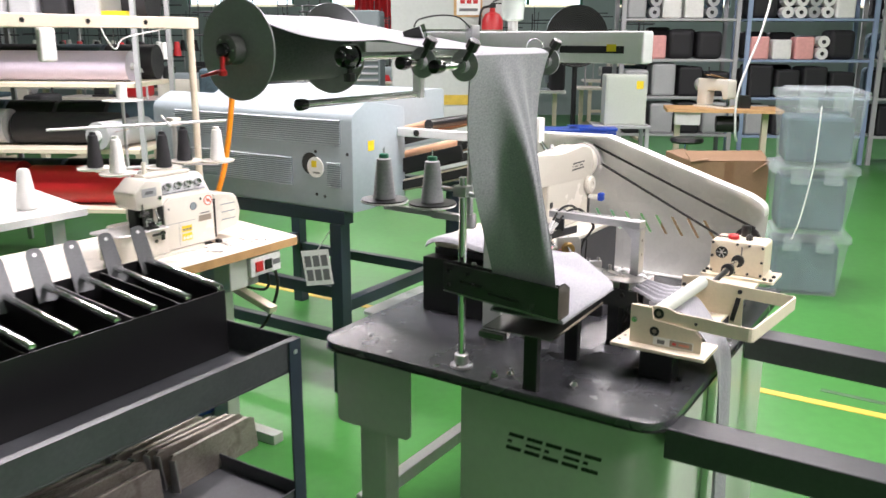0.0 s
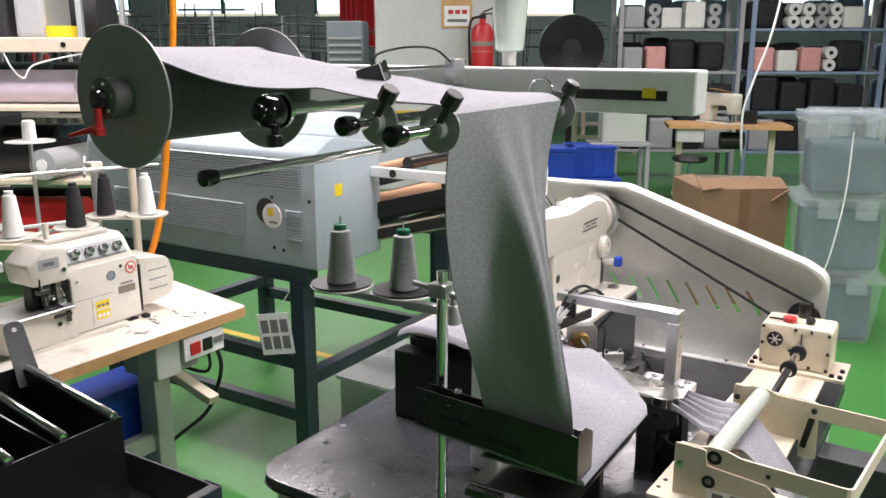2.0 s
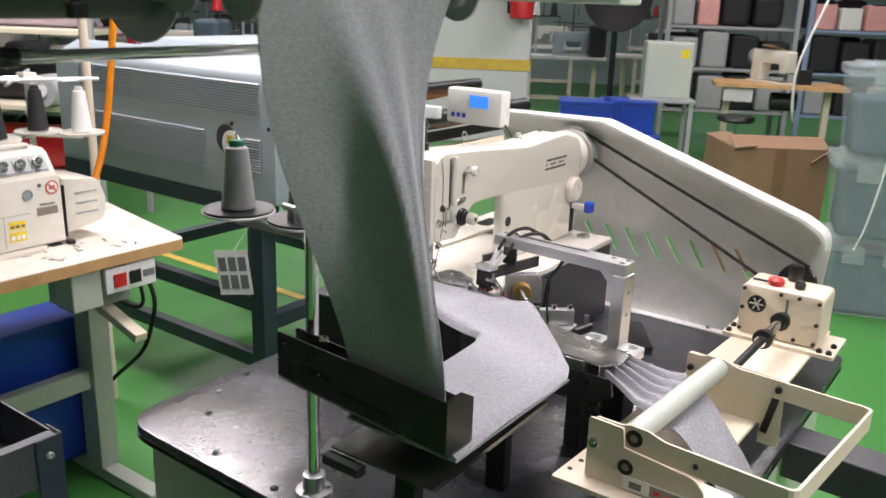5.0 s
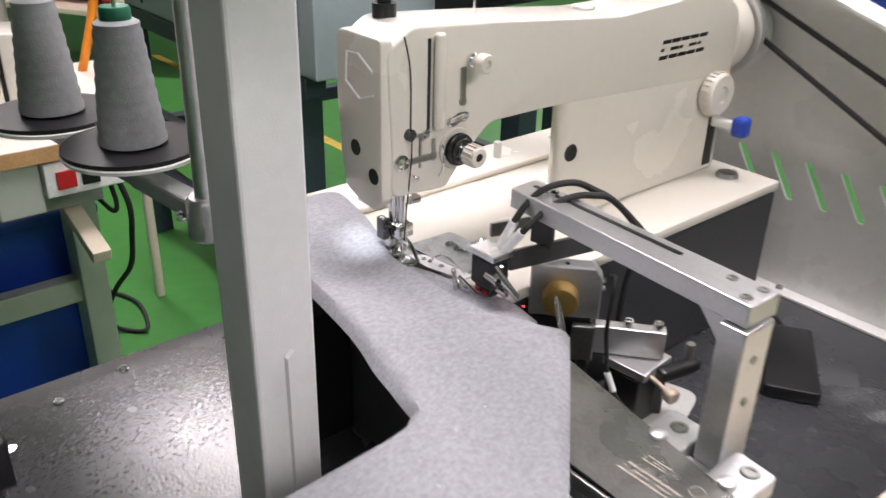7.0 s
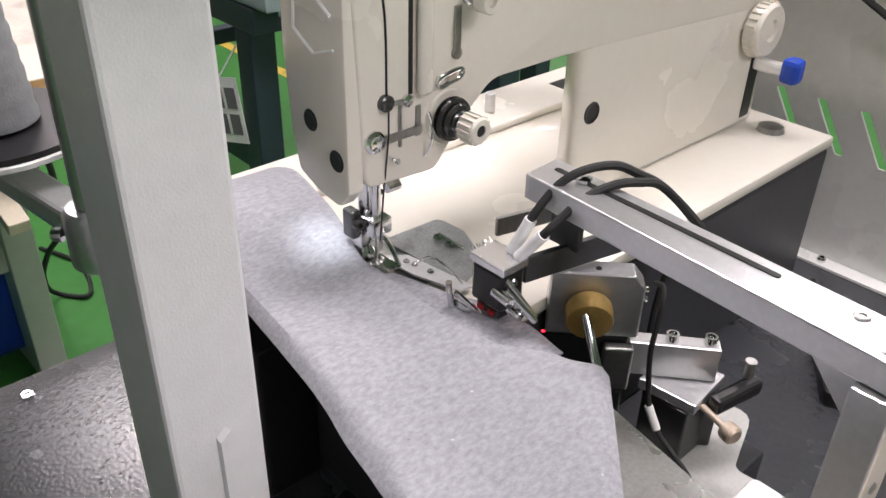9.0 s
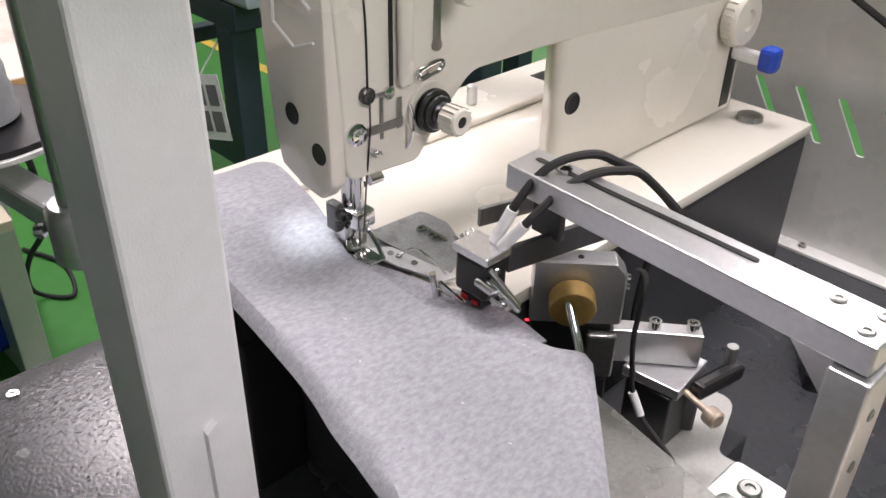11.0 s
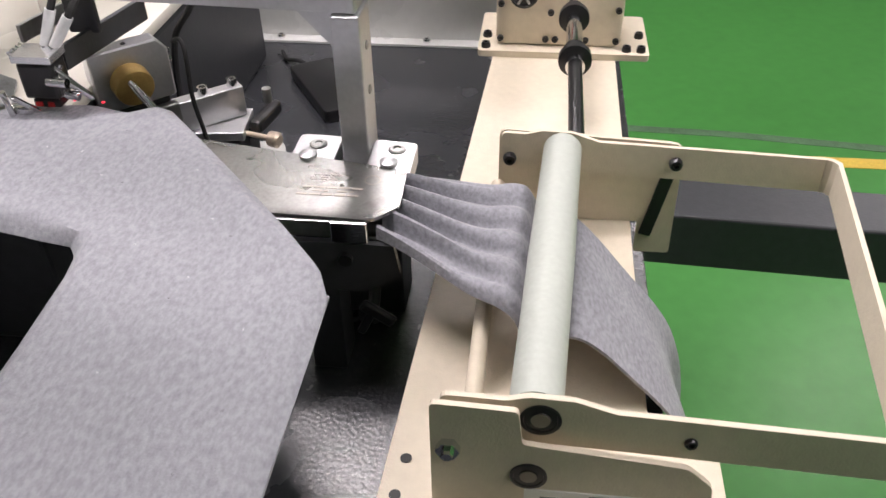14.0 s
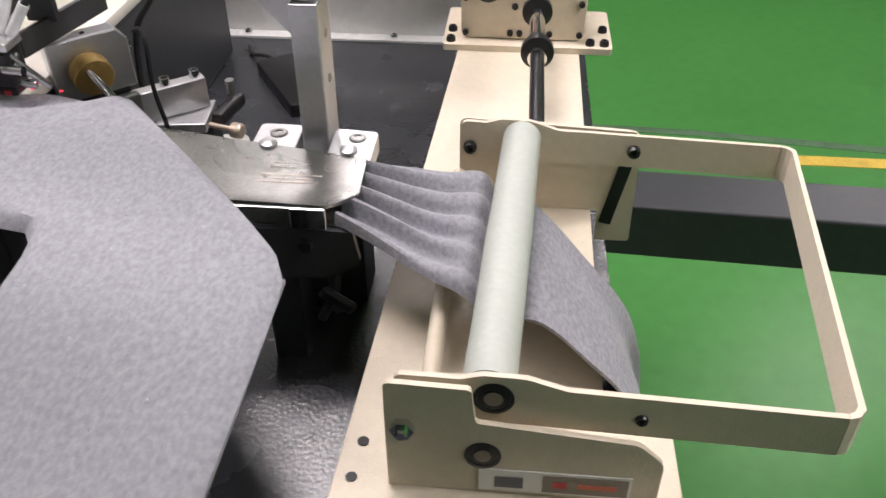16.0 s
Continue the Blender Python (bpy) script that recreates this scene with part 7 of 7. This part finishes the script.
# fire extinguisher, notice and fan at the column
FE = W @ pose(0.39, 10.47, 1.26)
fe = thing("fire_extinguisher", (0, 0, 0), "red fire extinguisher with a black hose hung on the column", "fire extinguisher", fr=FE)
part("cylinder", lathe([(0.10, 0), (0.115, 0.012), (0.115, 0.40), (0.08, 0.47), (0.03, 0.49), (0.03, 0.53)], (0, 0, 0), (0, 0, 1), 28), M_RED, fe, smooth=True)
part("valve", join(box(-0.035, 0.035, -0.03, 0.03, 0.531, 0.57, 0.005), turned(box(-0.02, 0.13, -0.012, 0.012, -0.008, 0.008, 0.003), pose(0.02, 0, 0.60, 0, -22, 0)), box(-0.02, 0.10, -0.012, 0.012, 0.5705, 0.585, 0.003)), M_BLACK, fe)
part("hose", tube([(-0.03, -0.01, 0.55), (-0.11, -0.02, 0.52), (-0.135, -0.03, 0.40), (-0.13, -0.03, 0.18), (-0.125, -0.03, 0.05)], 0.013, 8), M_BLACK, fe)
part("label_band", lathe([(0.1155, 0), (0.1165, 0.0), (0.1165, 0.045), (0.1155, 0.045)], (0, 0, 0.26), (0, 0, 1), 28), M_PLATE, fe, "brown printed band")
part("print_bar", lathe([(0.1155, 0), (0.1165, 0.0), (0.1165, 0.015), (0.1155, 0.015)], (0, 0, 0.20), (0, 0, 1), 28), M_WARN, fe)
part("bracket", box(-0.05, 0.05, 0.112, 0.129, 0.1, 0.4), M_RACK, fe)
nb = thing("notice_board", (0.1, 10.59, 1.6), "ochre board with a white safety notice", "notice board", fr=W)
part("board", box(-0.03, 0.28, 10.59, 10.5985, 1.70, 2.3), M_WOOD, nb)
nt_ = part("notice", box(0.0, 0.26, 10.584, 10.5895, 1.72, 1.92), M_PAPER, nb)
for k in range(3):
    part("print_bar", box(0.04 + k * 0.07, 0.09 + k * 0.07, 10.582, 10.5835, 1.84, 1.88), M_RED, nt_)
part("print_bar", box(0.03, 0.23, 10.582, 10.5835, 1.76, 1.79), M_INK, nt_)
tagged(setting("column_band", box(-0.726, 0.506, 10.594, 10.5995, 0.75, 0.86), M_LINE, "yellow band painted round the column"), category="trim")
fn = thing("floor_fan", (1.35, 11.0, 0), "black industrial floor fan", "fan", fr=W)
part("stand", cyl((1.35, 11.0, 0.05), (1.35, 11.0, 1.3), 0.03), M_BLACK, fn)
part("base", lathe([(0.25, 0), (0.25, 0.03), (0.05, 0.06)], (1.35, 11.0, 0.0), (0, 0, 1), 24), M_BLACK, fn)
for rr in (0.33, 0.31, 0.29, 0.27, 0.25, 0.23, 0.21, 0.19, 0.17, 0.15, 0.13, 0.11):
    part("cage_ring", tube([(1.35 + rr * math.cos(a * math.pi / 9), 10.9, 1.5 + rr * math.sin(a * math.pi / 9)) for a in range(19)], 0.006, 6), M_BLACK, fn)
for k in range(3):
    a = k * 2.094
    part("blade", plate([(1.35, 1.5), (1.35 + 0.3 * math.cos(a), 1.5 + 0.3 * math.sin(a)), (1.35 + 0.28 * math.cos(a + 0.9), 1.5 + 0.28 * math.sin(a + 0.9))], "y", 10.94, 10.946), M_DARK, fn)
for k in range(20):
    a = k * math.pi / 10
    part("cage_wire", cyl((1.35 + 0.09 * math.cos(a), 10.905, 1.5 + 0.09 * math.sin(a)), (1.35 + 0.33 * math.cos(a), 10.905, 1.5 + 0.33 * math.sin(a)), 0.005, n=6), M_BLACK, fn)
part("shroud", lathe([(0.335, 0), (0.345, 0.0), (0.345, 0.16), (0.335, 0.16)], (1.35, 10.91, 1.5), (0, 1, 0), 36), M_BLACK, fn, smooth=True)
part("motor", cyl((1.35, 10.95, 1.5), (1.35, 11.12, 1.5), 0.09), M_BLACK, fn)

# louvred air cooler left of the column
ac = thing("air_cooler", (-1.2, 11.0, 0), "grey air cooler with dark louvres", "air cooler", fr=W)
part("body", box(-1.28, -0.88, 10.9, 11.4, 0.4, 1.78, 0.02), M_VENT, ac)
for k in range(9):
    part("louvre", turned(box(-1.25, -0.91, -0.02, 0.02, -0.004, 0.004), pose(0, 10.885, 1.0 + k * 0.075, 30)), M_RACK, ac)
for x in (-1.24, -0.92):
    part("leg", box(x - 0.02, x + 0.02, 11.1, 11.15, 0, 0.3995), M_RACK, ac)


# rows of far sewing stations with thread racks
def station(x, y, rz, seed):
    g = random.Random(seed)
    far_table(x, y, rz, 1.1, 0.55, M_WOODTOP if seed % 2 else M_WHITE, "pale sewing table in the far rows", False)
    far_machine(x + 0.1, y, 0.7705, rz + g.choice([0, 180]), "industrial sewing machine in the far rows", g.choice([M_MACH, M_DARK, M_DARK, M_GREYBOX]))
    t = thing("thread_rack", (x - 0.35, y + 0.2, 0.77), "thin steel thread rack with cones", "thread rack", group="far thread racks", fr=W)
    part("pole", cyl((x - 0.35, y + 0.2, 0.7705), (x - 0.35, y + 0.2, 1.85), 0.012, n=8), M_RACK, t)
    part("pole", cyl((x + 0.42, y + 0.22, 0.7705), (x + 0.42, y + 0.22, 1.7 + g.uniform(0, 0.25)), 0.012, n=8), M_DARK, t)
    for z in (1.25, 1.62, 1.84):
        part("cross_arm", cyl((x - 0.65, y + 0.2, z), (x - 0.05, y + 0.2, z), 0.009, n=8), M_DARK, t)
        part("cross_arm", cyl((x + 0.15 + g.uniform(-0.1, 0.1), y + 0.22, z - 0.12), (x + 0.66, y + 0.22, z - 0.12 + g.uniform(-0.03, 0.03)), 0.009, n=8), M_DARK, t)
    for k in range(4):
        a = x - 0.6 + 0.35 * k + g.uniform(-0.05, 0.05)
        part("guide_wire", cyl((a, y + 0.2, 1.25), (a + g.uniform(-0.04, 0.04), y + 0.2, 1.9), 0.006, n=6), M_DARK, t)
    for k in range(3):
        part("cone", lathe([(0.05, 0), (0.03, 0.16), (0.02, 0.165)], (x - 0.58 + k * 0.22, y + 0.2, 1.26), (0, 0, 1), 14), g.choice([M_THREADW, M_THREADK, M_THREADK, M_RED]), t)
    b = thing("folded_garment", (x + 0.3, y, 0.77), "dark folded garment lying on a sewing table", "garment", group="folded garments", fr=W)
    part("folded_cloth", bevelled(box(x + 0.32, x + 0.54, y - 0.2, y + 0.2, 0.7705, 0.7705 + g.uniform(0.15, 0.45)), 0.04, 3), g.choice([M_THREADK, M_THREADK, M_TOTEFILL, M_RED]), b)


k = 0
for y in (9.2, 11.0, 13.2, 15.4):
    for x in (-6.2, -4.7, -3.2, -1.7):
        station(x + 0.2 * (k % 3), y + 0.15 * ((k * 7) % 3), -6, k)
        k += 1
for x, y in ((0.9, 13.2), (2.2, 14.0), (0.7, 15.6), (2.6, 16.2)):
    station(x, y, 0, k)
    k += 1
rc = thing("red_curtain", (-2.6, 17.0, 1.6), "red cloth hanging by the window", "cloth", fr=W)
part("cloth", sheet(lambda u, v: (-2.0 + 0.75 * u, 16.6 + 0.04 * math.sin(u * 30), 1.5 + 1.7 * v), 40, 2, 0.004), M_RED, rc)
part("rail", cyl((-2.2, 16.6, 3.2), (-1.0, 16.6, 3.2), 0.012), M_RACK, rc)
for x in (-2.15, -1.05):
    part("hanger", cyl((x, 16.6, 3.2), (x, 16.6, 3.4), 0.008), M_RACK, rc)

# shelves with fabric rolls on the west side
sh = thing("fabric_shelf", (-2.4, 6.6, 0), "cream steel shelf loaded with fabric rolls", "shelf", fr=W)
for x in (-1.93, -3.1, -4.3):
    for y in (6.5, 7.1):
        part("upright", box(x - 0.016, x + 0.016, y - 0.016, y + 0.016, 0, 2.4, 0.003), M_RACK, sh)
for z in (0.36, 0.76, 1.19, 1.57):
    part("shelf_board", box(-4.3, -1.955, 6.48, 7.12, z - 0.03, z, 0.003), M_CREAM, sh)
for k, (z, x0, x1, r, m, y) in enumerate(((1.19, -3.4, -2.06, 0.10, M_LILAC, 6.72), (1.19, -4.2, -3.0, 0.09, M_RACK, 6.95), (0.76, -2.9, -2.15, 0.11, M_THREADK, 6.75), (0.76, -4.1, -2.95, 0.12, M_RACK, 6.75), (0.76, -3.3, -2.2, 0.1, M_RACK, 6.98), (0.36, -2.8, -2.1, 0.13, M_RED, 6.7), (0.36, -3.6, -2.9, 0.14, M_RED, 6.75), (1.19, -2.8, -2.1, 0.07, M_LILAC, 6.95))):
    f = thing("fabric_roll", ((x0 + x1) / 2, y, z), "roll of fabric lying on a steel shelf", "fabric roll", group="shelf rolls", fr=W)
    part("wound_cloth", cyl((x0, y, z + r + 0.001), (x1, y, z + r + 0.001), r, n=28), m, f, smooth=True)
    part("core", cyl((x0 - 0.03, y, z + r + 0.001), (x1 + 0.03, y, z + r + 0.001), 0.022, n=14), M_PAPER, f)
for z, h in ((0.36, 0.13), (0.76, 0.14), (1.19, 0.12), (1.57, 0.16)):
    for k in range(6):
        a = -4.2 + k * 0.37
        solid("dark_bolt", cyl((a + 0.01, 7.04, z + h + 0.001), (a + 0.35, 7.04, z + h + 0.001), h, n=24), M_THREADK if (k + int(z * 10)) % 3 else M_TOTEFILL, "dark bolt of cloth at the back of a shelf", "fabric roll", group="dark bolts", fr=W, smooth=True)
er = thing("end_roll", (-2.1, 6.6, 0.76), "pale fabric roll with a white core facing the aisle", "fabric roll", fr=W)
part("wound_cloth", cyl((-2.2, 6.42, 0.855), (-2.05, 7.05, 0.855), 0.09, n=28), M_RACK, er, smooth=True)
part("core", cyl((-2.2025, 6.41, 0.855), (-2.195, 6.45, 0.855), 0.035, n=18), M_PAPER, er)
for k, (x, m) in enumerate(((-2.25, M_RACK), (-2.47, M_THREADK), (-2.68, M_RACK), (-2.9, M_RACK))):
    solid("film_pack", bevelled(box(x - 0.09, x + 0.09, 6.55, 6.9, 1.571, 1.86), 0.03, 3), m, "film-wrapped dark pack on the top shelf", "pack", group="shelf packs", fr=W)
solid("yellow_tape", lathe([(0.05, 0), (0.09, 0), (0.09, 0.07), (0.05, 0.07)], (-2.06, 6.55, 1.571), (0, 0, 1), 24), M_YELLOW, "roll of wide yellow tape", "tape", fr=W)

# second cutting table with white cones and its lamp rail
wt = thing("white_table", (-2.5, -0.1, 0), "white worktable with pale cones and cloth", "table")
part("tabletop", plate(rounded([(-3.3, -0.9), (-2.0, -0.9), (-2.0, 0.05), (-3.3, 0.35)], 0.02, 3), "z", 0.75, 0.78), M_WHITE, wt)
for x, y in ((-3.2, -0.8), (-2.1, -0.8), (-2.1, -0.05), (-3.2, 0.2)):
    part("leg", box(x - 0.03, x + 0.03, y - 0.03, y + 0.03, 0, 0.7495, 0.003), M_PANEL, wt)
for k, (x, y, m) in enumerate(((-2.2, -0.1, M_THREADW), (-2.35, -0.4, M_THREADW), (-2.15, -0.45, M_THREADW), (-2.5, -0.15, M_THREADK))):
    solid("thread_cone", lathe([(0.04, 0), (0.045, 0.01), (0.025, 0.16), (0.015, 0.17)], (x, y, 0.781), (0, 0, 1), 20), m, "thread cone standing on the white table", "thread cone", group="table cones", smooth=True)
lr = thing("lamp_rail", (-1.6, 0.3, 0), "cream lamp rail on a steel pole over the sewing tables", "lamp rail")
part("pole", cyl((-1.62, 0.33, 0.0), (-1.62, 0.33, 1.56), 0.014), M_CREAM, lr)
part("rail", box(-1.64, -1.60, -0.60, 0.36, 1.515, 1.56, 0.004), M_CREAM, lr)
for y in (-0.40, -0.15, 0.1):
    part("bolt", screw(-1.60, y, 1.538, 0.009, 0.004, (1, 0, 0)), M_BLACK, lr)
part("socket", box(-1.60, -1.57, -0.36, -0.30, 1.40, 1.514, 0.008), M_WHITE, lr)
part("wire", tube([(-1.6, -0.1, 1.515), (-1.58, -0.09, 1.47), (-1.59, -0.05, 1.44), (-1.6, 0.0, 1.48), (-1.61, 0.2, 1.515)], 0.003, 6), M_PAPER, lr)
solid("power_cable", tube([(3.30, 10.0, 3.38), (3.20, 9.95, 2.2), (3.08, 9.87, 1.6), (2.94, 9.82, 1.2), (2.86, 9.80, 0.9), (2.88, 9.82, 0.55), (2.94, 9.95, 0.45)], 0.012, 8), M_PAPER, "white cable hanging from the ceiling to the table", "cable", fr=W, smooth=True)


def on_felt(s, v):
    """The pose of a fleck s metres along the felt, from the top rod to the needle."""
    fn, u = (hanging, s / 0.58) if s < 0.57 else (lap, min(1.0, max(0.0, (s - 0.58) / 0.8)))
    u = min(0.985, max(0.002, u))
    a, b, c = Vector(fn(u, v)), Vector(fn(u + 0.004, v)), Vector(fn(u, v + 0.01))
    n = (b - a).cross(c - a).normalized()
    if fn is lap and n.z < 0 or fn is hanging and n.y > 0:
        n = -n
    return S @ Matrix.Translation(a + n * 0.0015) @ n.to_track_quat("Z", "Y").to_matrix().to_4x4()


def motions():
    """The puller, the roll and the needle run while the felt is drawn through."""
    for th in (roller, shaft):
        m0 = th.matrix_world.copy()
        walk(th, [(i * 0.25, m0 @ pose(0, 0, 0, 0, -40.0 * i, 0)) for i in range(65)])
    r0 = ROLL.matrix_world.copy()
    walk(ROLL, [(i * 1.0, r0 @ pose(0, 0, 0, 0, 24.0 * i, 0)) for i in range(17)])
    for th in (needle_bar, needle):
        walk(th, [(i * 0.1, pose(0, 0, 0.007 * (1 + math.cos(i * 2.2)))) for i in range(161)])
    walk(hand_wheel, [(i * 0.1, wheel_pose @ pose(0, 0, 0, 0, 62.0 * i, 0) @ wheel_pose.inverted()) for i in range(161)])
    for ob, s0, v in FLECKS:
        walk(ob, [(i * 0.5, on_felt(s0 + 0.0225 * i, v)) for i in range(33)])


motions()
